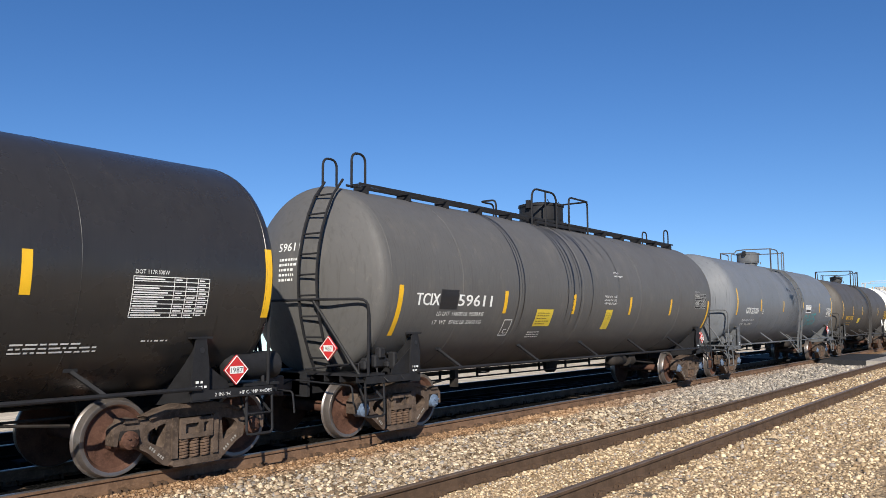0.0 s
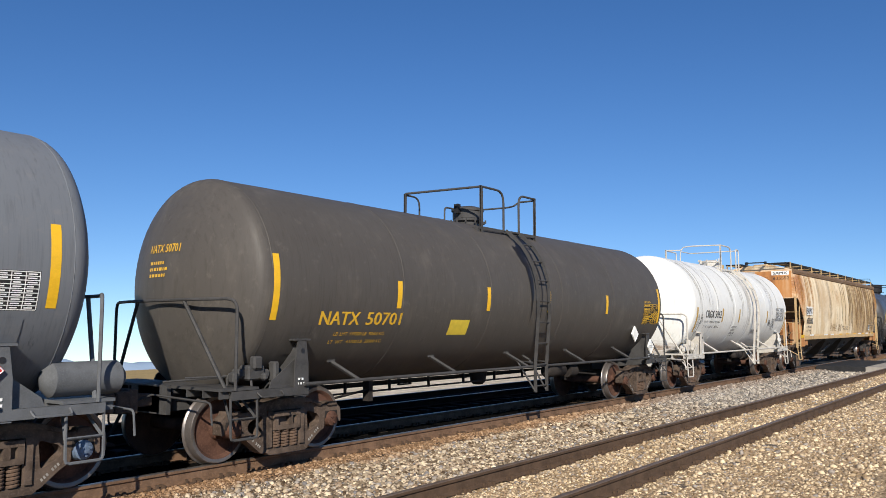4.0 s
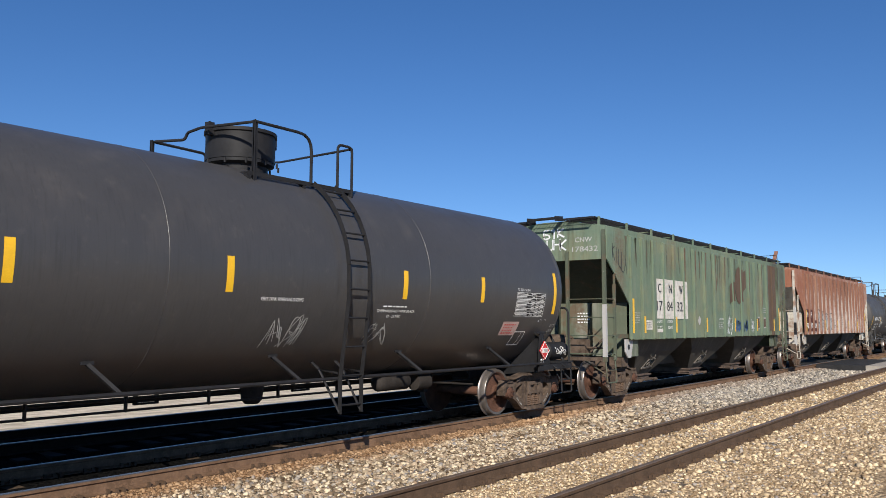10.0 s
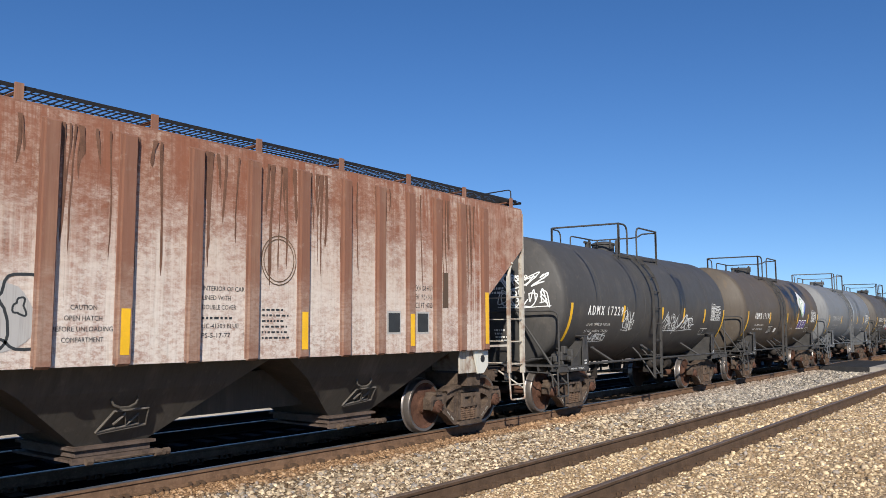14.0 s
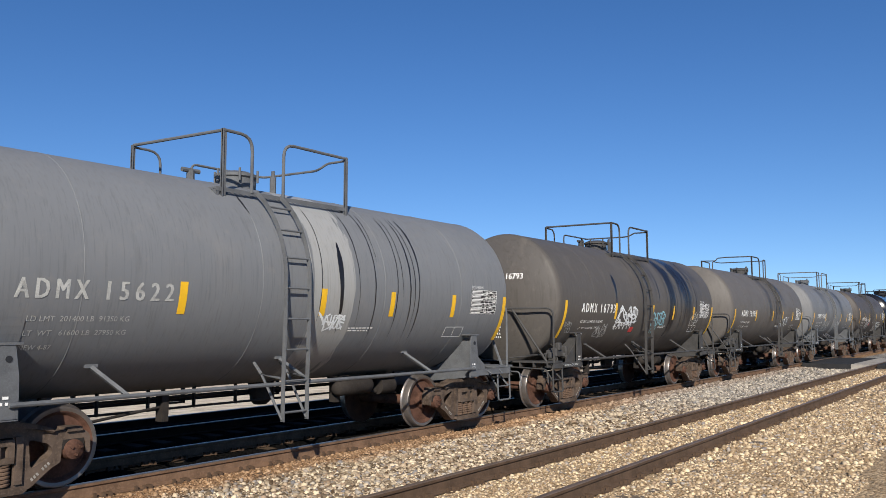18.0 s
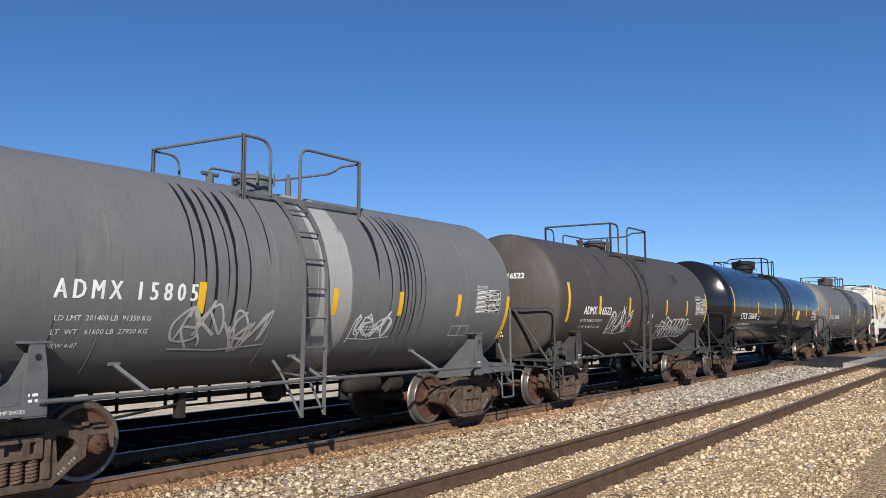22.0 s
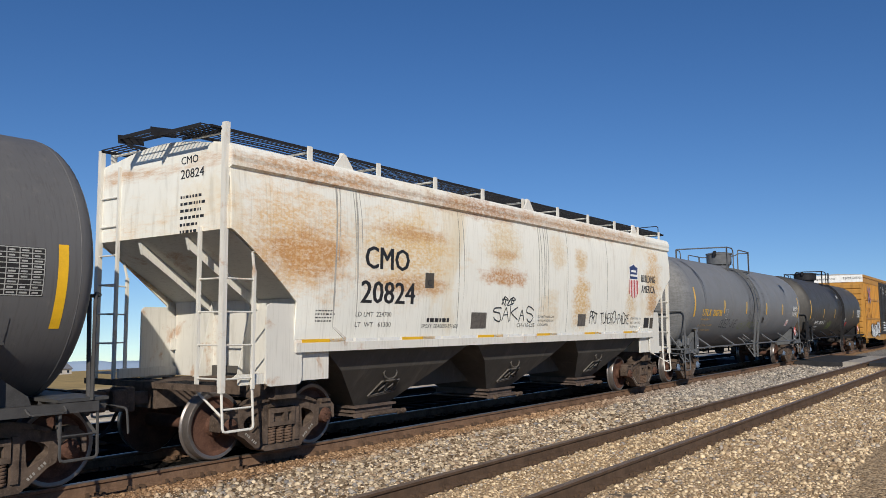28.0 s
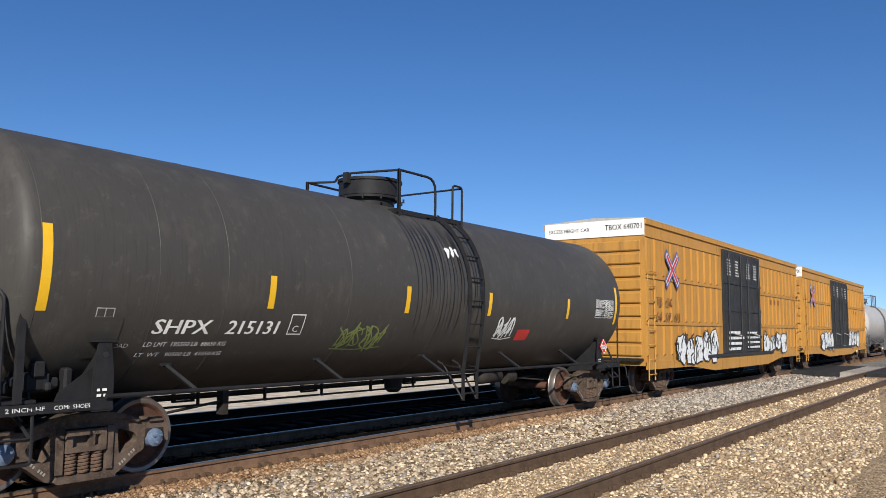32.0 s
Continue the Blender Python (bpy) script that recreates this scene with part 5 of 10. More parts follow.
    for i in range(1, 9):
        a = -0.22 + i * (math.acos(max(-1, min(1, (hw - 0.05) / r))) + 0.22) / 8
        rails.append((-(r + 0.09) * math.cos(a), zc + (r + 0.09) * math.sin(a)))
    if not walkway:
        lad_ob = ladder(car, "side_ladder", lx - 0.22, lx + 0.22, rails, lad)
        for e in (-1, 1):
            bm = bmesh.new()
            tube(bm, [(lx + e * 0.22, -1.53, 0.54), (lx + e * 0.24, -1.12, 1.14), (lx + e * 0.24, -1.50, 1.10)], 0.020, 6)
            tube(bm, [(lx + e * 0.24, -1.12, 1.14), (lx + e * 0.24, -0.95, zc - math.sqrt(r * r - 0.9025) + 0.02)], 0.024, 6)
            part("foot_brace", bm, lad, lad_ob)
    for s in (-1, 1):
        truck(car, s * tc + 0.09, caps)
    couplers(car, reach)
    end_gear(car, tc, reach, iron, tail)
    if wheel:
        brake_wheel(car, -reach + 0.55, 0.75, 1.95, iron)
    if walkway:
        bm = bmesh.new()
        for y in (-1, 1):
            for k in range(2):
                yy = y * (0.30 + 0.30 * k)
                box(bm, -lc + 0.3, lc - 0.3, yy - 0.005, yy + 0.005, ztop + 0.02, ztop + 0.06)
            for i in range(int(2 * lc / 0.11)):
                xx = -lc + 0.35 + i * 0.11
                if xx < lc - 0.35:
                    box(bm, xx - 0.006, xx + 0.006, min(y * 0.3, y * 0.6), max(y * 0.3, y * 0.6), ztop + 0.03, ztop + 0.052)
            for i in range(13):
                xx = -lc + 0.5 + i * (2 * lc - 1.0) / 12
                box(bm, xx - 0.02, xx + 0.02, min(y * 0.3, y * 0.62), max(y * 0.3, y * 0.62), ztop - 0.12, ztop + 0.02)
        part("top_walkway", bm, BLACK_IRON, car, "long grated walkway along the top")
        for xx, up in ((-lc + 0.55, 0.62), (lc - 0.22, 0.52)):
            for y in (-0.35, 0.35):
                bm = bmesh.new()
                tube(bm, bend([(xx - 0.17, y, ztop), (xx - 0.17, y, ztop + up), (xx + 0.17, y, ztop + up), (xx + 0.17, y, ztop)], 0.17, 5), 0.022, 8)
                part("grab_hoop", bm, BLACK_IRON, car, "", True)
        # a ladder up the head
        bm = bmesh.new()
        pts = []
        for i in range(12):
            a = i / 11
            z = 1.05 + a * (zc + r - 1.0)
            pts.append((-lc - head_out(min(r, math.hypot(z - zc, 0.4)), depth, r, knuckle(lc, depth)) - 0.10, z))
        for y in (-0.62, -0.20):
            tube(bm, [(x, y, z) for x, z in pts], 0.022, 5)
        end_l = part("end_ladder", bm, BLACK_IRON, car)
        for i in range(9):
            bm = bmesh.new()
            z = 1.25 + i * 0.33
            x = -lc - head_out(min(r, math.hypot(z - zc, 0.4)), depth, r, knuckle(lc, depth)) - 0.10
            tube(bm, [(x, -0.62, z), (x, -0.20, z)], 0.016, 5)
            part("rung", bm, BLACK_IRON, end_l)
    if end_panel:
        bm = bmesh.new()
        fx = -lc - 0.83
        prism_x(bm, [(-0.42, 1.05), (-0.42, 2.66), (0.42, 2.66), (0.42, 1.05)], fx, fx + 0.02)
        part("head_shield", bm, SHIELD_GREY, car, "bent half-height head shield")
        for y in (-1, 1):
            bm = bmesh.new()
            wing = [(0.42, 1.05), (0.42, 2.66), (1.55, 2.66), (1.55, 2.04), (0.95, 1.45), (0.88, 1.05)]
            at = lambda u, z, d: (fx + d + (u - 0.42) * 0.375, y * u, z)
            f, g = ([bm.verts.new(at(u, z, d)) for u, z in wing] for d in (0.0, 0.02))
            bm.faces.new(f)
            bm.faces.new(g[::-1])
            for i in range(6):
                bm.faces.new((f[i - 1], f[i], g[i], g[i - 1]))
            bmesh.ops.recalc_face_normals(bm, faces=bm.faces[:])
            part("shield_wing", bm, SHIELD_GREY, car)
        small_print(EndWall(lambda y, z: fx), 0.04, 0.36, 1.62, 2.24, 7, WHITE, car, 132, "shield_print", 0.4)
        bm = bmesh.new()
        hoop = [(fx - 0.02 + (u - 0.42) * 0.375, -u, z) for u, z in ((1.50, 1.05), (1.50, 2.40), (0.42, 2.42))] + [(fx - 0.08, 0.42, 2.42), (fx + 0.30, 1.50, 2.40), (fx + 0.30, 1.50, 1.05)]
        tube(bm, bend([(x - 0.07, y, z) for x, y, z in hoop], 0.12, 4), 0.019, 8)
        part("end_handrail", bm, iron, car, "", True)
        for y in (-0.78, 0.78):
            bm = bmesh.new()
            x = fx + (abs(y) - 0.42) * 0.375
            box(bm, x - 0.10, x + 0.01, y - 0.02, y + 0.02, 2.34, 2.48)
            box(bm, x - 0.02, x + 0.004, y - 0.05, y + 0.05, 2.28, 2.56)
            part("rail_clip", bm, iron, car)
        bm = bmesh.new()
        prism_x(bm, [(-0.86, 0.72), (-0.90, 2.06), (-0.80, 2.12), (-0.76, 0.72)], fx - 0.12, fx - 0.10)
        box(bm, fx - 0.12, fx - 0.04, -0.775, -0.76, 0.72, 2.06)
        part("brake_rod_guard", bm, TRUCK_IRON, car, "rusty upright guard bar")
        bm = bmesh.new()
        tube(bm, bend([(fx + 0.02, -1.02, 1.12), (fx - 0.06, -1.02, 1.12), (fx - 0.06, -1.02, 2.02), (fx + 0.02, -1.02, 2.02)], 0.05, 3), 0.014, 6)
        part("grab_iron", bm, iron, car, "", True)
    return car, tank, side


def marks(tank, side, mark, number, x0, x1, x2, x3, z, high, mat, weights, wx, wz, wh=0.075, slant=0.0):
    """The reporting mark and number, and the load lines below."""
    if mark:
        letter(mark, x0, x1, z, high, mat, tank, side, "reporting_mark", slant)
    letter(number, x2, x3, z, high, mat, tank, side, "car_number", slant)
    for i, line in enumerate(weights):
        w = 0.051 * len(line) * wh / 0.075
        letter(line, wx - 0.05 * i, wx + w, wz - i * wh * 1.9, wh, mat, tank, side, "load_line", slant)


def head_marks(tank, lc, depth, r, zc, body, u, z, high, mat, rows=3, w=None):
    """The number on the head that faces the camera."""
    end = head_end(lc, depth, r, zc)
    w = w or 0.115 * len(body) * high / 0.15
    letter(body, u, u + w, z, high, mat, tank, end, "end_number", 0, 0.008)
    small_print(end, u + 0.05, u + 0.55, z - 0.12 - rows * 0.075, z - 0.08, rows, mat, tank, int(lc * 10 + len(body)), "end_print", 0.5)
    return end


# ---- covered hoppers ----
SHIELD_OLIVE = plain("dirt_dulled_tape", (0.30, 0.24, 0.08), 0.6, 0.0, 0.25, 4, 60, 0.02)
SHIELD_GREY = plain("dusty_charcoal_plate", (0.082, 0.080, 0.076), 0.6, 0.0, 0.3, 3, 50, 0.1)
GATE_IRON = plain("red_brown_gate_iron", (0.115, 0.085, 0.070), 0.75, 0.0, 0.4, 5, 30)
WORN_IRON = plain("worn_bare_iron", (0.150, 0.135, 0.120), 0.6, 0.2, 0.4, 12, 50)


def grating(bm, x0, x1, y0, y1, z, pitch=0.085):
    for k in range(4):
        y = y0 + (y1 - y0) * k / 3
        box(bm, x0, x1, y - 0.004, y + 0.004, z - (0.045 if k in (0, 3) else 0.012), z)
    n = max(2, int((x1 - x0) / pitch))
    for i in range(n + 1):
        x = x0 + (x1 - x0) * i / n
        box(bm, x - 0.006, x + 0.006, y0, y1, z - 0.016, z - 0.002)


def hopper_car(name, label, x0, half, tc, reach, body, trim, under, iron, eave=4.12, wide=1.55, eave_wide=1.50, mid_z=2.8, cut=(3.0, 2.1, 1.15), sill=(1.32, 1.50), posts=(),
               bays=3, curved=False, board=None, caps=None, band=0.08, ladder_mat=None, eave_mat=None, bracket=None, rise=0.29, post_mat=None, step=4.05, tall_post=False, lip=0.0, gussets=(), slope_mat=None, pad_mat=None, panel_top=None, brake=False, bogie=0.08):
    """half: half length at the eaves; cut: height where the side's lower corner starts to slope in, where it ends, and how far in."""
    car = tagged(new(name), label, "hopper car", "covered hopper cars of the train")
    car.location = (x0, TRAIN_Y, 0)
    lad = ladder_mat or iron
    sill_lo, sill_hi = sill

    def width(z):
        if not curved:
            return wide if z < eave - 0.02 else eave_wide
        if z > mid_z:
            t = (z - mid_z) / (eave - mid_z)
            return wide - (wide - eave_wide) * t * t
        t = (mid_z - z) / (mid_z - sill_hi)
        return wide - 0.10 * t * t
    side = Flat(width)
    zc1, zc2, inset = cut

    def bottom(x):
        d = half - abs(x)
        if d >= inset:
            return sill_hi
        if d < 0.04:
            return zc1
        if curved:
            t = min(1.0, d / inset)
            return zc2 + (zc1 - zc2) * (1 - t ** 1.12)
        return zc1 + (zc2 - zc1) * d / inset
    xs = sorted({-half, half, -half + 0.05, half - 0.05} | {s * (half - inset * k / 6) for k in range(1, 6) for s in (-1, 1)} | {s * (half - inset + 0.002) for s in (-1, 1)}
                | {s * (half - inset - 0.002) for s in (-1, 1)} | {-half + inset + (2 * half - 2 * inset) * i / 24 for i in range(1, 24)})
    nz = 14 if curved else 6
    for sgn in (1, -1):
        bm = bmesh.new()
        outer, inner = [], []
        for x in xs:
            lo = bottom(x) if abs(abs(x) - (half - inset + 0.002)) > 1e-6 else zc2
            zs = [lo + (eave - lo) * j / nz for j in range(nz + 1)]
            outer.append([bm.verts.new((x, sgn * width(z), z)) for z in zs])
            inner.append([bm.verts.new((x, sgn * (width(z) - 0.03), z)) for z in zs])
        n = len(xs) - 1
        for i in range(n):
            for j in range(nz):
                for g in (outer, inner):
                    bm.faces.new((g[i][j], g[i + 1][j], g[i + 1][j + 1], g[i][j + 1]))
            for j in (0, nz):
                bm.faces.new((outer[i][j], outer[i + 1][j], inner[i + 1][j], inner[i][j]))
        for j in range(nz):
            for i in (0, n):
                bm.faces.new((outer[i][j], outer[i][j + 1], inner[i][j + 1], inner[i][j]))
        shell = part("side_wall", bm, body, car, "", curved)
    # roof, pitched to the middle, with a hatch trough
    bm = bmesh.new()
    arch = [(eave_wide * k / 8, eave + 0.02 + 0.20 * math.cos(math.pi / 2 * k / 8)) for k in range(-8, 9)]
    prism_x(bm, [(-eave_wide, eave - 0.03)] + arch + [(eave_wide, eave - 0.03)], -half, half)
    part("roof", bm, body, car)
    bm = bmesh.new()
    for y in (-1, 1):
        arc = [math.radians(d) for d in (-25, -5, 20, 45, 70, 90)]
        prism_x(bm, [(y * (eave_wide - 0.04), eave - 0.11 - band), (y * (eave_wide + 0.065 - lip), eave - band - 0.02)] + [(y * (eave_wide - 0.02 + (0.095 - lip) * math.cos(a)), eave - 0.5 * band + (0.5 * band + 0.05) * math.sin(a)) for a in arc] + [(y * (eave_wide - 0.30), eave + 0.10)], -half - 0.01, half + 0.01)
    part("eave_rail", bm, eave_mat or trim, car)
    n = 10
    for i in range(n):
        a = -half + 0.5 + i * (2 * half - 1.0) / n
        bm = bmesh.new()
        box(bm, a + 0.03, a + (2 * half - 1.0) / n - 0.03, -0.33, 0.33, eave + 0.19, eave + 0.30)
        bmesh.ops.bevel(bm, geom=bm.edges[:], offset=0.03, segments=1, affect="EDGES")
        part("roof_hatch", bm, trim, car)
    # running boards on brackets
    for y in (-1, 1):
        bm = bmesh.new()
        grating(bm, -half - 0.15, half + 0.15, min(y * 0.62, y * 1.28), max(y * 0.62, y * 1.28), eave + rise)
        rb = part("running_board", bm, board or BLACK_IRON, car, "see-through steel grating")
        k = 10
        for i in range(k + 1):
            x = -half + 0.02 + i * (2 * half - 0.12) / k
            bm = bmesh.new()
            prism_x(bm, [(y * 1.31, eave - 0.02), (y * 1.31, eave + rise + 0.015), (y * 1.28, eave + rise + 0.015), (y * 1.28, eave + 0.02)], x, x + 0.09)
            tube(bm, [(x + 0.045, y * 1.29, eave + rise - 0.07), (x + 0.045, y * 0.62, eave + rise - 0.07)], 0.018, 4)
            part("board_bracket", bm, bracket or trim, rb)
    for s in (1, -1):
        for a, b, dx, dz, tilt in ((-0.38, 0.38, 0.10, 0.06, 5), (-1.30, -0.42, 0.0, 0.0, 0), (0.42, 1.30, 0.0, 0.0, 0))[:3 if posts else 2]:
            bm = bmesh.new()
            grating(bm, a, b, -0.18, 0.18, 0.0)
            if tilt:
                box(bm, a - 0.012, a, -0.20, 0.20, -0.10, 0.02)
                box(bm, b, b + 0.012, -0.20, 0.20, -0.10, 0.02)
            moved(bm, 0, pose(s * (half + 0.14 + dx), 0, eave + rise - 0.02 + dz, s * tilt, 0, 90))
            tagged(part("cross_board", bm, board or BLACK_IRON, car, "see-through steel grating"), kind="stuff")
        # end: upright panel above, slope sheet below, stiffeners
        bm = bmesh.new()
        prism_x(bm, [(-eave_wide, eave - 0.02), (-wide + 0.04, zc1), (wide - 0.04, zc1), (eave_wide, eave - 0.02)] + [(a, b - 0.01) for a, b in arch[::-1]], s * half - 0.02, s * half + 0.02)
        part("end_panel", bm, body, car)
        bm = bmesh.new()
        low = 3.1 * (zc1 - sill_lo) / (zc1 - 1.0)
        prism(bm, [(s * half, zc1), (s * (half - 0.04), zc1), (s * (half - low - 0.04), sill_lo + 0.02), (s * (half - low), sill_lo)], -wide + 0.08, wide - 0.08)
        sheet = part("slope_sheet", bm, slope_mat or trim, car)
        for y in () if posts else (-0.55, 0.55):
            bm = bmesh.new()
            prism(bm, [(s * (half - 0.05), zc1 - 0.04), (s * (half - 0.10), zc1 - 0.22), (s * (half - 2.0), zc1 - 2.0 * (zc1 - 1.0) / 3.1 - 0.18), (s * (half - 1.95), zc1 - 1.95 * (zc1 - 1.0) / 3.1)], y - 0.03, y + 0.03)
            part("stiffener", bm, slope_mat or trim, sheet)
        k = (zc1 - 1.0) / 3.1
        bm = bmesh.new()
        box(bm, *sorted((s * (half - 1.34), s * (half - 1.30))), -1.40, 1.40, 1.02, zc1 - 1.32 * k)
        bulk = part("end_bulkhead", bm, pad_mat or trim, car)
        for y in (-0.45, 0.45):
            bm = bmesh.new()
            prism(bm, [(s * (half - 0.95), 1.04), (s * (half - 1.05), 1.10), (s * (half - 1.27), zc1 - 1.36 * k), (s * (half - 1.30), zc1 - 1.34 * k), (s * (half - 1.30), 1.04)], y - 0.012, y + 0.012)
            part("web_plate", bm, slope_mat or trim, bulk)
        for y in (-1.385, 1.385):
            bm = bmesh.new()
            prism(bm, [(s * (half - 1.31), 1.02), (s * (half - 1.31), zc1 - 1.34 * k), (s * (half - 1.95), zc1 - 1.98 * k), (s * (half - 1.95), 1.02)], y - 0.015, y + 0.015)
            part("web_plate", bm, pad_mat or trim, bulk)
        # draft sill, end platform
        bm = bmesh.new()
        box(bm, *sorted((s * (reach - 0.60), s * (tc - 1.6))), -0.26, 0.26, 0.70, 1.05)
        box(bm, s * tc - 0.2, s * tc + 0.2, -1.30, 1.30, 0.78, 1.00)
        part("draft_sill", bm, iron, car)
        bm = bmesh.new()
        box(bm, *sorted((s * (reach - 0.64), s * (reach - 0.56))), -1.46, 1.46, 0.97, 1.05)
        part("end_sill", bm, iron, car)
        bm = bmesh.new()
        grating(bm, *sorted((s * (reach - 1.05), s * (reach - 0.64))), -0.9, 0.9, 1.05)
        tagged(part("end_platform", bm, BLACK_IRON, car), kind="stuff")
        inner = 0.49 if posts else 0.96
        xo, xi = s * (half + 0.035), s * (half - 0.46)
        z_in = bottom(half - 0.46) + 0.03
        for y in (-1, 1):
            tall = s < 0 and y > 0 and not posts
            bm = bmesh.new()
            box(bm, xo - 0.035, xo + 0.035, y * 1.455 - 0.04, y * 1.455 + 0.04, 0.95, eave + rise + 0.02 if (tall_post and s < 0) or tall else eave - 0.05 if posts else zc1 + 0.06)
            part("corner_post", bm, lad, car)
            bm = bmesh.new()
            w = 0.036 if posts else 0.022
            box(bm, xo - w, xo + w, y * inner - w, y * inner + w, 0.98, eave if tall else zc1 + (0.22 if posts else 0.06))
            part("end_post", bm, lad, car)
            bm = bmesh.new()
            w = 0.030 if posts else 0.021
            box(bm, xi - w, xi + w, y * 1.47 - w, y * 1.47 + w, 0.97, z_in - 0.22)
            tube(bm, [(xi, y * 1.47, z_in - 0.24), (xi + s * 0.05, y * 1.49, z_in), (xi + s * 0.05, y * 1.53, z_in + 0.03)], w, 6)
            gl = part("side_ladder", bm, lad, car)
            z = 1.12
            while z < (eave - 0.15 if tall else 2.45 if posts else zc1 - 0.25):
                if y < 0 or not posts:
                    bm = bmesh.new()
                    tube(bm, [(xo, y * 1.455, z), (xo, y * inner, z)], 0.013, 6)
                    part("rung", bm, lad, gl)
                if z < z_in - 0.05:
                    bm = bmesh.new()
                    tube(bm, [(xo, y * 1.47, z), (xi, y * 1.47, z)], 0.013, 6)
                    part("rung", bm, lad, gl)
                z += 0.43
            bm = bmesh.new()
            tube(bm, bend([(xo, y * 1.46, 1.0), (xo, y * 1.50, 0.46), (xi, y * 1.50, 0.46), (xi, y * 1.46, 1.0)], 0.05, 2), 0.018, 6)
            tube(bm, [(xo, y * 1.48, 0.74), (xi, y * 1.48, 0.74)], 0.014, 6)
            part("step", bm, lad, car)
            bm = bmesh.new()
            tube(bm, [(xo - s * 0.02, y * 0.85, 1.0), (xo, y * 1.46, 0.66)], 0.016, 6)
            part("step_brace", bm, lad, car)
            # side sill out to the corner, and the bolster panel or jacking pad below it
            bm = bmesh.new()
            if posts:
                box(bm, *sorted((s * (half - inset - 0.1), s * (half - 0.46))), *sorted((y * 1.40, y * 1.45)), sill_lo + 0.06, sill_hi - 0.02)
            else:
                box(bm, *sorted((s * (half - inset - 0.1), s * (half - 0.30))), *sorted((y * 1.36, y * 1.42)), 1.02, 1.16)
            part("corner_sill", bm, trim, car)
            bm = bmesh.new()
            e = half - inset
            if posts:
                prism(bm, [(s * (e - 0.30), sill_lo + 0.03), (s * (e + 0.16), sill_lo + 0.03), (s * (e + 0.16), 1.14), (s * (e + 0.02), 1.0), (s * (e - 0.16), 1.0)], y * 1.42, y * 1.45)
                pad = part("jacking_pad", bm, (P_SILVER if pad_mat else trim) if s < 0 else slope_mat or trim, car, "scuffed jacking pad with a round hole")
                bm = bmesh.new()
                n0 = len(bm.verts)
                lathe(bm, [(0.0, 0.0), (0.0, 0.065), (0.006, 0.065)], 12, "y")
                moved(bm, n0, pose(s * (e - 0.02), y * 1.456, 1.26))
                part("jacking_hole", bm, BLACK, pad)
            else:
                pt = panel_top or zc2 - 0.02
                prism(bm, rounded([(s * (e - 0.16), 0.98), (s * (e - 0.16), pt), (s * (e + 0.50), pt), (s * (e + 0.50), 0.98)], 0.09), y * 1.425, y * 1.455)
                part("bolster_panel", bm, pad_mat or trim, car)
    # side sills
    for y in (-1, 1):
        bm = bmesh.new()
        a = half - inset - 0.02
        w = width(sill_hi)
        if posts:
            box(bm, -a, a, min(y * (w - 0.05), y * (w + 0.003)), max(y * (w - 0.05), y * (w + 0.003)), sill_lo + 0.02, sill_hi + 0.01)
        else:
            prism_x(bm, [(y * (w - 0.10), sill_lo), (y * (w + 0.03), sill_lo), (y * (w + 0.03), sill_hi - 0.05), (y * (w - 0.01), sill_hi + 0.01), (y * (w - 0.10), sill_hi)], -a, a)
        part("side_sill", bm, body if posts else trim, car)
        for px in posts:
            bm = bmesh.new()
            lo = bottom(px) if abs(px) > half - inset else sill_lo + 0.035
            yy = y * wide
            prism_x(bm, [(yy - y * 0.01, lo), (yy + y * 0.014, lo), (yy + y * 0.014, eave - 0.10), (yy - y * 0.01, eave - 0.08)], px - 0.105, px + 0.105)
            prism_x(bm, [(yy + y * 0.010, lo - 0.03), (yy + y * 0.060, lo), (yy + y * 0.060, eave - 0.12), (yy + y * 0.010, eave - 0.09)], px - 0.075, px + 0.075)
            part("side_post", bm, post_mat(px) if post_mat else body, car)
    for gx in gussets:
        for y in (-1, 1):
            bm = bmesh.new()
            prism_x(bm, [(y * (eave_wide - 0.02), eave - 0.02), (y * (eave_wide - 0.05), eave + rise), (y * (eave_wide - 0.10), eave + rise), (y * (eave_wide - 0.10), eave)], gx - 0.03, gx + 0.03)
            prism(bm, [(gx - 0.24, eave + 0.02), (gx + 0.24, eave + 0.02), (gx + 0.03, eave + rise - 0.02), (gx - 0.03, eave + rise - 0.02)], min(y * (eave_wide - 0.05), y * (eave_wide - 0.02)), max(y * (eave_wide - 0.05), y * (eave_wide - 0.02)))
            part("board_gusset", bm, trim, car, "triangular gusset")
    # bays that taper down to outlet gates
    bw = step
    for i in range(bays):
        xc = (i - (bays - 1) / 2) * bw
        bm = bmesh.new()
        w = width(sill_hi) - (0.24 if posts else 0.10)
        top = [bm.verts.new((xc + sx * (bw / 2 - 0.12), sy * w, sill_lo + 0.03)) for sx, sy in ((-1, -1), (1, -1), (1, 1), (-1, 1))]
        mid = [bm.verts.new((xc + sx * (0.46 + (bw / 2 - 0.58) * 0.62), sy * w * 0.86, 1.10)) for sx, sy in ((-1, -1), (1, -1), (1, 1), (-1, 1))]
        low = [bm.verts.new((xc + sx * 0.46, sy * 0.62, 0.46)) for sx, sy in ((-1, -1), (1, -1), (1, 1), (-1, 1))]
        for a, b in ((top, mid), (mid, low)):
            for j in range(4):
                bm.faces.new((a[j], a[(j + 1) % 4], b[(j + 1) % 4], b[j]))
        bm.faces.new(low)
        bm.faces.new(top[::-1])
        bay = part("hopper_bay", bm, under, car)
        bm = bmesh.new()
        box(bm, xc - 0.48, xc + 0.48, -0.66, 0.66, 0.34, 0.46)
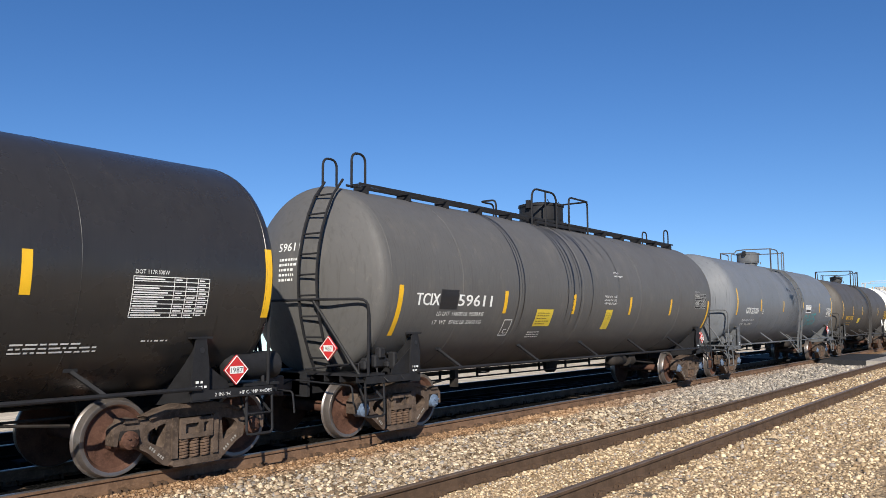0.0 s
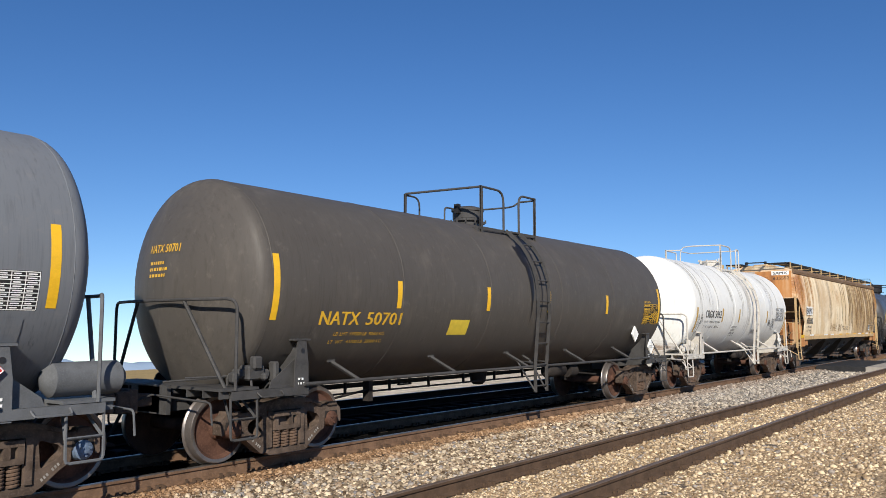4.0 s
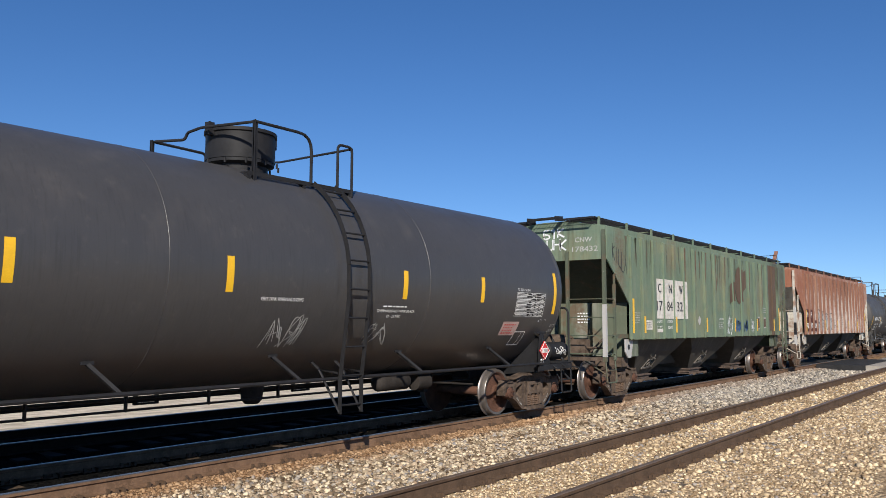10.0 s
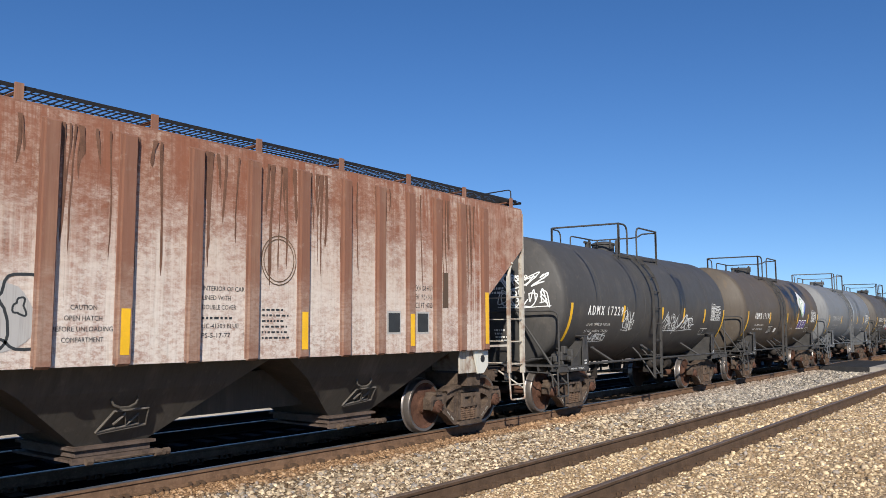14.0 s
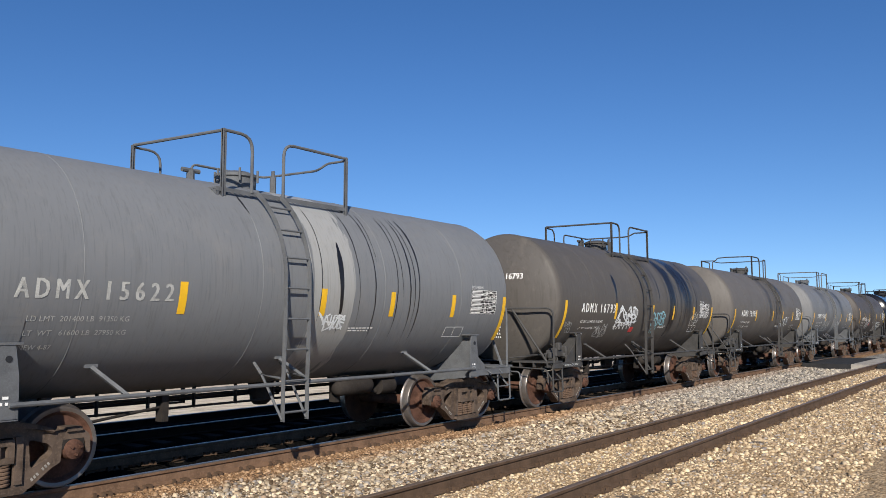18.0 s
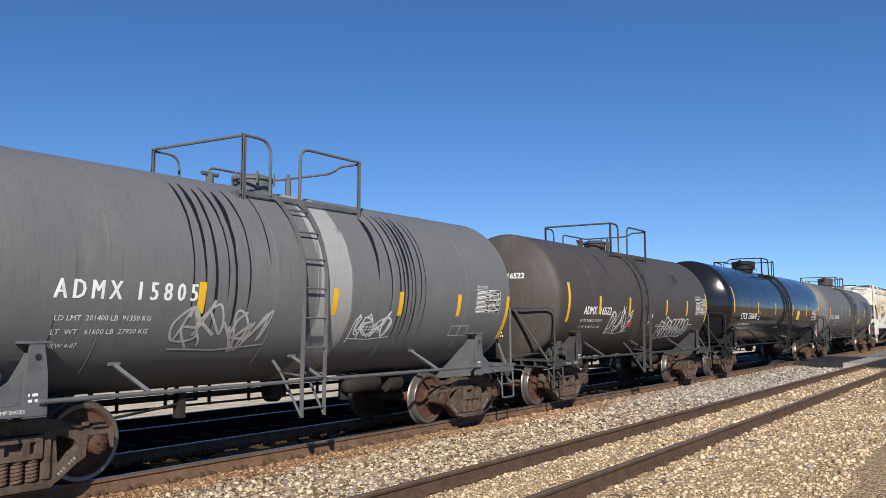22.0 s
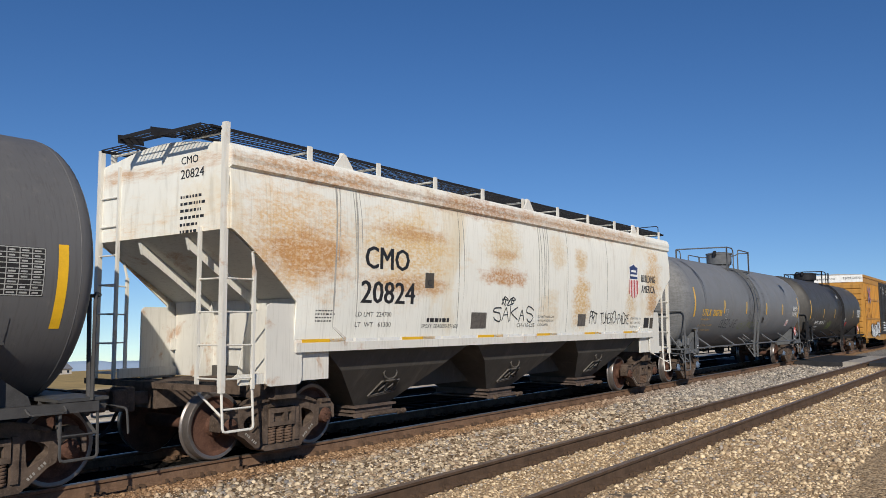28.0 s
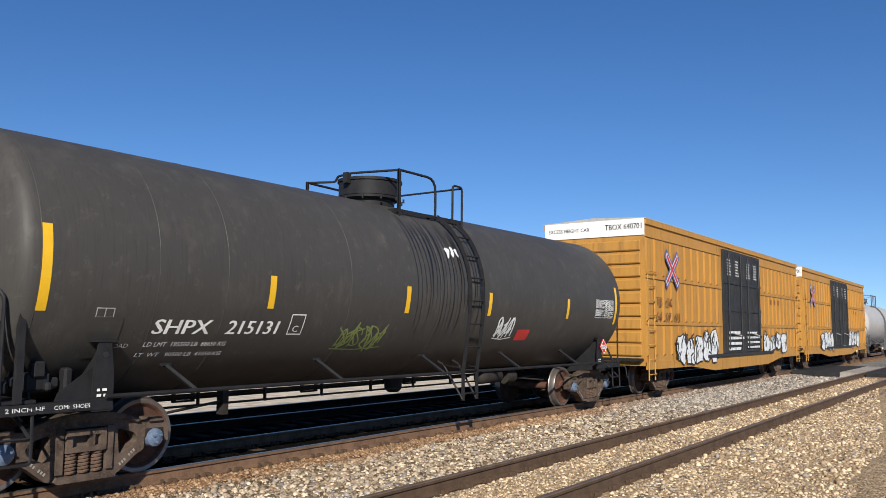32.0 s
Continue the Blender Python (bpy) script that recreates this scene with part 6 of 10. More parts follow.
        box(bm, xc - 0.53, xc + 0.53, -0.71, 0.71, 0.42, 0.455)
        box(bm, xc - 0.55, xc + 0.55, -0.74, -0.69, 0.27, 0.34)
        box(bm, xc - 0.55, xc + 0.55, -0.69, 0.74, 0.29, 0.32)
        part("outlet_gate", bm, GATE_IRON, bay)
        bm = bmesh.new()
        tube(bm, [(xc - 0.40, -0.80, 0.30), (xc + 0.62, -0.80, 0.30)], 0.016, 6)
        for e in (-0.38, 0.50, 0.62):
            tube(bm, [(xc + e - 0.04, -0.80, 0.30), (xc + e + 0.04, -0.80, 0.30)], 0.045, 8)
        tube(bm, [(xc + 0.56, -0.85, 0.30), (xc + 0.56, -0.74, 0.30)], 0.035, 8)
        part("gate_shaft", bm, TRUCK_IRON, bay)
        bm = bmesh.new()
        f = lambda z: -0.65 - (z - 0.46) / 0.64 * (w * 0.86 - 0.62)
        tube(bm, [(xc + a, f(z), z) for a, z in ((-0.12, 0.70), (-0.02, 0.82), (0.05, 0.68), (0.16, 0.80), (0.22, 0.68), (-0.30, 0.62), (-0.18, 0.86), (0.26, 0.87), (0.32, 0.66), (-0.28, 0.60))], 0.016, 5)
        part("vibrator_bracket", bm, WORN_IRON, bay)
        bm = bmesh.new()
        ring = [(xc - 0.1 + 0.17 * math.cos(a), -w * 0.86 + 0.06, 1.0 + 0.10 * math.sin(a)) for a in [i * math.pi / 5 for i in range(10)]]
        tube(bm, ring, 0.016, 5, 0, True)
        part("lifting_eye", bm, under, bay)
    bm = bmesh.new()
    box(bm, -tc, tc, -0.34, 0.34, 0.64, 1.20)
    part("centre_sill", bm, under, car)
    for s in (1,):
        for y in (-1, 1):
            bm = bmesh.new()
            tube(bm, bend([(s * half, y * 1.26, eave + rise), (s * half, y * 1.26, eave + rise + 0.20), (s * (half + 0.14), y * 0.2, eave + rise + 0.20), (s * (half + 0.14), y * 0.2, eave + rise)], 0.08), 0.012, 6)
            part("roof_grab", bm, board or BLACK_IRON, car, "", True)
    for s in (-1, 1):
        truck(car, s * tc + bogie, caps)
    couplers(car, reach)
    if tall_post:
        return car, shell, side
    # air gear on the end platform
    bm = bmesh.new()
    n = len(bm.verts)
    lathe(bm, [(-0.40, 0.0), (-0.38, 0.14), (-0.3, 0.2), (0.3, 0.2), (0.38, 0.14), (0.40, 0.0)], 16, "y")
    moved(bm, n, pose(-half + 0.75, 0.2, 1.36))
    box(bm, -half + 0.3, -half + 0.6, -0.75, -0.35, 1.12, 1.45)
    tube(bm, [(-half + 0.45, -1.2, 1.25), (-half + 0.45, 0.9, 1.25)], 0.03, 6)
    tube(bm, [(-half + 0.3, -0.9, 1.15), (-half + 1.2, -0.9, 1.55)], 0.025, 6)
    part("air_brake_gear", bm, iron, car, "", True)
    if brake:
        brake_wheel(car, -half - 0.12, 0.72, 2.45, BLACK_IRON)
    return car, shell, side


# ---- box cars ----
def box_car(x0, label, half=9.15, tc=7.0, reach=9.8, first=True):
    car = tagged(new("box_car"), label, "box car", "yellow box cars of the train")
    car.location = (x0, TRAIN_Y, 0)
    w, z0, z1 = 1.53, 0.85, 4.88
    bm = bmesh.new()
    box(bm, -half, half, -w, w, z0, z1)
    shell = part("body", bm, BOX_YELLOW, car)
    side = Flat(lambda z: w)
    bm = bmesh.new()
    prism_x(bm, [(-w - 0.05, z1 - 0.01), (-w - 0.05, z1 + 0.015), (0, z1 + 0.10), (w + 0.05, z1 + 0.015), (w + 0.05, z1 - 0.01)], -half - 0.02, half + 0.02)
    part("roof", bm, ROOF_GALV, car)
    for y in (-1, 1):
        bm = bmesh.new()
        box(bm, -half, half, *sorted((y * w, y * (w + 0.045))), z1 - 0.16, z1 - 0.012)
        part("top_chord", bm, BOX_YELLOW, car)
    doors = (-2.30, 0.10, 2.50)
    # side posts in tiers, left out at the doors
    xs = [-half + 0.06 + i * 0.62 for i in range(int(2 * half / 0.62) + 1)]
    rng = random.Random(5)
    for y in (-1, 1):
        for x in xs:
            if doors[0] - 0.1 < x < doors[2] + 0.15:
                continue
            bm = bmesh.new()
            for a, b in ((z0 + 0.25, 1.95), (2.05, 3.22), (3.32, 4.36)):
                prism_x(bm, [(y * w, a), (y * (w + 0.055), a + 0.05), (y * (w + 0.055), b - 0.05), (y * w, b)], x - 0.045, x + 0.045)
            part("side_post", bm, BOX_YELLOW, car)
        for z in (2.0, 3.27, 4.41):
            for a, b in ((-half, doors[0] - 0.05), (doors[2] + 0.05, half)):
                bm = bmesh.new()
                box(bm, a, b, min(y * w, y * (w + 0.03)), max(y * w, y * (w + 0.03)), z - 0.035, z + 0.035)
                part("side_belt", bm, BOX_YELLOW, car)
        for a, b in zip(doors, doors[1:]):
            bm = bmesh.new()
            box(bm, a + 0.03, b - 0.03, min(y * (w + 0.01), y * (w + 0.07)), max(y * (w + 0.01), y * (w + 0.07)), z0 + 0.22, z1 - 0.25)
            d = part("plug_door", bm, DOOR_BLACK, car, "black sliding plug door with lock rods")
            for z in (1.6, 2.55, 3.5):
                bm = bmesh.new()
                box(bm, a + 0.05, b - 0.05, min(y * (w + 0.07), y * (w + 0.10)), max(y * (w + 0.07), y * (w + 0.10)), z - 0.05, z + 0.05)
                part("cross_bar", bm, DOOR_BLACK, d)
            for k in range(5):
                x = a + 0.25 + k * (b - a - 0.5) / 4
                bm = bmesh.new()
                box(bm, x - 0.02, x + 0.02, min(y * (w + 0.07), y * (w + 0.085)), max(y * (w + 0.07), y * (w + 0.085)), z0 + 0.3, z1 - 0.3)
                part("rib", bm, DOOR_BLACK, d)
            for x in (a + 0.45, b - 0.45):
                bm = bmesh.new()
                tube(bm, [(x, y * (w + 0.13), z0 + 0.35), (x, y * (w + 0.13), z1 - 0.35)], 0.022, 6)
                part("lock_rod", bm, DOOR_BLACK, d)
            bm = bmesh.new()
            tube(bm, [(a + 0.6, y * (w + 0.15), 1.75), (b - 0.6, y * (w + 0.15), 1.65)], 0.02, 6)
            part("door_handle", bm, WHITE_IRON, d)
        bm = bmesh.new()
        box(bm, doors[0] - 1.8, doors[2] + 1.8, min(y * (w + 0.02), y * (w + 0.09)), max(y * (w + 0.02), y * (w + 0.09)), z0 + 0.10, z0 + 0.20)
        part("door_track", bm, DOOR_BLACK, car)
        bm = bmesh.new()
        prism(bm, [(-half, z0 + 0.1), (half, z0 + 0.1), (half, z0 - 0.10), (tc - 1.4, z0 - 0.12), (doors[2] + 1, z0 - 0.32), (doors[0] - 1, z0 - 0.32), (-tc + 1.4, z0 - 0.12), (-half, z0 - 0.10)], min(y * (w - 0.02), y * (w + 0.035)), max(y * (w - 0.02), y * (w + 0.035)))
        part("side_sill", bm, BOX_YELLOW, car)
    for s in (-1, 1):
        # corrugated end with a white band above
        xo = s * half
        for k in range(9):
            z = z0 + 0.25 + k * 0.36
            bm = bmesh.new()
            prism(bm, [(xo, z), (xo + s * 0.06, z + 0.025), (xo + s * 0.06, z + 0.29), (xo, z + 0.315)], -w + 0.12, w - 0.12)
            bmesh.ops.bevel(bm, geom=bm.edges[:], offset=0.02, segments=1, affect="EDGES")
            part("end_corrugation", bm, BOX_YELLOW, car)
        bm = bmesh.new()
        box(bm, min(xo, xo + s * 0.03), max(xo, xo + s * 0.03), -w, w, 4.42, z1)
        part("end_band", bm, WHITE, car, "white warning band across the top of the end")
        if s < 0:
            end = EndWall(lambda y, z: -half - 0.03)
            letter("EXCESS HEIGHT CAR", -1.40, -0.10, 4.60, 0.11, BLACK, car, end, "end_lettering")
            letter("TBOX 640701", 0.38, 1.46, 4.60, 0.16, BLACK, car, end, "end_lettering")
        for y in (-1, 1):
            bm = bmesh.new()
            for zz in range(8):
                z = 0.62 + zz * 0.40
                tube(bm, bend([(s * (half - 0.1), y * (w + 0.02), z), (s * (half - 0.1), y * (w + 0.09), z), (s * (half - 0.55), y * (w + 0.09), z), (s * (half - 0.55), y * (w + 0.02), z)], 0.03, 2), 0.014, 5)
            for e in (0.1, 0.55):
                tube(bm, [(s * (half - e), y * (w + 0.03), 0.45), (s * (half - e), y * (w + 0.03), 3.6)], 0.02, 5)
            part("side_ladder", bm, BOX_YELLOW, car)
        bm = bmesh.new()
        box(bm, min(s * (reach - 0.6), s * (tc - 1)), max(s * (reach - 0.6), s * (tc - 1)), -0.26, 0.26, 0.68, z0 + 0.02)
        box(bm, min(xo, xo + s * 0.16), max(xo, xo + s * 0.16), -1.45, 1.45, 0.98, 1.05)
        part("draft_sill", bm, BLACK_IRON, car)
    bm = bmesh.new()
    box(bm, -tc, tc, -0.35, 0.35, 0.55, z0 + 0.02)
    for i in range(9):
        x = -tc + 1.2 + i * (2 * tc - 2.4) / 8
        box(bm, x - 0.05, x + 0.05, -1.45, 1.45, 0.66, z0 + 0.02)
    part("underframe", bm, BLACK_IRON, car)
    for s in (-1, 1):
        truck(car, s * tc)
    couplers(car, reach)
    # markings: a crossed blue and red sign on white, faded lettering, door print, graffiti
    bm = bmesh.new()
    ribbon(bm, side, [(-half + 1.40, 3.10), (-half + 2.45, 4.05)], 0.15, 0.062)
    ribbon(bm, side, [(-half + 2.45, 3.10), (-half + 1.40, 4.05)], 0.15, 0.064)
    part("crossed_emblem", bm, BLUE_FADED, shell, "faded crossed-arrows emblem")
    bm = bmesh.new()
    ribbon(bm, side, [(-half + 1.45, 3.15), (-half + 2.40, 4.00)], 0.085, 0.067)
    ribbon(bm, side, [(-half + 2.40, 3.15), (-half + 1.45, 4.00)], 0.085, 0.069)
    part("emblem_stripe", bm, LEAF_WHITE, shell)
    bm = bmesh.new()
    ribbon(bm, side, [(-half + 1.48, 3.18), (-half + 2.37, 3.97)], 0.05, 0.072)
    ribbon(bm, side, [(-half + 2.37, 3.18), (-half + 1.48, 3.97)], 0.05, 0.074)
    part("emblem_stripe", bm, RED, shell)
    if first:
        letter("TB", -half + 0.62, -half + 1.10, 2.50, 0.25, FADED_BROWN, shell, side, "reporting_mark", 0, 0.062)
        letter("OX", -half + 1.42, -half + 1.88, 2.50, 0.25, FADED_BROWN, shell, side, "reporting_mark", 0, 0.062)
        letter("64", -half + 0.62, -half + 1.06, 2.08, 0.25, FADED_BROWN, shell, side, "car_number", 0, 0.062)
        letter("07", -half + 1.36, -half + 1.80, 2.08, 0.25, FADED_BROWN, shell, side, "car_number", 0, 0.062)
        letter("01", -half + 2.12, -half + 2.50, 2.08, 0.25, FADED_BROWN, shell, side, "car_number", 0, 0.062)
    door_side = Flat(lambda z: w + 0.105)
    for k, x in enumerate((-1.95, -1.0, 0.45, 1.4)):
        small_print(door_side, x, x + 0.5, 3.75, 4.35, 6, WHITE, shell, 40 + k, "door_print", 0.45)
    if first:
        small_print(door_side, -1.9, 0.0, 1.15, 1.9, 4, SPRAY_WHITE, shell, 66, "door_print", 0.5)
        small_print(door_side, 0.4, 2.2, 1.2, 1.9, 4, SPRAY_WHITE, shell, 67, "door_print", 0.4)
    small_print(side, 4.0, 6.6, 2.9, 3.15, 1, FADED_BROWN, shell, 71, "faded_print", 0.8)
    gs = Flat(lambda z: w + 0.06)
    if first:
        tall_tag(gs, -half + 2.2, -half + 6.1, 0.75, 1.85, shell, 11, 5)
        tall_tag(gs, 2.8, 6.6, 0.9, 1.85, shell, 12, 4)
    else:
        tall_tag(gs, -half + 3.6, -half + 7.0, 0.8, 2.0, shell, 13, 4)
        tall_tag(gs, 0.6, 6.2, 0.9, 2.0, shell, 14, 6)
    return car


# ---- paints of the cars ----
P_GLOSS = paint("gloss_black_tank_paint", (0.010, 0.010, 0.012), 0.11, 1.0, ((5, 0.58, 0.8, (0.03, 0.028, 0.026), 0.2),), (), (), 0.012, 0.08)
P_BLACK = paint("worn_black_tank_paint", (0.032, 0.030, 0.029), 0.24, 1.5, ((5, 0.55, 0.8, (0.07, 0.062, 0.055), 0.3),), (), (), 0.03, 0.12)
P_TCIX = paint("dark_grey_tank_paint", (0.106, 0.103, 0.100), 0.5, 2.0, ((9, 0.62, 0.8, (0.13, 0.12, 0.11), 0.35),), (), ())
P_CITX = paint("grey_tank_paint", (0.156, 0.167, 0.183), 0.48, 3.0, ((16, 0.60, 0.72, (0.03, 0.03, 0.032), 0.75),), (), ())
P_NATX = paint("brownish_black_tank_paint", (0.080, 0.072, 0.064), 0.5, 4.0, ((7, 0.58, 0.8, (0.11, 0.095, 0.08), 0.35),), (), ())
SMEAR = (0.50, 0.495, 0.48)
P_CRGX = paint("white_tank_paint", (0.72, 0.72, 0.69), 0.45, 5.0, ((9, 0.68, 0.78, (0.46, 0.45, 0.43), 0.4),), ((1.2, 0.70, 0.82, (0.45, 0.36, 0.26), 0.35),),
               ((-3.45, 0.20, 1.6, SMEAR, 2.4), (0.35, 0.35, 1.3, SMEAR, 2.4), (2.9, 0.20, 1.4, SMEAR, 2.2)), 0.05, 0.1,
               ((-5.25, 1.10, 0.30, 0.22, (0.20, 0.11, 0.06), 0.8), (0.5, 3.2, 0.5, 0.6, (0.50, 0.42, 0.33), 0.5)))
P_TAEX = paint("satin_black_tank_paint", (0.053, 0.0515, 0.053), 0.34, 6.0, ((5, 0.6, 0.85, (0.07, 0.065, 0.06), 0.25),), (), (), 0.06)
P_A1 = paint("sooty_dark_tank_paint", (0.066, 0.064, 0.063), 0.5, 7.0, ((10, 0.6, 0.78, (0.12, 0.11, 0.10), 0.3),), (), ())
P_A2 = paint("brown_black_tank_paint", (0.095, 0.079, 0.064), 0.5, 8.0, ((12, 0.55, 0.75, (0.17, 0.115, 0.06), 0.5), (5, 0.55, 0.70, (0.20, 0.125, 0.055), 0.5)), (), (), 0.12, 0.1,
             ((0.4, 2.3, 0.5, 1.0, (0.19, 0.115, 0.05), 0.7), (1.5, 2.0, 0.6, 0.8, (0.20, 0.125, 0.055), 0.6), (4.2, 2.6, 0.3, 1.0, (0.17, 0.11, 0.055), 0.5)))
P_A3 = paint("faded_grey_tank_paint", (0.168, 0.175, 0.184), 0.5, 9.0, ((9, 0.58, 0.76, (0.09, 0.085, 0.08), 0.4),), ((1.5, 0.66, 0.8, (0.24, 0.15, 0.09), 0.4),),
             ((0.45, 0.50, 0.9, (0.30, 0.30, 0.29), 1.0), ))
P_A4 = paint("dark_brown_grey_tank_paint", (0.088, 0.080, 0.073), 0.5, 10.0, ((8, 0.6, 0.8, (0.11, 0.10, 0.09), 0.3),), (),
             ((1.72, 0.26, 1.45, (0.016, 0.015, 0.018), 1.3), (2.78, 0.40, 2.45, (0.014, 0.013, 0.017), 1.4), (2.78, 0.55, 1.40, (0.014, 0.013, 0.017), 2.2), (3.85, 0.40, 1.95, (0.018, 0.017, 0.019), 2.2)))
P_A5 = paint("warm_dark_grey_tank_paint", (0.112, 0.102, 0.093), 0.5, 11.0, ((8, 0.62, 0.8, (0.12, 0.11, 0.10), 0.3),), (), ())
P_A6 = paint("mid_grey_tank_paint", (0.150, 0.152, 0.157), 0.5, 12.0, ((9, 0.6, 0.78, (0.05, 0.05, 0.05), 0.45),), (),
             ((0.25, 0.40, 0.9, (0.33, 0.33, 0.32), 1.0), ))
P_A7 = paint("brown_charcoal_tank_paint", (0.070, 0.061, 0.056), 0.5, 13.0, ((8, 0.62, 0.8, (0.11, 0.10, 0.09), 0.25),), (), ())
P_CT3 = paint("charcoal_tank_paint", (0.122, 0.120, 0.121), 0.48, 14.0, ((12, 0.62, 0.8, (0.16, 0.16, 0.16), 0.3),), (), ())
P_UTLX = paint("clean_grey_tank_paint", (0.178, 0.183, 0.190), 0.5, 15.0, ((10, 0.66, 0.82, (0.05, 0.05, 0.05), 0.3),), (), (), 0.12, 0.1,
               ((-7.95, 2.4, 0.55, 2.6, (0.085, 0.085, 0.085), 0.65),))
P_SHPX = paint("slate_tank_paint", (0.056, 0.053, 0.049), 0.48, 16.0, ((10, 0.64, 0.82, (0.13, 0.13, 0.13), 0.3),), (), (), 0.12, 0.1, ((-7.75, 1.35, 0.4, 0.30, (0.13, 0.075, 0.04), 0.7),))
P_SILVER = paint("pale_grey_tank_paint", (0.42, 0.41, 0.40), 0.5, 17.0)
P_SAMX = paint("streaked_tan_hopper_paint", (0.68, 0.515, 0.305), 0.6, 18.0,
               ((1.6, 0.36, 0.56, (0.84, 0.725, 0.525), 0.95), (0.8, 0.15, 0.45, (0.52, 0.345, 0.165), 0.85, 2.2), (0.6, 0.10, 0.40, (0.50, 0.335, 0.160), 0.85, 1.8), (3.0, 0.54, 0.66, (0.42, 0.28, 0.155), 0.5), (26.0, 0.46, 0.66, (0.72, 0.57, 0.37), 0.35), (1.1, 0.50, 0.66, (0.30, 0.20, 0.115), 0.85, -0.6), (4.0, 0.50, 0.60, (0.22, 0.145, 0.085), 0.8, 0.9),
                (8.0, 0.52, 0.60, (0.26, 0.155, 0.08), 0.75, 1.6), (14.0, 0.54, 0.62, (0.16, 0.105, 0.065), 0.6, 1.2), (6.0, 0.58, 0.66, (0.66, 0.50, 0.30), 0.5, 2.4)),
               ((0.45, 0.62, 0.75, (0.52, 0.26, 0.08), 0.3),), (), 0.10,
               0.1, ((-8.9, 3.2, 0.8, 1.3, (0.56, 0.235, 0.07), 0.95), (-8.9, 3.6, 0.8, 0.5, (0.34, 0.13, 0.05), 0.8), (-7.6, 3.0, 0.3, 0.8, (0.58, 0.31, 0.12), 0.6), (-3.3, 3.2, 0.25, 1.2, (0.24, 0.16, 0.10), 0.8), (-5.6, 3.4, 0.2, 1.0, (0.30, 0.19, 0.11), 0.7), (8.22, 2.7, 0.10, 0.55, (0.10, 0.05, 0.035), 0.95), (-1.6, 3.2, 0.35, 0.3, (0.50, 0.27, 0.12), 0.5), (-4.5, 3.0, 1.0, 1.2, (0.40, 0.27, 0.16), 0.4)))
P_SAMX_END = paint("rust_orange_end_paint", (0.52, 0.23, 0.075), 0.65, 36.0, ((4, 0.46, 0.60, (0.20, 0.085, 0.04), 0.85), (7, 0.52, 0.64, (0.66, 0.50, 0.31), 0.6)))
P_SAMX_GREY = paint("rusty_grey_sheet_paint", (0.40, 0.385, 0.365), 0.65, 37.0, ((4, 0.52, 0.66, (0.30, 0.16, 0.08), 0.8),), ((1.5, 0.52, 0.7, (0.42, 0.24, 0.12), 0.8),))
P_SAMX_EAVE = paint("grimy_brown_eave_paint", (0.18, 0.112, 0.064), 0.65, 33.0, ((2, 0.5, 0.65, (0.14, 0.09, 0.06), 0.7),), ((1.2, 0.56, 0.7, (0.50, 0.36, 0.21), 0.7), (3, 0.55, 0.68, (0.09, 0.06, 0.04), 0.8)))
P_SAMX_TRIM = paint("rusty_tan_trim_paint", (0.52, 0.365, 0.185), 0.65, 19.0, ((6, 0.5, 0.66, (0.25, 0.12, 0.05), 0.6),), ((3, 0.6, 0.75, (0.22, 0.10, 0.05), 0.6),))
P_CNW = paint("faded_green_hopper_paint", (0.138, 0.190, 0.136), 0.62, 20.0, ((5, 0.50, 0.72, (0.205, 0.245, 0.18), 0.6), (9, 0.56, 0.68, (0.115, 0.115, 0.075), 0.6), (2.5, 0.28, 0.56, (0.062, 0.058, 0.042), 0.9, 5.6), (18, 0.54, 0.64, (0.07, 0.07, 0.05), 0.6)), ((2.5, 0.68, 0.78, (0.16, 0.10, 0.06), 0.5), (0.9, 0.48, 0.66, (0.205, 0.205, 0.125), 0.55), (1.6, 0.56, 0.68, (0.105, 0.14, 0.10), 0.5)), (), 0.2,
              0.1, ((-7.2, 3.3, 0.3, 0.8, (0.14, 0.09, 0.06), 0.7), (7.3, 2.7, 0.5, 0.8, (0.14, 0.10, 0.065), 0.8), (-4.0, 3.6, 0.4, 0.5, (0.17, 0.12, 0.08), 0.5), (0.3, 3.5, 0.4, 0.5, (0.16, 0.12, 0.08), 0.5), (4.3, 3.0, 0.35, 0.8, (0.17, 0.12, 0.08), 0.5), (3.0, 2.4, 0.5, 0.4, (0.17, 0.15, 0.09), 0.5)))
P_CNW_TRIM = paint("grey_green_trim_paint", (0.088, 0.104, 0.074), 0.65, 21.0, (), ((2.5, 0.48, 0.64, (0.13, 0.085, 0.055), 0.8), (6, 0.6, 0.72, (0.34, 0.32, 0.28), 0.6)))
P_CNW_PAD = paint("scuffed_green_bulkhead_paint", (0.115, 0.135, 0.095), 0.65, 40.0, ((3, 0.48, 0.62, (0.34, 0.33, 0.29), 0.5),), ((1.6, 0.50, 0.64, (0.13, 0.085, 0.055), 0.8),))
P_MP_SLOPE = paint("dull_grey_slope_paint", (0.60, 0.60, 0.55), 0.65, 41.0, ((3, 0.50, 0.66, (0.15, 0.09, 0.06), 0.6),), ((1.4, 0.52, 0.66, (0.20, 0.10, 0.06), 0.7),))
P_MP_END = paint("dull_red_end_paint", (0.27, 0.115, 0.072), 0.7, 42.0, ((6, 0.55, 0.7, (0.17, 0.075, 0.05), 0.5),), ((2.0, 0.60, 0.75, (0.42, 0.30, 0.23), 0.5),))
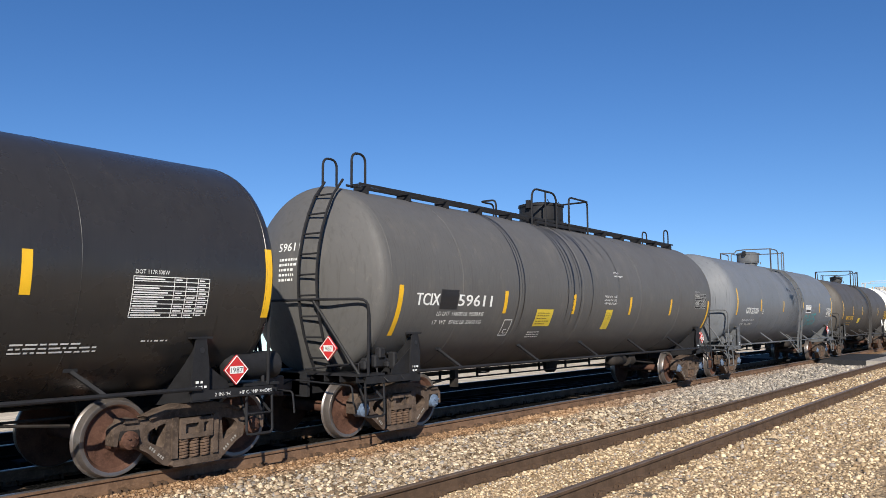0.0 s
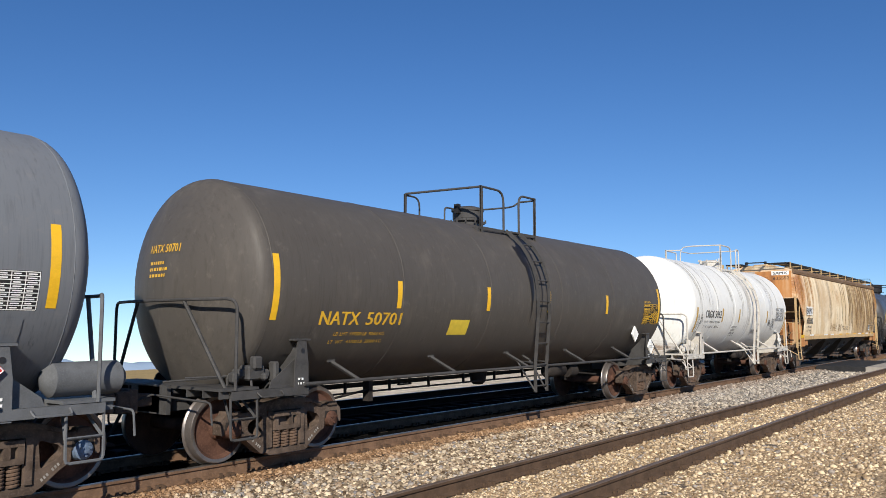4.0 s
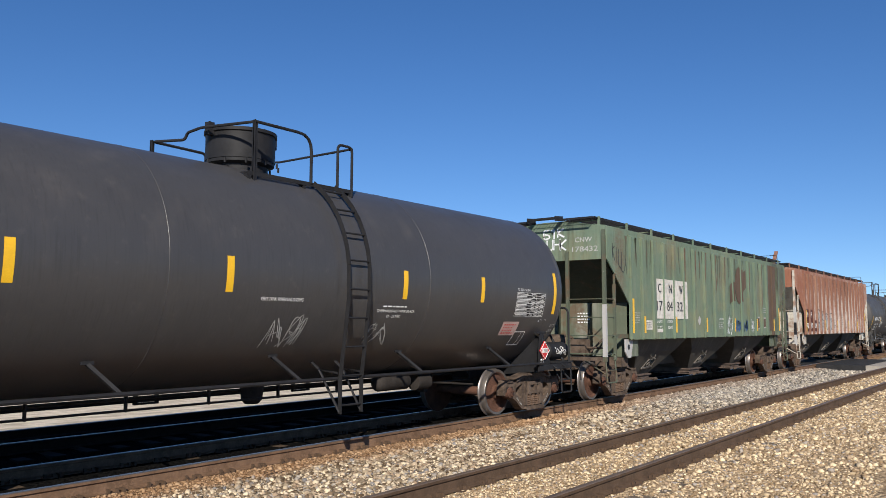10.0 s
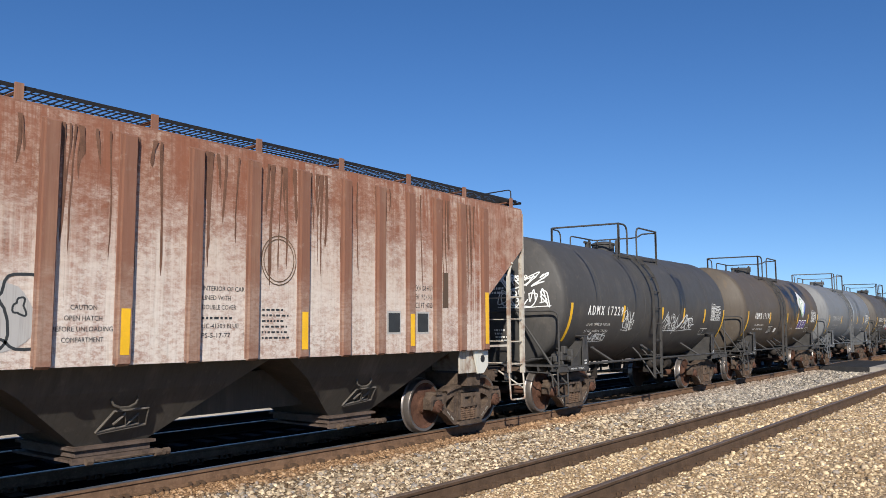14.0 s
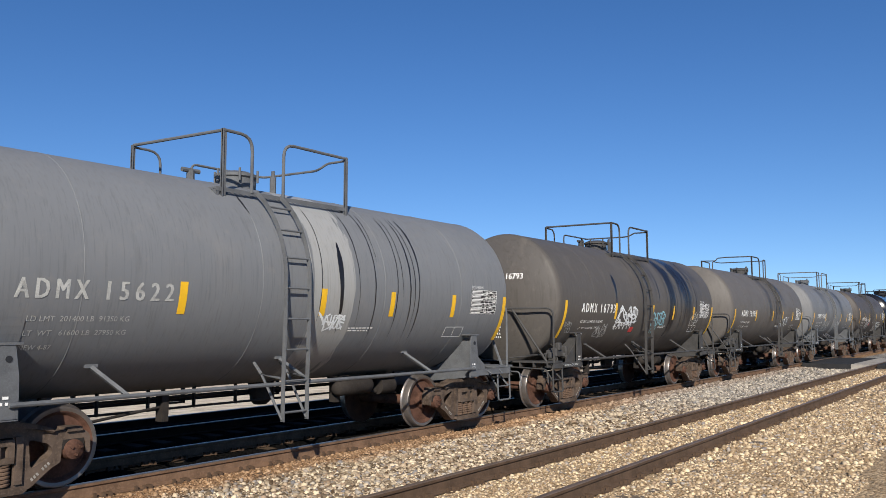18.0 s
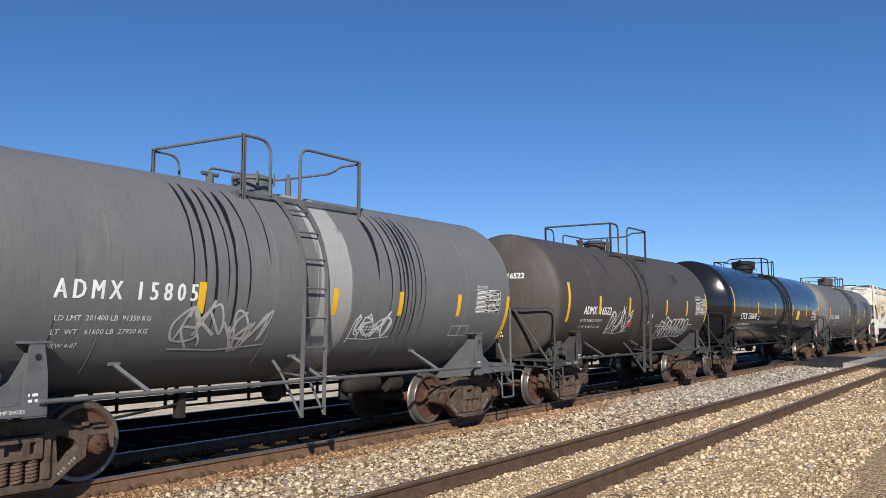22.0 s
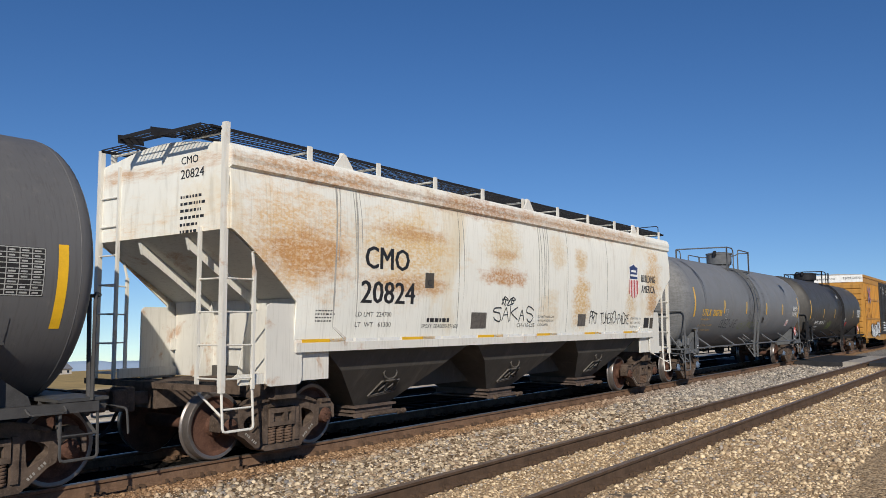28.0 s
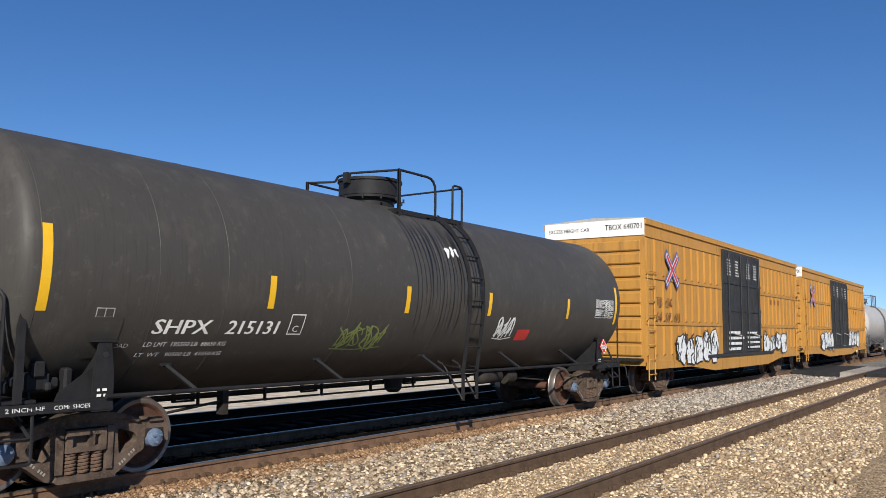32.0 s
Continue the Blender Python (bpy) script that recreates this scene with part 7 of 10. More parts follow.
P_MP = paint("chalky_red_hopper_paint", (0.265, 0.108, 0.066), 0.7, 22.0, ((2.2, 0.42, 0.64, (0.54, 0.43, 0.35), 0.45), (11, 0.46, 0.60, (0.72, 0.65, 0.57), 0.6, -4.0), (16, 0.55, 0.66, (0.12, 0.055, 0.035), 0.75, -3.0)),
             ((1.3, 0.46, 0.66, (0.52, 0.42, 0.34), 0.65), (5.0, 0.56, 0.68, (0.22, 0.09, 0.055), 0.7), (9.0, 0.62, 0.70, (0.10, 0.05, 0.035), 0.6)), (), 0.2,
             0.1, ((0.0, 1.75, 7.5, 0.75, (0.66, 0.61, 0.56), 0.85), (2.0, 2.7, 4.5, 0.7, (0.60, 0.53, 0.47), 0.75), (-3.8, 3.0, 2.2, 0.6, (0.50, 0.42, 0.37), 0.6), (0.0, 3.75, 8.0, 0.75, (0.235, 0.098, 0.060), 0.85), (-7.4, 3.0, 0.9, 1.5, (0.27, 0.108, 0.064), 0.9)))
P_MP_POST = paint("rust_red_post_paint", (0.220, 0.108, 0.074), 0.7, 34.0, ((4, 0.5, 0.7, (0.36, 0.22, 0.15), 0.6),), ((3.0, 0.62, 0.75, (0.14, 0.07, 0.045), 0.6), (7.0, 0.60, 0.72, (0.42, 0.34, 0.28), 0.35)), (), 0.2,
                  0.1, ((1.0, 1.9, 6.0, 0.5, (0.44, 0.36, 0.30), 0.4),))
BROWN_OVER = paint("dark_brown_cover_paint", (0.105, 0.072, 0.052), 0.7, 35.0, ((5, 0.55, 0.72, (0.17, 0.13, 0.10), 0.5),))
P_MP_TRIM = paint("scuffed_white_trim_paint", (0.50, 0.47, 0.41), 0.7, 23.0, ((5, 0.5, 0.64, (0.22, 0.13, 0.08), 0.6),), ((2.5, 0.46, 0.62, (0.20, 0.10, 0.06), 0.8),))
P_CMO = paint("white_hopper_paint", (0.80, 0.79, 0.715), 0.55, 24.0, ((5, 0.60, 0.72, (0.45, 0.38, 0.28), 0.45),),
              ((0.40, 0.55, 0.70, (0.68, 0.56, 0.36), 0.6), (2.6, 0.70, 0.80, (0.40, 0.18, 0.07), 0.4)), (), 0.10,
              0.1, ((-6.7, 2.95, 1.0, 0.75, (0.66, 0.40, 0.15), 0.8), (-6.5, 2.8, 0.8, 0.35, (0.50, 0.245, 0.08), 0.95), (-4.2, 3.0, 1.2, 0.65, (0.68, 0.45, 0.18), 0.85), (-4.2, 3.3, 1.0, 0.13, (0.50, 0.255, 0.085), 0.8), (-4.2, 2.45, 1.0, 0.16, (0.50, 0.255, 0.085), 0.85),
                    (-1.2, 3.3, 0.6, 0.6, (0.66, 0.50, 0.28), 0.8), (-1.2, 2.72, 0.85, 0.17, (0.48, 0.225, 0.07), 0.95), (-1.2, 3.15, 0.4, 0.10, (0.52, 0.28, 0.10), 0.7), (1.05, 3.35, 0.35, 0.35, (0.66, 0.52, 0.32), 0.75),
                    (2.2, 3.25, 0.28, 0.25, (0.60, 0.40, 0.18), 0.85), (2.2, 2.35, 0.38, 0.65, (0.62, 0.40, 0.16), 0.95), (0.7, 2.1, 0.4, 0.4, (0.66, 0.52, 0.32), 0.6), (6.6, 2.9, 0.5, 0.9, (0.62, 0.40, 0.17), 0.95), (5.1, 2.3, 0.3, 0.5, (0.62, 0.44, 0.22), 0.8), (6.6, 2.3, 0.3, 0.3, (0.45, 0.22, 0.08), 0.7),
                    (-2.0, 3.98, 2.4, 0.17, (0.40, 0.19, 0.075), 0.85), (3.0, 3.98, 3.2, 0.15, (0.48, 0.26, 0.11), 0.8), (-6.3, 3.98, 1.6, 0.15, (0.50, 0.26, 0.10), 0.85)))
P_CMO_TRIM = paint("white_trim_paint", (0.66, 0.64, 0.58), 0.6, 25.0, (), ((2.2, 0.56, 0.7, (0.42, 0.22, 0.10), 0.7),))
# UNDER_TAN, UNDER_GREY, UNDER_WHITE: shade below the sills is put into these bay paints
UNDER_TAN = paint("dirty_shaded_underbelly_paint", (0.085, 0.068, 0.052), 0.8, 26.0, ((4, 0.5, 0.7, (0.10, 0.08, 0.06), 0.6),))
# end slope sheets of two hoppers, painted darker for the shade they lie in
UNDER_GREEN = paint("shaded_green_sheet_paint", (0.055, 0.064, 0.046), 0.8, 39.0, ((4, 0.5, 0.7, (0.09, 0.075, 0.055), 0.6),), ((2.5, 0.55, 0.7, (0.11, 0.07, 0.045), 0.6),))
UNDER_SHADE = paint("shaded_brown_sheet_paint", (0.105, 0.078, 0.056), 0.8, 38.0, ((4, 0.5, 0.7, (0.20, 0.14, 0.09), 0.5),), ((2.5, 0.55, 0.7, (0.24, 0.13, 0.06), 0.6),))
UNDER_GREY = paint("dusty_shaded_grey_underbelly_paint", (0.078, 0.070, 0.060), 0.8, 27.0, ((4, 0.5, 0.7, (0.15, 0.13, 0.11), 0.5),))
UNDER_WHITE = paint("dusty_shaded_pale_underbelly_paint", (0.088, 0.081, 0.072), 0.8, 28.0, ((4, 0.5, 0.7, (0.16, 0.14, 0.12), 0.5),))
BOX_YELLOW = paint("orange_yellow_box_car_paint", (0.46, 0.235, 0.052), 0.55, 29.0, ((5, 0.50, 0.68, (0.25, 0.125, 0.04), 0.6), (11, 0.54, 0.66, (0.18, 0.09, 0.04), 0.5)), ((2.0, 0.66, 0.8, (0.25, 0.12, 0.05), 0.4),))
DOOR_BLACK = paint("black_door_paint", (0.030, 0.030, 0.031), 0.55, 30.0)
ROOF_GALV = paint("dull_galvanised_roof", (0.40, 0.39, 0.37), 0.5, 31.0)
P_NOTICE_WHITE = plain("grimy_white_placard", (0.60, 0.57, 0.52), 0.6, 0.0, 0.3, 6, 60, 0.02)
P_NOTICE = plain("sun_bleached_notice", (0.50, 0.36, 0.32), 0.6, 0.0, 0.25, 5, 60, 0.02)
FADED_BROWN = plain("faded_brown_lettering", (0.22, 0.10, 0.04), 0.6, 0.0, 0.2, 7, 60, 0.02)
BROWN_PANEL = plain("brown_number_panel", (0.085, 0.028, 0.022), 0.6, 0.0, 0.25, 5, 60, 0.02)

# ---- the train, from the first car to the last ----
TRAIN = []


def run_tank(*a, **k):
    car, tank, side = tank_car(*a, **k)
    TRAIN.append(car)
    return car, tank, side


def six(z0, z1, xs, tall=None):
    return tuple((x, *(tall or (z0, z1))) if i in (0, len(xs) - 1) else (x, z0, z1) for i, x in enumerate(xs))


# glossy black car at the head
car, tank, side = run_tank("tank_car", "glossy black tank car with yellow stripes and white table", -0.58, 7.40, 0.60, 1.59, 2.44, 6.60, 8.50, P_BLACK, BLACK_IRON, 1.0, (-1.1, 1.6, 0.95), (0.0, 0.5, 0.5),
                           six(2.10, 2.56, (-7.3, 1.6, 4.33, 7.43), (1.88, 2.77)), (-4.4, -1.4, 4.9), tail=True)
data_table(side, 5.50, 6.51, 1.88, 2.34, WHITE, tank, "DOT 117R100W")
small_print(side, 4.3, 5.3, 1.50, 1.63, 3, WHITE, tank, 1)
small_print(side, 5.75, 6.1, 1.60, 1.64, 1, WHITE, tank, 2)
placard(car, 7.02, -1.47, 1.22, "1987")
letter("2 INCH", 6.72, 6.95, 0.91, 0.045, WHITE, car, Flat(lambda z: 1.45), "sill_lettering")
letter("HF COMP SHOES", 7.10, 7.62, 0.91, 0.045, WHITE, car, Flat(lambda z: 1.45), "sill_lettering")

# dark grey car with a full-length walkway
car, tank, side = run_tank("tank_car", "dark grey tank car with grated walkway along its top", 16.59, 7.30, 0.60, 1.60, 2.50, 6.62, 8.56, P_TCIX, BLACK_IRON, 0.0, (-1.9, 1.2, 0.62), (0.05, 0.53, 0.54),
                           six(1.97, 2.39, (-7.06, -4.0, -1.29, 1.60, 4.19, 7.1), (1.60, 2.40)), (-5.4, -3.5, -0.9, 2.2, 4.8), "blue", walkway=True)
marks(tank, side, "TCIX", "59611", -6.66, -6.04, -5.51, -4.47, 2.09, 0.21, WHITE, ("LD LMT  198600 LB  90080 KG", "LT  WT   87400 LB  39650 KG"), -6.05, 1.92)
panel("repaint_patch", side, -6.02, -5.52, 2.03, 2.36, BLACK, tank)
panel("warning_sticker", side, -2.80, -2.14, 1.72, 2.06, LABEL_YELLOW, tank, "yellow warning sticker")
panel("warning_sticker", side, 0.32, 0.66, 1.63, 2.08, LABEL_YELLOW, tank, "yellow warning sticker")
letter("HANDLE MUST BE LOCKED", 0.16, 0.80, 2.36, 0.045, WHITE, tank, side, "caution_line")
letter("AND CHAINED IN CLOSED", 0.15, 0.79, 2.28, 0.045, WHITE, tank, side, "caution_line")
letter("POSITION BEFORE LOADING", 0.13, 0.80, 2.20, 0.045, WHITE, tank, side, "caution_line")
letter("VENT TANK", 0.72, 1.00, 2.93, 0.045, WHITE, tank, side, "caution_line")
letter("WHEN UNLOADING", 0.74, 1.22, 2.85, 0.045, WHITE, tank, side, "caution_line")
small_print(side, -2.74, -2.20, 1.76, 2.03, 5, BLACK, tank, 195, "sticker_text", 0.3).location.y = -0.004
small_print(side, 0.36, 0.62, 1.86, 2.04, 4, BLACK, tank, 91, "sticker_text", 0.3).location.y = -0.004
small_print(side, -2.86, -2.35, 1.50, 1.64, 3, WHITE, tank, 196)
bm = bmesh.new()
for a, b, c, d in ((-3.90, -3.62, 1.55, 1.565), (-3.90, -3.62, 1.84, 1.855), (-3.90, -3.885, 1.55, 1.85), (-3.635, -3.62, 1.55, 1.85)):
    patch(bm, side, a, b, c, d)
part("plate_stencil", bm, WHITE, tank)
letter("C", -3.81, -3.70, 1.59, 0.11, WHITE, tank, side)
drips(side, tank, [(-3.54, 0.022, 4.02, 1.6), (-3.35, 0.03, 4.05, 1.55), (-3.45, 0.012, 4.0, 2.2), (-1.57, 0.024, 4.0, 1.6), (-1.32, 0.034, 4.0, 1.55), (-1.45, 0.02, 4.0, 2.3), (-1.0, 0.028, 3.95, 1.6), (-1.08, 0.014, 3.9, 2.4),
                   (-0.46, 0.034, 3.95, 1.55), (-0.30, 0.02, 3.9, 3.4), (-0.04, 0.018, 3.85, 3.25), (0.5, 0.014, 3.85, 3.2), (0.94, 0.018, 3.85, 2.5), (3.75, 0.012, 3.95, 3.2), (-0.7, 0.03, 4.0, 3.6), (-1.2, 0.03, 4.0, 3.5)], TAR, 81)
data_table(side, 6.0, 6.90, 2.18, 2.59, GREY_LETTER, tank, "DOT 117R100W")
head_marks(tank, 7.30, 0.60, 1.60, 2.50, "59611", -0.42, 2.98, 0.14, WHITE, 5)
placard(car, -8.02, -0.95, 1.42, "1987", "x")
placard(car, 6.78, -1.47, 1.30, "1987", "y", None, 0.15)

# grey car
car, tank, side = run_tank("tank_car", "grey tank car streaked black, with white lettering", 33.66, 7.25, 0.65, 1.58, 2.495, 6.70, 8.58, P_CITX, GREY_IRON, 0.90, (-1.1, 1.6, 0.92), (-0.36, 0.43, 0.50),
                           six(2.15, 2.56, (-7.06, -4.37, -1.37, 1.66, 4.60, 7.05), (2.0, 2.87)), (-4.2, -1.9, 1.4, 3.9, 5.1), "blue", stripe_mat=YELLOW, tail=True)
marks(tank, side, "CITX", "221101", -6.09, -5.57, -5.46, -4.67, 2.06, 0.21, WHITE, ("LD LMT  206800 LB  93700 KG", "LT  WT   73100 LB  33150 KG"), -6.25, 1.80, 0.07, 0.15)
panel("notice_board", side, 2.15, 3.05, 2.14, 2.45, WHITE, tank, "white emergency notice")
letter("FOR CHEMICAL EMERGENCY", 2.22, 2.98, 2.385, 0.04, BLACK, tank, side, "notice_text", 0, 0.007)
small_print(side, 2.22, 2.9, 2.33, 2.37, 1, BLACK, tank, 6, "notice_text")
bm = bmesh.new()
patch(bm, side, 2.22, 2.98, 2.17, 2.27, out=0.007)
part("notice_bar", bm, BLACK, tank)
drips(side, tank, [(-0.75, 0.022, 3.75, 1.5), (-0.47, 0.026, 3.8, 1.5), (-0.30, 0.012, 3.0, 1.8), (-0.13, 0.03, 3.0, 1.45), (0.02, 0.015, 3.0, 1.6), (0.12, 0.012, 3.7, 1.7), (0.27, 0.026, 3.8, 1.5), (0.4, 0.014, 3.8, 1.9), (0.55, 0.03, 3.85, 1.45), (0.66, 0.016, 3.85, 2.0),
                   (1.04, 0.026, 3.85, 1.5), (1.18, 0.02, 3.8, 1.7), (1.45, 0.024, 3.8, 1.5), (1.78, 0.026, 3.8, 1.55), (1.62, 0.014, 3.75, 2.2)] + pour(-0.58, 0.14, 3.12, 2.95, 2.3, 4, 6), TAR, 82)
hand_letters("-DAGS", side, 1.75, 4.15, 1.52, 1.98, SPRAY_TEAL, tank, 21, 0.040, 0.10, 0.05, "faded teal graffiti")
data_table(side, 6.02, 6.90, 1.98, 2.36, WHITE, tank)
small_print(side, -4.15, -4.0, 2.05, 2.25, 3, WHITE, tank, 8)
head_marks(tank, 7.25, 0.65, 1.58, 2.495, "CITX  221101", -0.32, 3.05, 0.13, WHITE, 5, 0.75)
placard(car, -8.1, -0.55, 1.42, "1987", "x", None, 0.16)
placard(car, 6.45, -1.47, 1.38, "1987")

# dark car with gold lettering
car, tank, side = run_tank("tank_car", "brownish black tank car with gold lettering", 50.23, 6.60, 0.60, 1.54, 2.41, 6.05, 8.0, P_NATX, DARK_GREY_IRON, 0.35, (-1.5, 1.3, 0.88), (0.0, 0.32, 0.36),
                           six(2.1, 2.53, (-6.53, -4.0, -1.48, 0.74, 3.43, 6.5), (1.90, 2.79)), (-3.9, -1.4, 1.3, 3.8))
marks(tank, side, "NATX", "50701", -5.66, -4.85, -4.69, -3.89, 1.84, 0.21, GOLD, ("LD LMT  199300 LB  90400 KG", "LT  WT   63700 LB  28900 KG"), -5.3, 1.68, 0.06)
panel("warning_sticker", side, -2.56, -1.99, 1.67, 1.93, LABEL_YELLOW, tank, "yellow warning sticker")
data_table(side, 5.55, 6.45, 1.88, 2.38, GOLD, tank, "DOT 111A100W1")
placard(tank, 5.15, -1.44, 1.63, "", "y", WHITE, 0.2)
placard(car, 6.05, -1.46, 1.30, "3082", "y", WHITE)
head_marks(tank, 6.60, 0.60, 1.54, 2.41, "NATX 50701", -0.5, 2.85, 0.12, GOLD, 3, 0.75)

drips(side, tank, pour(-0.1, 0.75, 3.7, 3.3, 1.7, 5, 7), TAR, 83)

# white car
car, tank, side = run_tank("tank_car", "white tank car with grey streaks and black lettering", 64.42, 4.90, 0.50, 1.53, 2.43, 4.28, 6.28, P_CRGX, WHITE_IRON, 0.85, (-0.8, 1.35, 0.88), None,
                           six(1.95, 2.38, (-4.72, -2.43, -0.73, 2.53, 4.94), (1.65, 2.38)), (-3.0, -1.2, 0.5, 2.3), longer=0.14, stripe_mat=DULL_YELLOW, ladder_mat=WHITE_IRON)
marks(tank, side, "CRGX", "5962", -4.0, -3.25, -3.15, -2.55, 2.08, 0.235, BLACK, ("LD LMT  201400 LB  91350 KG", "LT  WT   61600 LB  27950 KG"), -4.0, 1.92, 0.075)
small_print(side, -1.25, -0.65, 1.52, 1.86, 7, BLACK, tank, 11)
small_print(side, 1.05, 1.55, 1.62, 1.75, 3, BLACK, tank, 12)
data_table(side, 3.66, 4.70, 2.02, 2.50, BLACK, tank)
small_print(side, 1.7, 2.2, 1.62, 1.75, 4, BLACK, tank, 13, "small_print", 0.8)
small_print(side, 2.75, 3.15, 1.85, 2.05, 4, BLACK, tank, 14, "small_print", 0.8)
scrawl(side, -4.6, -4.2, 1.55, 2.05, SPRAY_DARK, tank, 31, 0.006, 3)
scrawl(side, 3.2, 3.6, 1.7, 2.05, SPRAY_DARK, tank, 32, 0.006, 3)
placard(car, 4.12, -1.47, 1.32, "", "y", P_NOTICE_WHITE, 0.21)
head_marks(tank, 4.90, 0.50, 1.53, 2.43, "CRGX 5962", -0.40, 2.88, 0.14, BLACK, 4, 0.75)

drips(side, tank, [(-4.55, 0.05, 3.8, 2.9), (-4.45, 0.035, 3.75, 2.3), (-4.38, 0.03, 3.6, 2.0), (-4.19, 0.04, 3.8, 2.6), (-3.69, 0.03, 3.8, 2.4), (-2.94, 0.05, 3.6, 2.9), (-2.87, 0.03, 3.5, 2.2), (-1.53, 0.05, 3.75, 2.6), (-1.45, 0.03, 3.6, 1.7),
                   (-0.55, 0.05, 3.75, 2.7), (-0.47, 0.03, 3.7, 2.0), (-0.30, 0.03, 3.7, 2.2), (0.22, 0.05, 3.75, 2.4), (0.32, 0.03, 3.7, 1.8), (0.45, 0.03, 3.7, 1.7), (1.37, 0.05, 3.7, 2.8), (3.10, 0.05, 3.7, 2.2), (3.22, 0.05, 3.6, 2.7), (3.87, 0.05, 3.65, 2.3)], STAIN_SLURRY, 131, "grey runs of spilled slurry", "dirt_stain", True)

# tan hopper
car, shell, side = hopper_car("covered_hopper_car", "tan covered hopper car streaked with rust and dirt", 80.80, 9.42, 8.08, 10.0, P_SAMX, P_SAMX_TRIM, UNDER_TAN, TRUCK_IRON, 4.17, 1.55, 1.36, 2.75, (2.98, 1.95, 1.15), (1.26, 1.46), (), 4, True, step=3.66, ladder_mat=P_SAMX_TRIM, band=0.14, eave_mat=P_SAMX_EAVE, rise=0.30, lip=-0.02, slope_mat=UNDER_SHADE, panel_top=1.46, brake=True, bogie=-0.07, caps="dark", pad_mat=P_SAMX_END)
TRAIN.append(car)
panel("name_panel", side, -8.12, -7.04, 2.30, 2.66, WHITE, shell, "", 0.024)
letter("SAMX", -8.05, -7.11, 2.345, 0.27, BLACK, shell, side, "reporting_mark", 0, 0.028)
small_print(side, 8.42, 9.22, 3.66, 3.78, 2, STAIN_DARK, shell, 133, "stencil_line", 0.5)
letter("635552", -8.00, -6.95, 1.94, 0.24, BLACK, shell, side, "car_number", 0, 0.024)
letter("LD LMT  219200", -8.05, -7.15, 1.76, 0.085, BLACK, shell, side, "load_line", 0, 0.024)
letter("LT  WT   66800", -8.05, -7.15, 1.60, 0.085, BLACK, shell, side, "load_line", 0, 0.024)
letter("EXW 10-2  H  9-3", 7.05, 8.0, 1.98, 0.09, BLACK, shell, side, "size_line", 0, 0.024)
letter("EW   8-10 H 15-0", 7.05, 8.0, 1.83, 0.09, BLACK, shell, side, "size_line", 0, 0.024)
letter("CU FT 6351", 7.05, 7.68, 1.68, 0.09, BLACK, shell, side, "size_line", 0, 0.024)
panel("data_plate", side, 6.28, 6.72, 1.60, 1.92, WHITE, shell, "", 0.022)
panel("data_plate", side, 6.31, 6.69, 1.66, 1.90, BLACK, shell, "", 0.025)
small_print(side, 6.34, 6.66, 1.69, 1.88, 3, WHITE, shell, 15, "small_print", 0.3).location.y = -0.026
for x in (-7.4, -4.6, -3.3, 3.5, 5.6):
    panel("reflective_stripe", side, x, x + 0.75, 1.34, 1.47, WHITE, shell, "", 0.034)
for x in (-8.9, -1.3, 0.3, 2.2, 4.6, 7.4):
    panel("reflective_stripe", side, x, x + 0.60, 1.34, 1.47, YELLOW, shell, "", 0.034)
end = EndWall(lambda y, z: -9.44)
panel("name_panel", end, 0.55, 1.25, 3.95, 4.12, WHITE, shell)
letter("SAMX", 0.62, 1.18, 3.975, 0.12, BLACK, shell, end, "end_mark", 0, 0.008)
letter("635552", 0.62, 1.25, 3.76, 0.13, BLACK, shell, end, "end_mark")
panel("rusty_end_sheet", end, -0.10, 1.33, 3.02, 4.12, P_SAMX_END, shell, "rust-stained end sheet", 0.002)
panel("grey_end_sheet", end, -1.34, -0.12, 3.02, 4.12, P_SAMX_GREY, shell, "pale grey end sheet")
small_print(end, 0.0, 0.5, 3.3, 3.95, 7, FADED_BROWN, shell, 16, "end_print", 0.4)
scrawl(side, -3.3, -1.9, 1.66, 1.92, STAIN_BROWN, shell, 33, 0.005, 7)
scrawl(side, -1.62, -0.85, 1.62, 1.90, STAIN_BROWN, shell, 34, 0.006, 5)
letter("22-25 INTERIOR", 0.02, 0.70, 1.77, 0.072, BLACK, shell, side, "coating_line", 0.1, 0.024)
small_print(side, -0.58, -0.04, 1.77, 1.842, 1, BLACK, shell, 92, "coating_line", 1.0)
letter("APPLIED AR-PARAGOULD 03-2009", -0.58, 0.68, 1.655, 0.072, BLACK, shell, side, "coating_line", 0.1, 0.024)
mess = random.Random(77)
runs = [[], [], [], []]
for i in range(80):
    x = 0.9 + 8.4 * mess.random()
    kind = mess.choice((0, 0, 1, 1, 1, 2, 2))
    wide = mess.uniform(0.014, 0.034) if kind == 2 else mess.uniform(0.018, 0.075)
    runs[kind].append((x, wide, 4.06 - (mess.random() ** 4) * 0.9, mess.uniform(1.50, 2.6)))
for i in range(16):
    runs[mess.choice((1, 2, 2))].append((-6.4 + 7 * mess.random(), mess.uniform(0.004, 0.010), 4.06 - mess.random() * 0.6, mess.uniform(1.6, 3.4)))
runs[1] += [(-0.7, 0.05, 4.0, 2.0), (-0.28, 0.04, 4.0, 3.0), (0.1, 0.05, 4.0, 1.9), (0.75, 0.04, 2.5, 1.7), (1.2, 0.04, 4.0, 2.5), (2.35, 0.06, 4.05, 2.2)]
runs[0] += [(6.4, 0.08, 4.05, 1.55), (7.6, 0.08, 4.05, 1.5), (4.0, 0.07, 4.05, 1.6), (5.2, 0.08, 4.05, 1.6), (8.6, 0.06, 4.05, 2.4)]
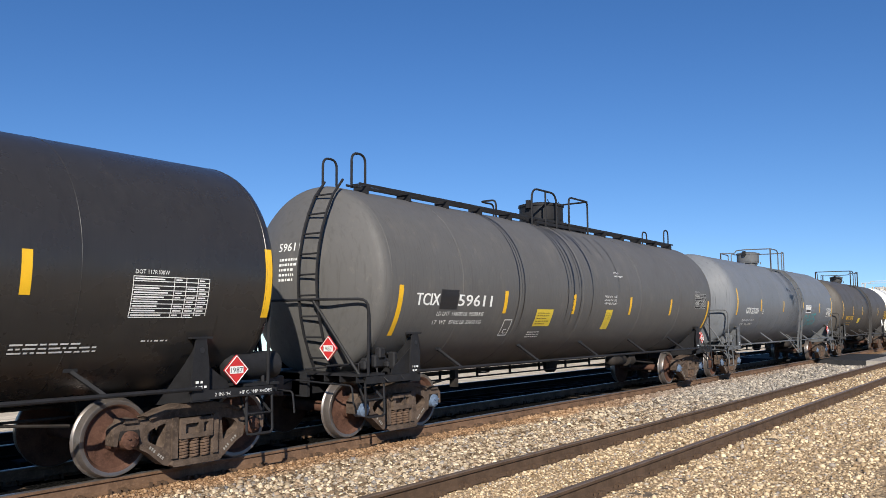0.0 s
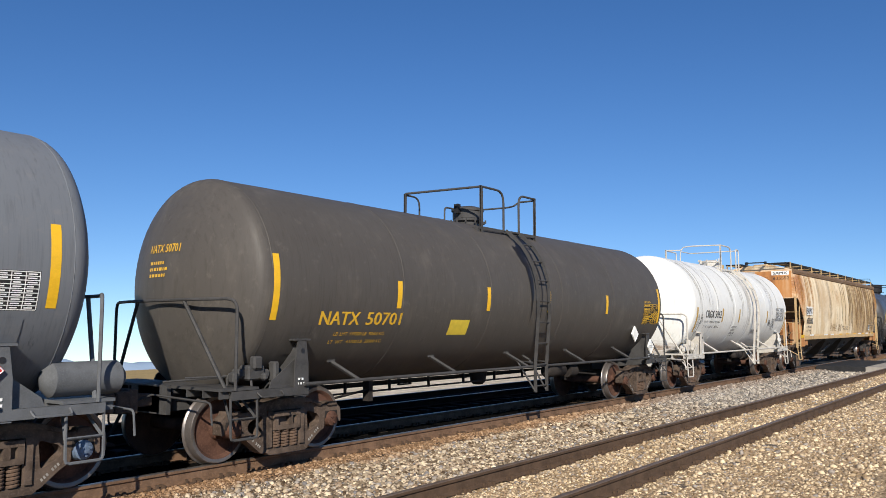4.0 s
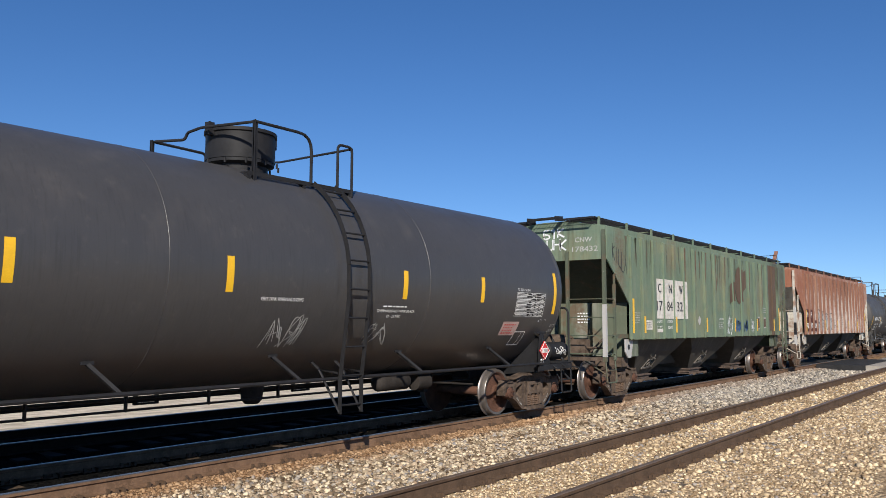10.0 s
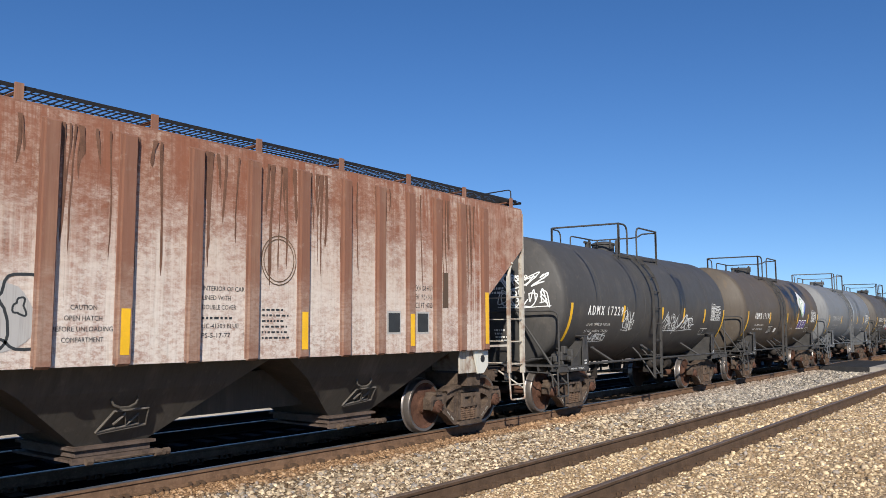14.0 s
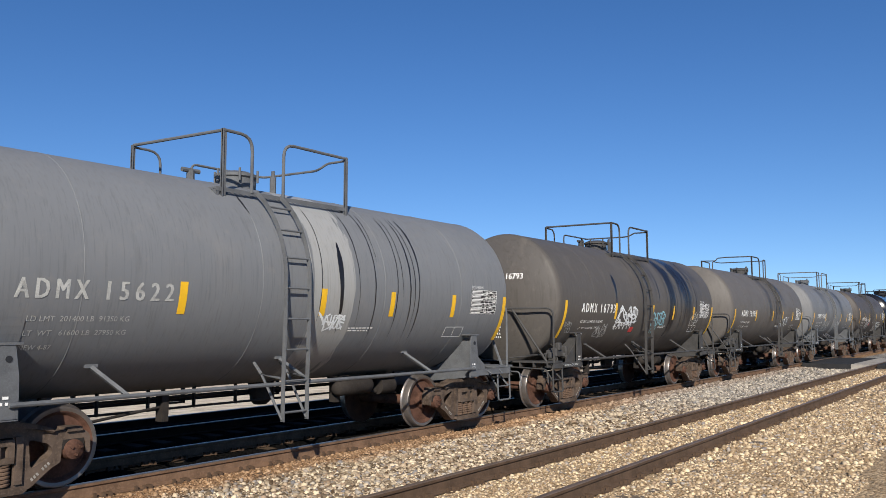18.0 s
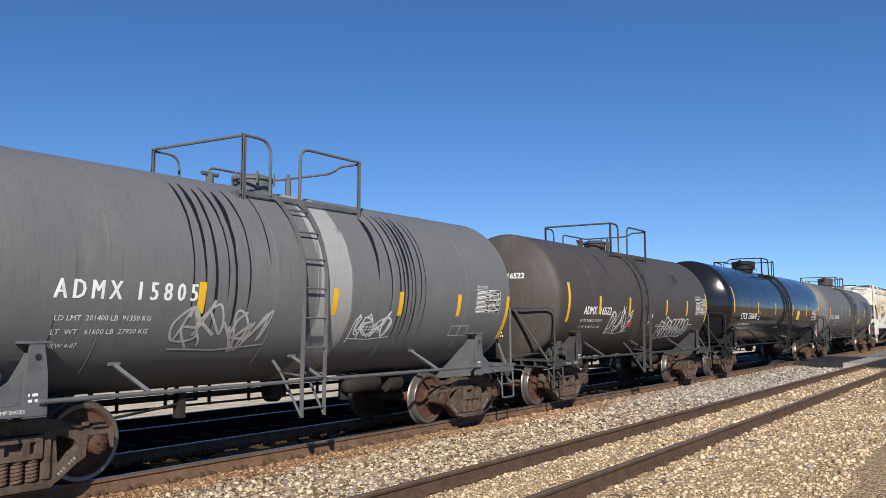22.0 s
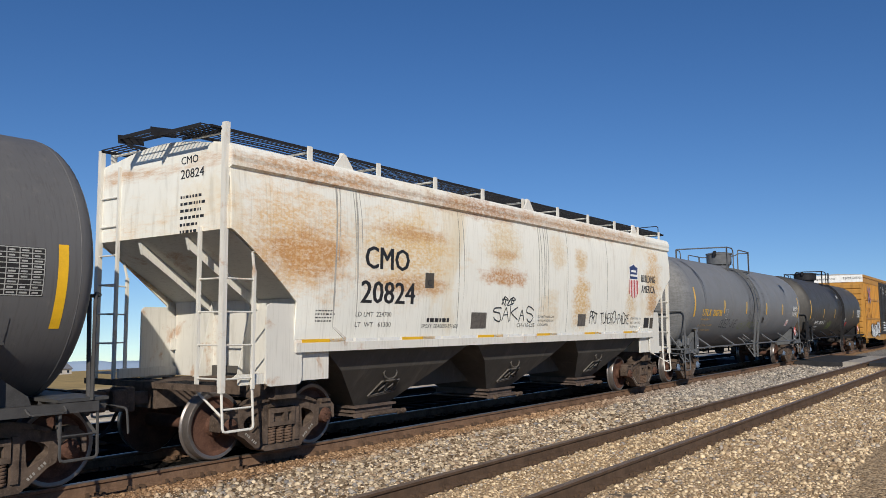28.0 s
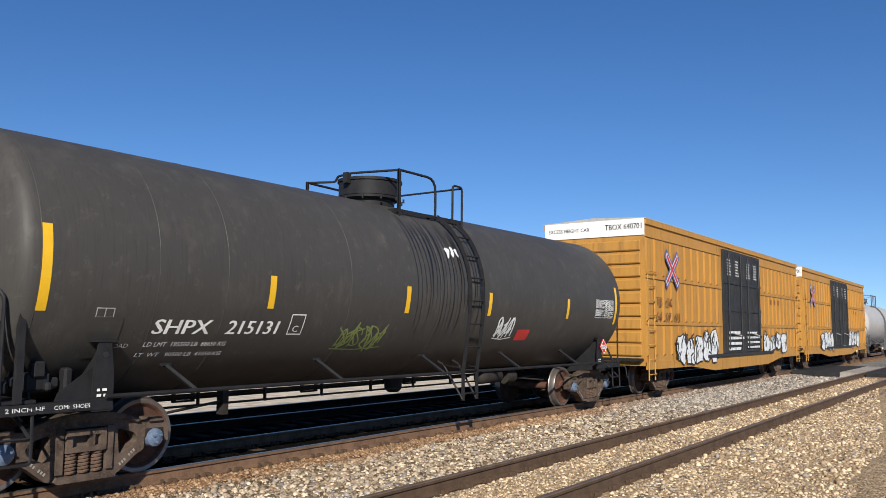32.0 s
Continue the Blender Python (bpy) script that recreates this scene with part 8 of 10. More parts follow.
runs[3] = [(mess.uniform(-9.2, -8.4), mess.uniform(0.01, 0.03), 4.06, mess.uniform(2.3, 3.2)) for _ in range(9)] + [(mess.uniform(-7.9, -6.6), mess.uniform(0.01, 0.025), 4.06, mess.uniform(1.7, 3.2)) for _ in range(8)] + [(9.1, 0.10, 4.06, 3.0), (8.9, 0.08, 4.06, 2.6)]
foot = lambda x: 1.50 if abs(x) < 8.22 else 2.06 + 1.03 * (1 - ((9.42 - abs(x)) / 1.20) ** 1.12)     # the side's lower edge
runs = [[(x, w, hi, max(lo, foot(x), foot(x - 0.05), foot(x + 0.08))) for x, w, hi, lo in row if abs(x) < 9.3] for row in runs]
for k, (mat, what) in enumerate(((STAIN_GREY, "grey-brown runs of dirt"), (STAIN_PALE, "pale cream runs"), (STAIN_BROWN, "brown runs of dirt"), (STAIN_ORANGE, "orange runs of rust"))):
    drips(side, shell, runs[(1, 2, 0, 3)[k]], mat, 84 + k, what, "dirt_stain", True).location.y = -0.002 * k
drips(side, shell, [(8.15, 0.07, 3.28, 1.9), (8.24, 0.07, 3.25, 1.95), (8.32, 0.04, 3.2, 2.2)], STAIN_DARK, 90, "blackish red stain", "dirt_stain", True).location.y = -0.009
for x in (-1.9, 1.15):
    panel("weld_seam", side, x, x + 0.012, 1.48, 4.0, STAIN_GREY, shell, "", 0.009)

# satin black car with a head shield
car, tank, side = run_tank("tank_car", "satin black tank car with half-height head shield", 99.48, 7.05, 0.75, 1.60, 2.515, 6.66, 8.66, P_TAEX, BLACK_IRON, 0.905, (-1.0, 1.7, 0.92), (0.02, 0.52, 0.60),
                           six(2.2, 2.65, (-6.66, -3.99, -1.33, 2.07, 4.24, 6.86), (2.02, 2.86)), (-4.6, -2.2, 2.7), end_panel=True, stripe_mat=YELLOW, tail=True, cage=0.72)
marks(tank, side, "TAEX", "30160", -6.34, -5.62, -5.37, -4.66, 1.98, 0.21, WHITE, ("LD LMT  209700 LB  95100 KG", "LT  WT   76300 LB  34600 KG"), -6.2, 1.83, 0.07, 0.05)
data_table(side, 5.40, 6.46, 1.97, 2.42, LEAF_WHITE, tank, "TC / DOT 111A100W1")
panel("faded_stripe_end", side, -6.722, -6.598, 2.58, 2.862, SHIELD_OLIVE, tank, "", 0.006)
panel("faded_stripe_end", side, -6.722, -6.598, 2.018, 2.10, SHIELD_OLIVE, tank, "", 0.006)
bm = bmesh.new()
for a, b, c, d in ((-4.52, -4.20, 1.97, 1.985), (-4.52, -4.20, 2.235, 2.25), (-4.52, -4.505, 1.97, 2.25), (-4.215, -4.20, 1.97, 2.25)):
    patch(bm, side, a, b, c, d)
part("plate_stencil", bm, WHITE, tank)
letter("PLATE", -4.47, -4.25, 2.16, 0.05, WHITE, tank, side, "plate_line", 0.05)
letter("C", -4.40, -4.32, 2.02, 0.09, WHITE, tank, side, "plate_line", 0.05)
letter("LIFT/PULL HERE", 6.38, 6.72, 1.86, 0.05, WHITE, tank, side, "jacking_line", 0.05)
letter("EMPTY", 6.92, 7.10, 1.76, 0.06, GREY_LETTER, tank, side, "load_valve_line", 0.1)
letter("LOAD", 6.90, 7.06, 1.66, 0.06, GREY_LETTER, tank, side, "load_valve_line", 0.1)
bm = bmesh.new()
for a, b, c, d in ((5.66, 6.06, 1.40, 1.415), (5.66, 6.06, 1.655, 1.67), (5.66, 5.675, 1.40, 1.67), (6.045, 6.06, 1.40, 1.67), (5.92, 5.93, 1.40, 1.67)):
    patch(bm, side, a, b, c, d)
part("test_stencil", bm, WHITE, tank)
scrawl(Barrel(0.19, 1.24), 7.40, 7.85, 1.17, 1.30, WHITE, car, 131, 0.006, 3).location.y = -1.10
small_print(side, 1.60, 2.25, 2.07, 2.12, 1, WHITE, tank, 17)
letter("THERMALBOND TANK BLACK", 1.47, 2.38, 1.99, 0.045, WHITE, tank, side, "coating_line", 0.05)
letter("02 - 15 NSC", 1.72, 2.05, 1.91, 0.045, WHITE, tank, side, "coating_line", 0.05)
letter("VENT TANK WHEN UNLOADING", -0.81, -0.07, 2.11, 0.05, WHITE, tank, side, "caution_line", 0.05)
scrawl(side, -0.55, 0.05, 1.45, 1.82, GREY_LETTER, tank, 93, 0.006, 4)
scrawl(side, 1.4, 1.9, 1.45, 1.75, GREY_LETTER, tank, 94, 0.006, 3)
panel("notice_board", side, 5.12, 5.68, 1.60, 1.86, P_NOTICE, tank, "pale notice with red print")
small_print(side, 5.18, 5.62, 1.63, 1.84, 4, RED, tank, 19, "notice_text", 0.5).location.y = -0.004
head_marks(tank, 7.05, 0.75, 1.60, 2.515, "TAEX 30160", -0.35, 2.80, 0.13, WHITE, 2, 0.8)
placard(car, 6.62, -1.47, 1.28, "1230")
placard(car, -7.90, 0.25, 1.55, "1230", "x")

# green hopper
HALF_POSTS = (0.45, 1.33, 2.20, 3.03, 3.78, 4.50, 5.20, 5.90, 6.60)
POSTS = [-x for x in HALF_POSTS[::-1]] + list(HALF_POSTS)
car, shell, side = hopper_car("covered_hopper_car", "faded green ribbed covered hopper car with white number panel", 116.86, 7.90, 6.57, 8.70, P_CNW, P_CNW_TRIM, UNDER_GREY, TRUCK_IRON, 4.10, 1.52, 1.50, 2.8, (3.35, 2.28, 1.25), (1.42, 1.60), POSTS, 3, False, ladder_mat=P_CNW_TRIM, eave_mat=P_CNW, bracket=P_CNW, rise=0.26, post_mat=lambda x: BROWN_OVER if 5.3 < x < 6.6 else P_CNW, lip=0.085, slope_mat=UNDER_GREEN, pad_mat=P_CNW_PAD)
TRAIN.append(car)
for i, (a, b) in enumerate(zip("CNW", ("17", "84", "32"))):
    xa, xb = POSTS[2 + i] + 0.08, POSTS[3 + i] - 0.08
    panel("number_panel", side, xa, xb, 1.97, 3.02, P_NOTICE_WHITE, shell, "grimy white number panel", 0.018)
    letter(a, xa + 0.20 + 0.04 * i, xb - 0.14 + 0.04 * i, 2.66, 0.25, BLACK, shell, side, "reporting_mark", 0, 0.023)
    letter(b, xa + 0.08, xb - 0.08, 2.18, 0.27, BLACK, shell, side, "car_number", 0, 0.023)
for post in POSTS[3:6]:
    bm = bmesh.new()
    over_posts(bm, side, [(POSTS[2] + 0.1, 1.97), (POSTS[5] + 0.1, 1.97), (POSTS[5] + 0.1, 3.02), (POSTS[2] + 0.1, 3.02)], [post], 1.58)
    part("number_panel", bm, P_NOTICE_WHITE, shell)
panel("number_panel", side, POSTS[5] + 0.08, POSTS[5] + 0.24, 1.97, 3.02, P_NOTICE_WHITE, shell, "grimy white number panel", 0.018)
bm = bmesh.new()
for k, ring in enumerate(([(1.99 + 0.41 * math.cos(a), 3.12 + 0.62 * math.sin(a)) for a in [i * math.pi / 12 for i in range(24)]],
             [(1.02, 2.50), (1.55, 2.66), (1.55, 3.28), (1.02, 3.11)], [(2.32, 2.89), (2.72, 3.06), (2.72, 3.68), (2.32, 3.54)])):
    shape(bm, side, ring, 0.018 + 0.004 * k)
    over_posts(bm, side, ring, POSTS, 1.58, 0.003 + 0.004 * k)
part("painted_out_emblem", bm, BROWN_OVER, shell, "old emblem painted out in brown")
bm = bmesh.new()
patch(bm, side, 1.42, 1.50, 2.85, 3.02, out=0.031)
part("emblem_remnant", bm, DULL_YELLOW, shell)
bm = bmesh.new()
patch(bm, side, 5.27, 5.83, 1.62, 4.0, out=0.018)
patch(bm, side, 6.01, 6.42, 2.1, 4.0, out=0.018)
part("cover_paint", bm, BROWN_OVER, shell, "brown cover paint over two panels")
drips(side, shell, [(x, 0.010, 3.95, lo) for x, lo in ((-3.9, 2.2), (-2.4, 3.0), (-0.65, 1.7), (0.1, 2.0), (0.95, 1.8), (1.72, 2.2), (2.95, 2.4), (3.5, 1.9), (4.9, 2.6))], TAR, 87, "thin black runs")
for xa, xb, za, zb in ((3.88, 4.30, 1.66, 2.10), (4.62, 5.06, 1.70, 2.08)):
    panel("data_plate", side, xa, xb, za, zb, STAIN_ASH, shell)
    panel("data_plate", side, xa + 0.04, xb - 0.04, za + 0.04, zb - 0.05, BROWN_OVER, shell, "", 0.006)
grime = random.Random(55)
drips(Flat(lambda z: 1.58), shell, [(x + grime.uniform(-0.03, 0.03), grime.uniform(0.02, 0.045), 3.97, grime.uniform(2.1, 3.4)) for x in POSTS[5:10] + [POSTS[12], POSTS[14]]], STAIN_UMBER, 91, "brown runs of rust on the posts", "dirt_stain", True)
drips(side, shell, [(grime.uniform(-7.0, 6.4), grime.uniform(0.015, 0.05), 3.98, grime.uniform(2.8, 3.8)) for _ in range(34)], P_CNW_TRIM, 93, "grey-brown runs of dirt", "dirt_stain", True)
bm = bmesh.new()
shape(bm, side, [(-1.96, 1.93), (-1.84, 2.07), (-1.72, 1.99), (-1.72, 1.91), (-1.82, 1.79), (-1.86, 1.80)], 0.008)
part("torn_placard", bm, P_SILVER, shell, "torn pale placard")
letter("WARNING", -0.06, 0.36, 1.96, 0.06, WHITE, shell, side, "caution_line")
small_print(side, -0.11, 0.41, 1.70, 1.92, 4, GREY_LETTER, shell, 95)
small_print(side, 4.8, 5.2, 2.25, 2.45, 3, GREY_LETTER, shell, 96)
for k, (a, b) in enumerate((("LD LMT", "202000"), ("LT  WT", " 61000"))):
    letter(a, -5.06, -4.64, 1.86 - 0.16 * k, 0.08, WHITE, shell, side, "load_line", 0, 0.006)
    letter(b, -4.36, -3.93, 1.86 - 0.16 * k, 0.08, WHITE, shell, side, "load_line", 0, 0.006)
for i, hi in ((0, 2.45), (1, 2.02), (4, 2.02), (7, 2.02), (10, 2.02), (13, 2.02), (16, 2.02), (17, 2.45)):
    panel("reflective_stripe", Flat(lambda z: 1.58), POSTS[i] - 0.055, POSTS[i] + 0.055, 1.60, hi, YELLOW, shell, "", 0.004)
panel("repair_notice", side, -5.78, -5.32, 1.68, 1.92, P_NOTICE_WHITE, shell, "white repair notice", 0.01)
panel("repair_notice", side, -5.08, -4.62, 1.61, 1.70, P_NOTICE_WHITE, shell, "white repair notice", 0.01)
small_print(side, -5.74, -5.36, 1.74, 1.90, 3, SPRAY_DARK, shell, 135, "notice_text", 0.4).location.y = -0.009
small_print(side, -6.45, -6.05, 1.85, 2.15, 5, GREY_LETTER, shell, 20)
scrawl(side, 0.72, 1.36, 1.62, 2.03, SPRAY_WHITE, shell, 41, 0.022, 3)
scrawl(side, 1.62, 2.12, 1.64, 1.92, SPRAY_NAVY, shell, 42, 0.024, 3, "blue graffiti tag")
scrawl(side, 2.33, 2.88, 1.64, 1.90, SPRAY_NAVY, shell, 97, 0.024, 3, "blue graffiti tag")
scrawl(side, 3.05, 3.56, 1.64, 1.90, SPRAY_WHITE, shell, 98, 0.008, 7)
hand_letters("KILLA", side, -7.62, -6.80, 3.38, 3.78, SPRAY_DARK, shell, 43, 0.011, -0.36)
end = EndWall(lambda y, z: -7.92)
letter("CNW", 0.70, 1.15, 3.78, 0.12, GREY_LETTER, shell, end, "end_mark")
letter("178432", 0.62, 1.30, 3.55, 0.13, GREY_LETTER, shell, end, "end_mark")
for i, line in enumerate(("2HE", "MAX", "PUNX", " A")):
    hand_letters(line, end, -0.88, -0.48, 3.82 - 0.145 * i, 3.94 - 0.145 * i, SPRAY_WHITE, shell, 44 + i, 0.010)
hand_letters("61K", end, -0.18, 0.42, 3.92, 4.12, SPRAY_WHITE, shell, 48, 0.020)
hand_letters("SUHK", end, -0.26, 0.46, 3.62, 3.86, SPRAY_WHITE, shell, 49, 0.020)

bm = bmesh.new()
box(bm, -7.975, -7.895, -1.500, -1.410, 1.06, 2.28)
part("post_paint", bm, P_SILVER, car, "worn white paint on the corner post")
small_print(EndWall(lambda y, z: -6.605), 0.05, 0.55, 1.85, 2.15, 4, SPRAY_WHITE, car, 130, "bulkhead_print", 0.45)

# red hopper
car, shell, side = hopper_car("covered_hopper_car", "chalky rust-red ribbed covered hopper car, badly weathered", 134.34, 7.95, 6.56, 8.66, P_MP, P_MP_TRIM, UNDER_GREY, TRUCK_IRON, 4.10, 1.52, 1.50, 2.8, (3.36, 2.32, 1.30), (1.40, 1.52), POSTS, 3, False, board=BLACK_IRON, ladder_mat=P_MP_TRIM, eave_mat=P_MP_POST, bracket=P_MP_POST, rise=0.26, post_mat=lambda x: P_MP_POST, lip=0.085, slope_mat=P_MP_SLOPE)
TRAIN.append(car)
for i, (a, b) in enumerate((("M", "72"), ("P", "27"), ("", "59"))):
    xa, xb = POSTS[i] + 0.08, POSTS[i + 1] - 0.08
    panel("number_panel", side, xa, xb, 1.55, 2.48 if a else 2.02, BROWN_PANEL, shell, "dark brown number panel", 0.018)
    if a:
        letter(a, xa + 0.16, xb - 0.16, 2.14, 0.23, WHITE, shell, side, "reporting_mark", 0, 0.023)
    letter(b, xa + 0.08, xb - 0.08, 1.68, 0.23, WHITE, shell, side, "car_number", 0, 0.023)
for i, hi in ((0, 2.45), (5, 2.04), (8, 2.04), (11, 2.04), (14, 2.04), (17, 2.45)):
    panel("reflective_stripe", Flat(lambda z: 1.58), POSTS[i] - 0.055, POSTS[i] + 0.055, 1.53, hi, YELLOW, shell, "", 0.004)
letter("EXW 10-8 H 8-3", 4.64, 5.08, 2.42, 0.09, BLACK, shell, side, "size_line")
letter("EW   9-2 H 14-6", 4.64, 5.08, 2.28, 0.09, BLACK, shell, side, "size_line")
letter("CU FT  4760", 4.64, 5.08, 2.14, 0.09, BLACK, shell, side, "size_line")
for x in (3.95, 4.66):
    panel("data_plate", side, x, x + 0.33, 1.72, 2.08, P_SILVER, shell)
    panel("data_plate", side, x + 0.03, x + 0.30, 1.75, 2.05, SPRAY_DARK, shell, "", 0.006)
panel("data_plate", side, 5.36, 5.52, 2.15, 2.75, BROWN_OVER, shell)
for xa, xb in ((POSTS[3] + 0.09, POSTS[4] - 0.09), (POSTS[4] + 0.09, POSTS[5] - 0.09)):
    panel("repair_notice", side, xa, xb, 1.54, 2.08, P_SILVER, shell, "pale grey repainted patch", 0.004)
for k, (a, b) in enumerate((("LD LMT", "201200"), ("LT  WT", " 61800"))):
    letter(a, -4.38, -3.94, 1.86 - 0.15 * k, 0.085, SPRAY_DARK, shell, side, "load_line", 0, 0.008)
    letter(b, -3.64, -3.20, 1.86 - 0.15 * k, 0.085, SPRAY_DARK, shell, side, "load_line", 0, 0.008)
fill = bmesh.new()
for k, (u, v, a, b) in enumerate(((-4.46, -3.86, 1.92, 2.46), (-3.74, -3.12, 2.0, 2.40), (-2.96, -2.26, 1.58, 2.34), (-2.16, -1.40, 1.57, 2.30))):
    shape(fill, side, [((u + v) / 2 + (v - u) / 2 * math.cos(t) * (1 + 0.1 * math.sin(3 * t + k)), (a + b) / 2 + (b - a) / 2 * math.sin(t)) for t in [i * math.pi / 10 for i in range(20)]], 0.0045)
part("graffiti_fill", fill, P_SILVER, shell, "pale grey graffiti fill")
for k, (u, v, a, b, n) in enumerate(((-4.48, -3.84, 1.94, 2.46, 2), (-3.74, -3.08, 2.02, 2.42, 2), (-2.98, -2.24, 1.58, 2.34, 2), (-2.16, -1.36, 1.57, 2.32, 2))):
    bubble(side, u, v, a, b, SPRAY_DARK, shell, 46 + k, 0.015, n)

for i, line in enumerate(("CAUTION", "OPEN HATCH", "BEFORE UNLOADING", "COMPARTMENT")):
    letter(line, -0.90 - 0.021 * len(line), -0.90 + 0.021 * len(line), 2.02 - 0.115 * i, 0.055, SPRAY_DARK, shell, side, "caution_line")
for i, line in enumerate(("INTERIOR OF CAR", "LINED WITH", "DOUBLE COVER", "", "UC-41303 BLUE", "PS-5-17-77")):
    if line:
        letter(line, 0.58, 0.58 + 0.042 * len(line), 2.28 - 0.115 * i, 0.06, SPRAY_DARK, shell, side, "coating_line")
small_print(side, 0.58, 1.12, 1.93, 2.0, 1, SPRAY_DARK, shell, 99)
small_print(side, 1.50, 1.98, 1.68, 2.12, 6, SPRAY_DARK, shell, 100, "small_print", 0.35)
bm = bmesh.new()
for rr in (0.30, 0.26):
    ribbon(bm, side, [(1.77 + rr * math.cos(a), 2.72 + rr * 1.1 * math.sin(a)) for a in [i * math.pi / 12 for i in range(25)]], 0.007, 0.006)
part("round_stencil", bm, STAIN_UMBER, shell, "worn round stencil")
mess = random.Random(78)
drips(side, shell, [(x + mess.uniform(-0.25, 0.25), mess.uniform(0.008, 0.032), 4.0, mess.uniform(2.3, 3.7)) for x in (-2.6, -1.9, -1.8, -1.2, -1.1, -0.9, -0.3, -0.2, 0.5, 0.6, 0.9, 1.6, 1.8, 2.3, 2.5, 3.1, 3.9, 4.6, 5.4, 6.2) for _ in range(4)], STAIN_MAROON, 88, "dark runs of dirt", "dirt_stain", True)
end = EndWall(lambda y, z: -7.97)
panel("end_sheet", end, -1.49, 1.49, 3.38, 4.08, P_MP_END, shell, "dull red end sheet", 0.004)
for u, v, a, b in ((0.05, 0.22, 3.98, 4.20), (0.86, 1.02, 4.00, 4.14)):
    panel("primer_patch", end, u, v, a, b, WHITE, shell, "white primer patch", 0.006)
letter("MP", 0.30, 0.55, 3.80, 0.11, SPRAY_DARK, shell, end, "end_mark")
letter("722759", 0.22, 0.85, 3.58, 0.13, SPRAY_DARK, shell, end, "end_mark")
bm = bmesh.new()
prism_x(bm, [(-0.07, 0.0), (-0.07, 0.08), (0.07, 0.08), (0.07, 0.0), (0.055, 0.0), (0.055, 0.065), (-0.055, 0.065), (-0.055, 0.0)], 0.0, 1.15)
moved(bm, 0, pose(-6.9, -0.40, 4.34, 0, -34, 6))
part("bent_grating", bm, P_MP_POST, car, "bent-up channel bar of the running board")

for z0, z1, m in ((1.0, 1.42, P_SILVER), (1.42, 1.92, BLACK_IRON), (1.92, 2.55, P_SILVER)):
    bm = bmesh.new()
    box(bm, -8.025, -7.945, -1.500, -1.410, z0, z1)
    part("post_paint", bm, m, car, "worn paint on the corner post")

# syrup tank cars
ADMX = [
    (149.13, "17229", P_A1, DARK_GREY_IRON, "sooty dark grey tank car with white tags on its head", -0.26),
    (161.66, "17195", P_A2, DARK_GREY_IRON, "brownish black tank car with spilled black streaks", -0.58),
    (174.03, "15622", P_A3, GREY_IRON, "faded grey tank car with pale spill streaks", -0.26),
    (186.53, "16793", P_A4, DARK_GREY_IRON, "dark brown-grey tank car with wide black spill", -0.21),
    (199.01, "15959", P_A5, DARK_GREY_IRON, "warm dark grey tank car with white tag", 0.965),
    (211.50, "15805", P_A6, GREY_IRON, "mid grey tank car with pale and black spill streaks", -0.17),
    (223.96, "16522", P_A7, DARK_GREY_IRON, "brown charcoal tank car with looping white tags", -0.20),
]
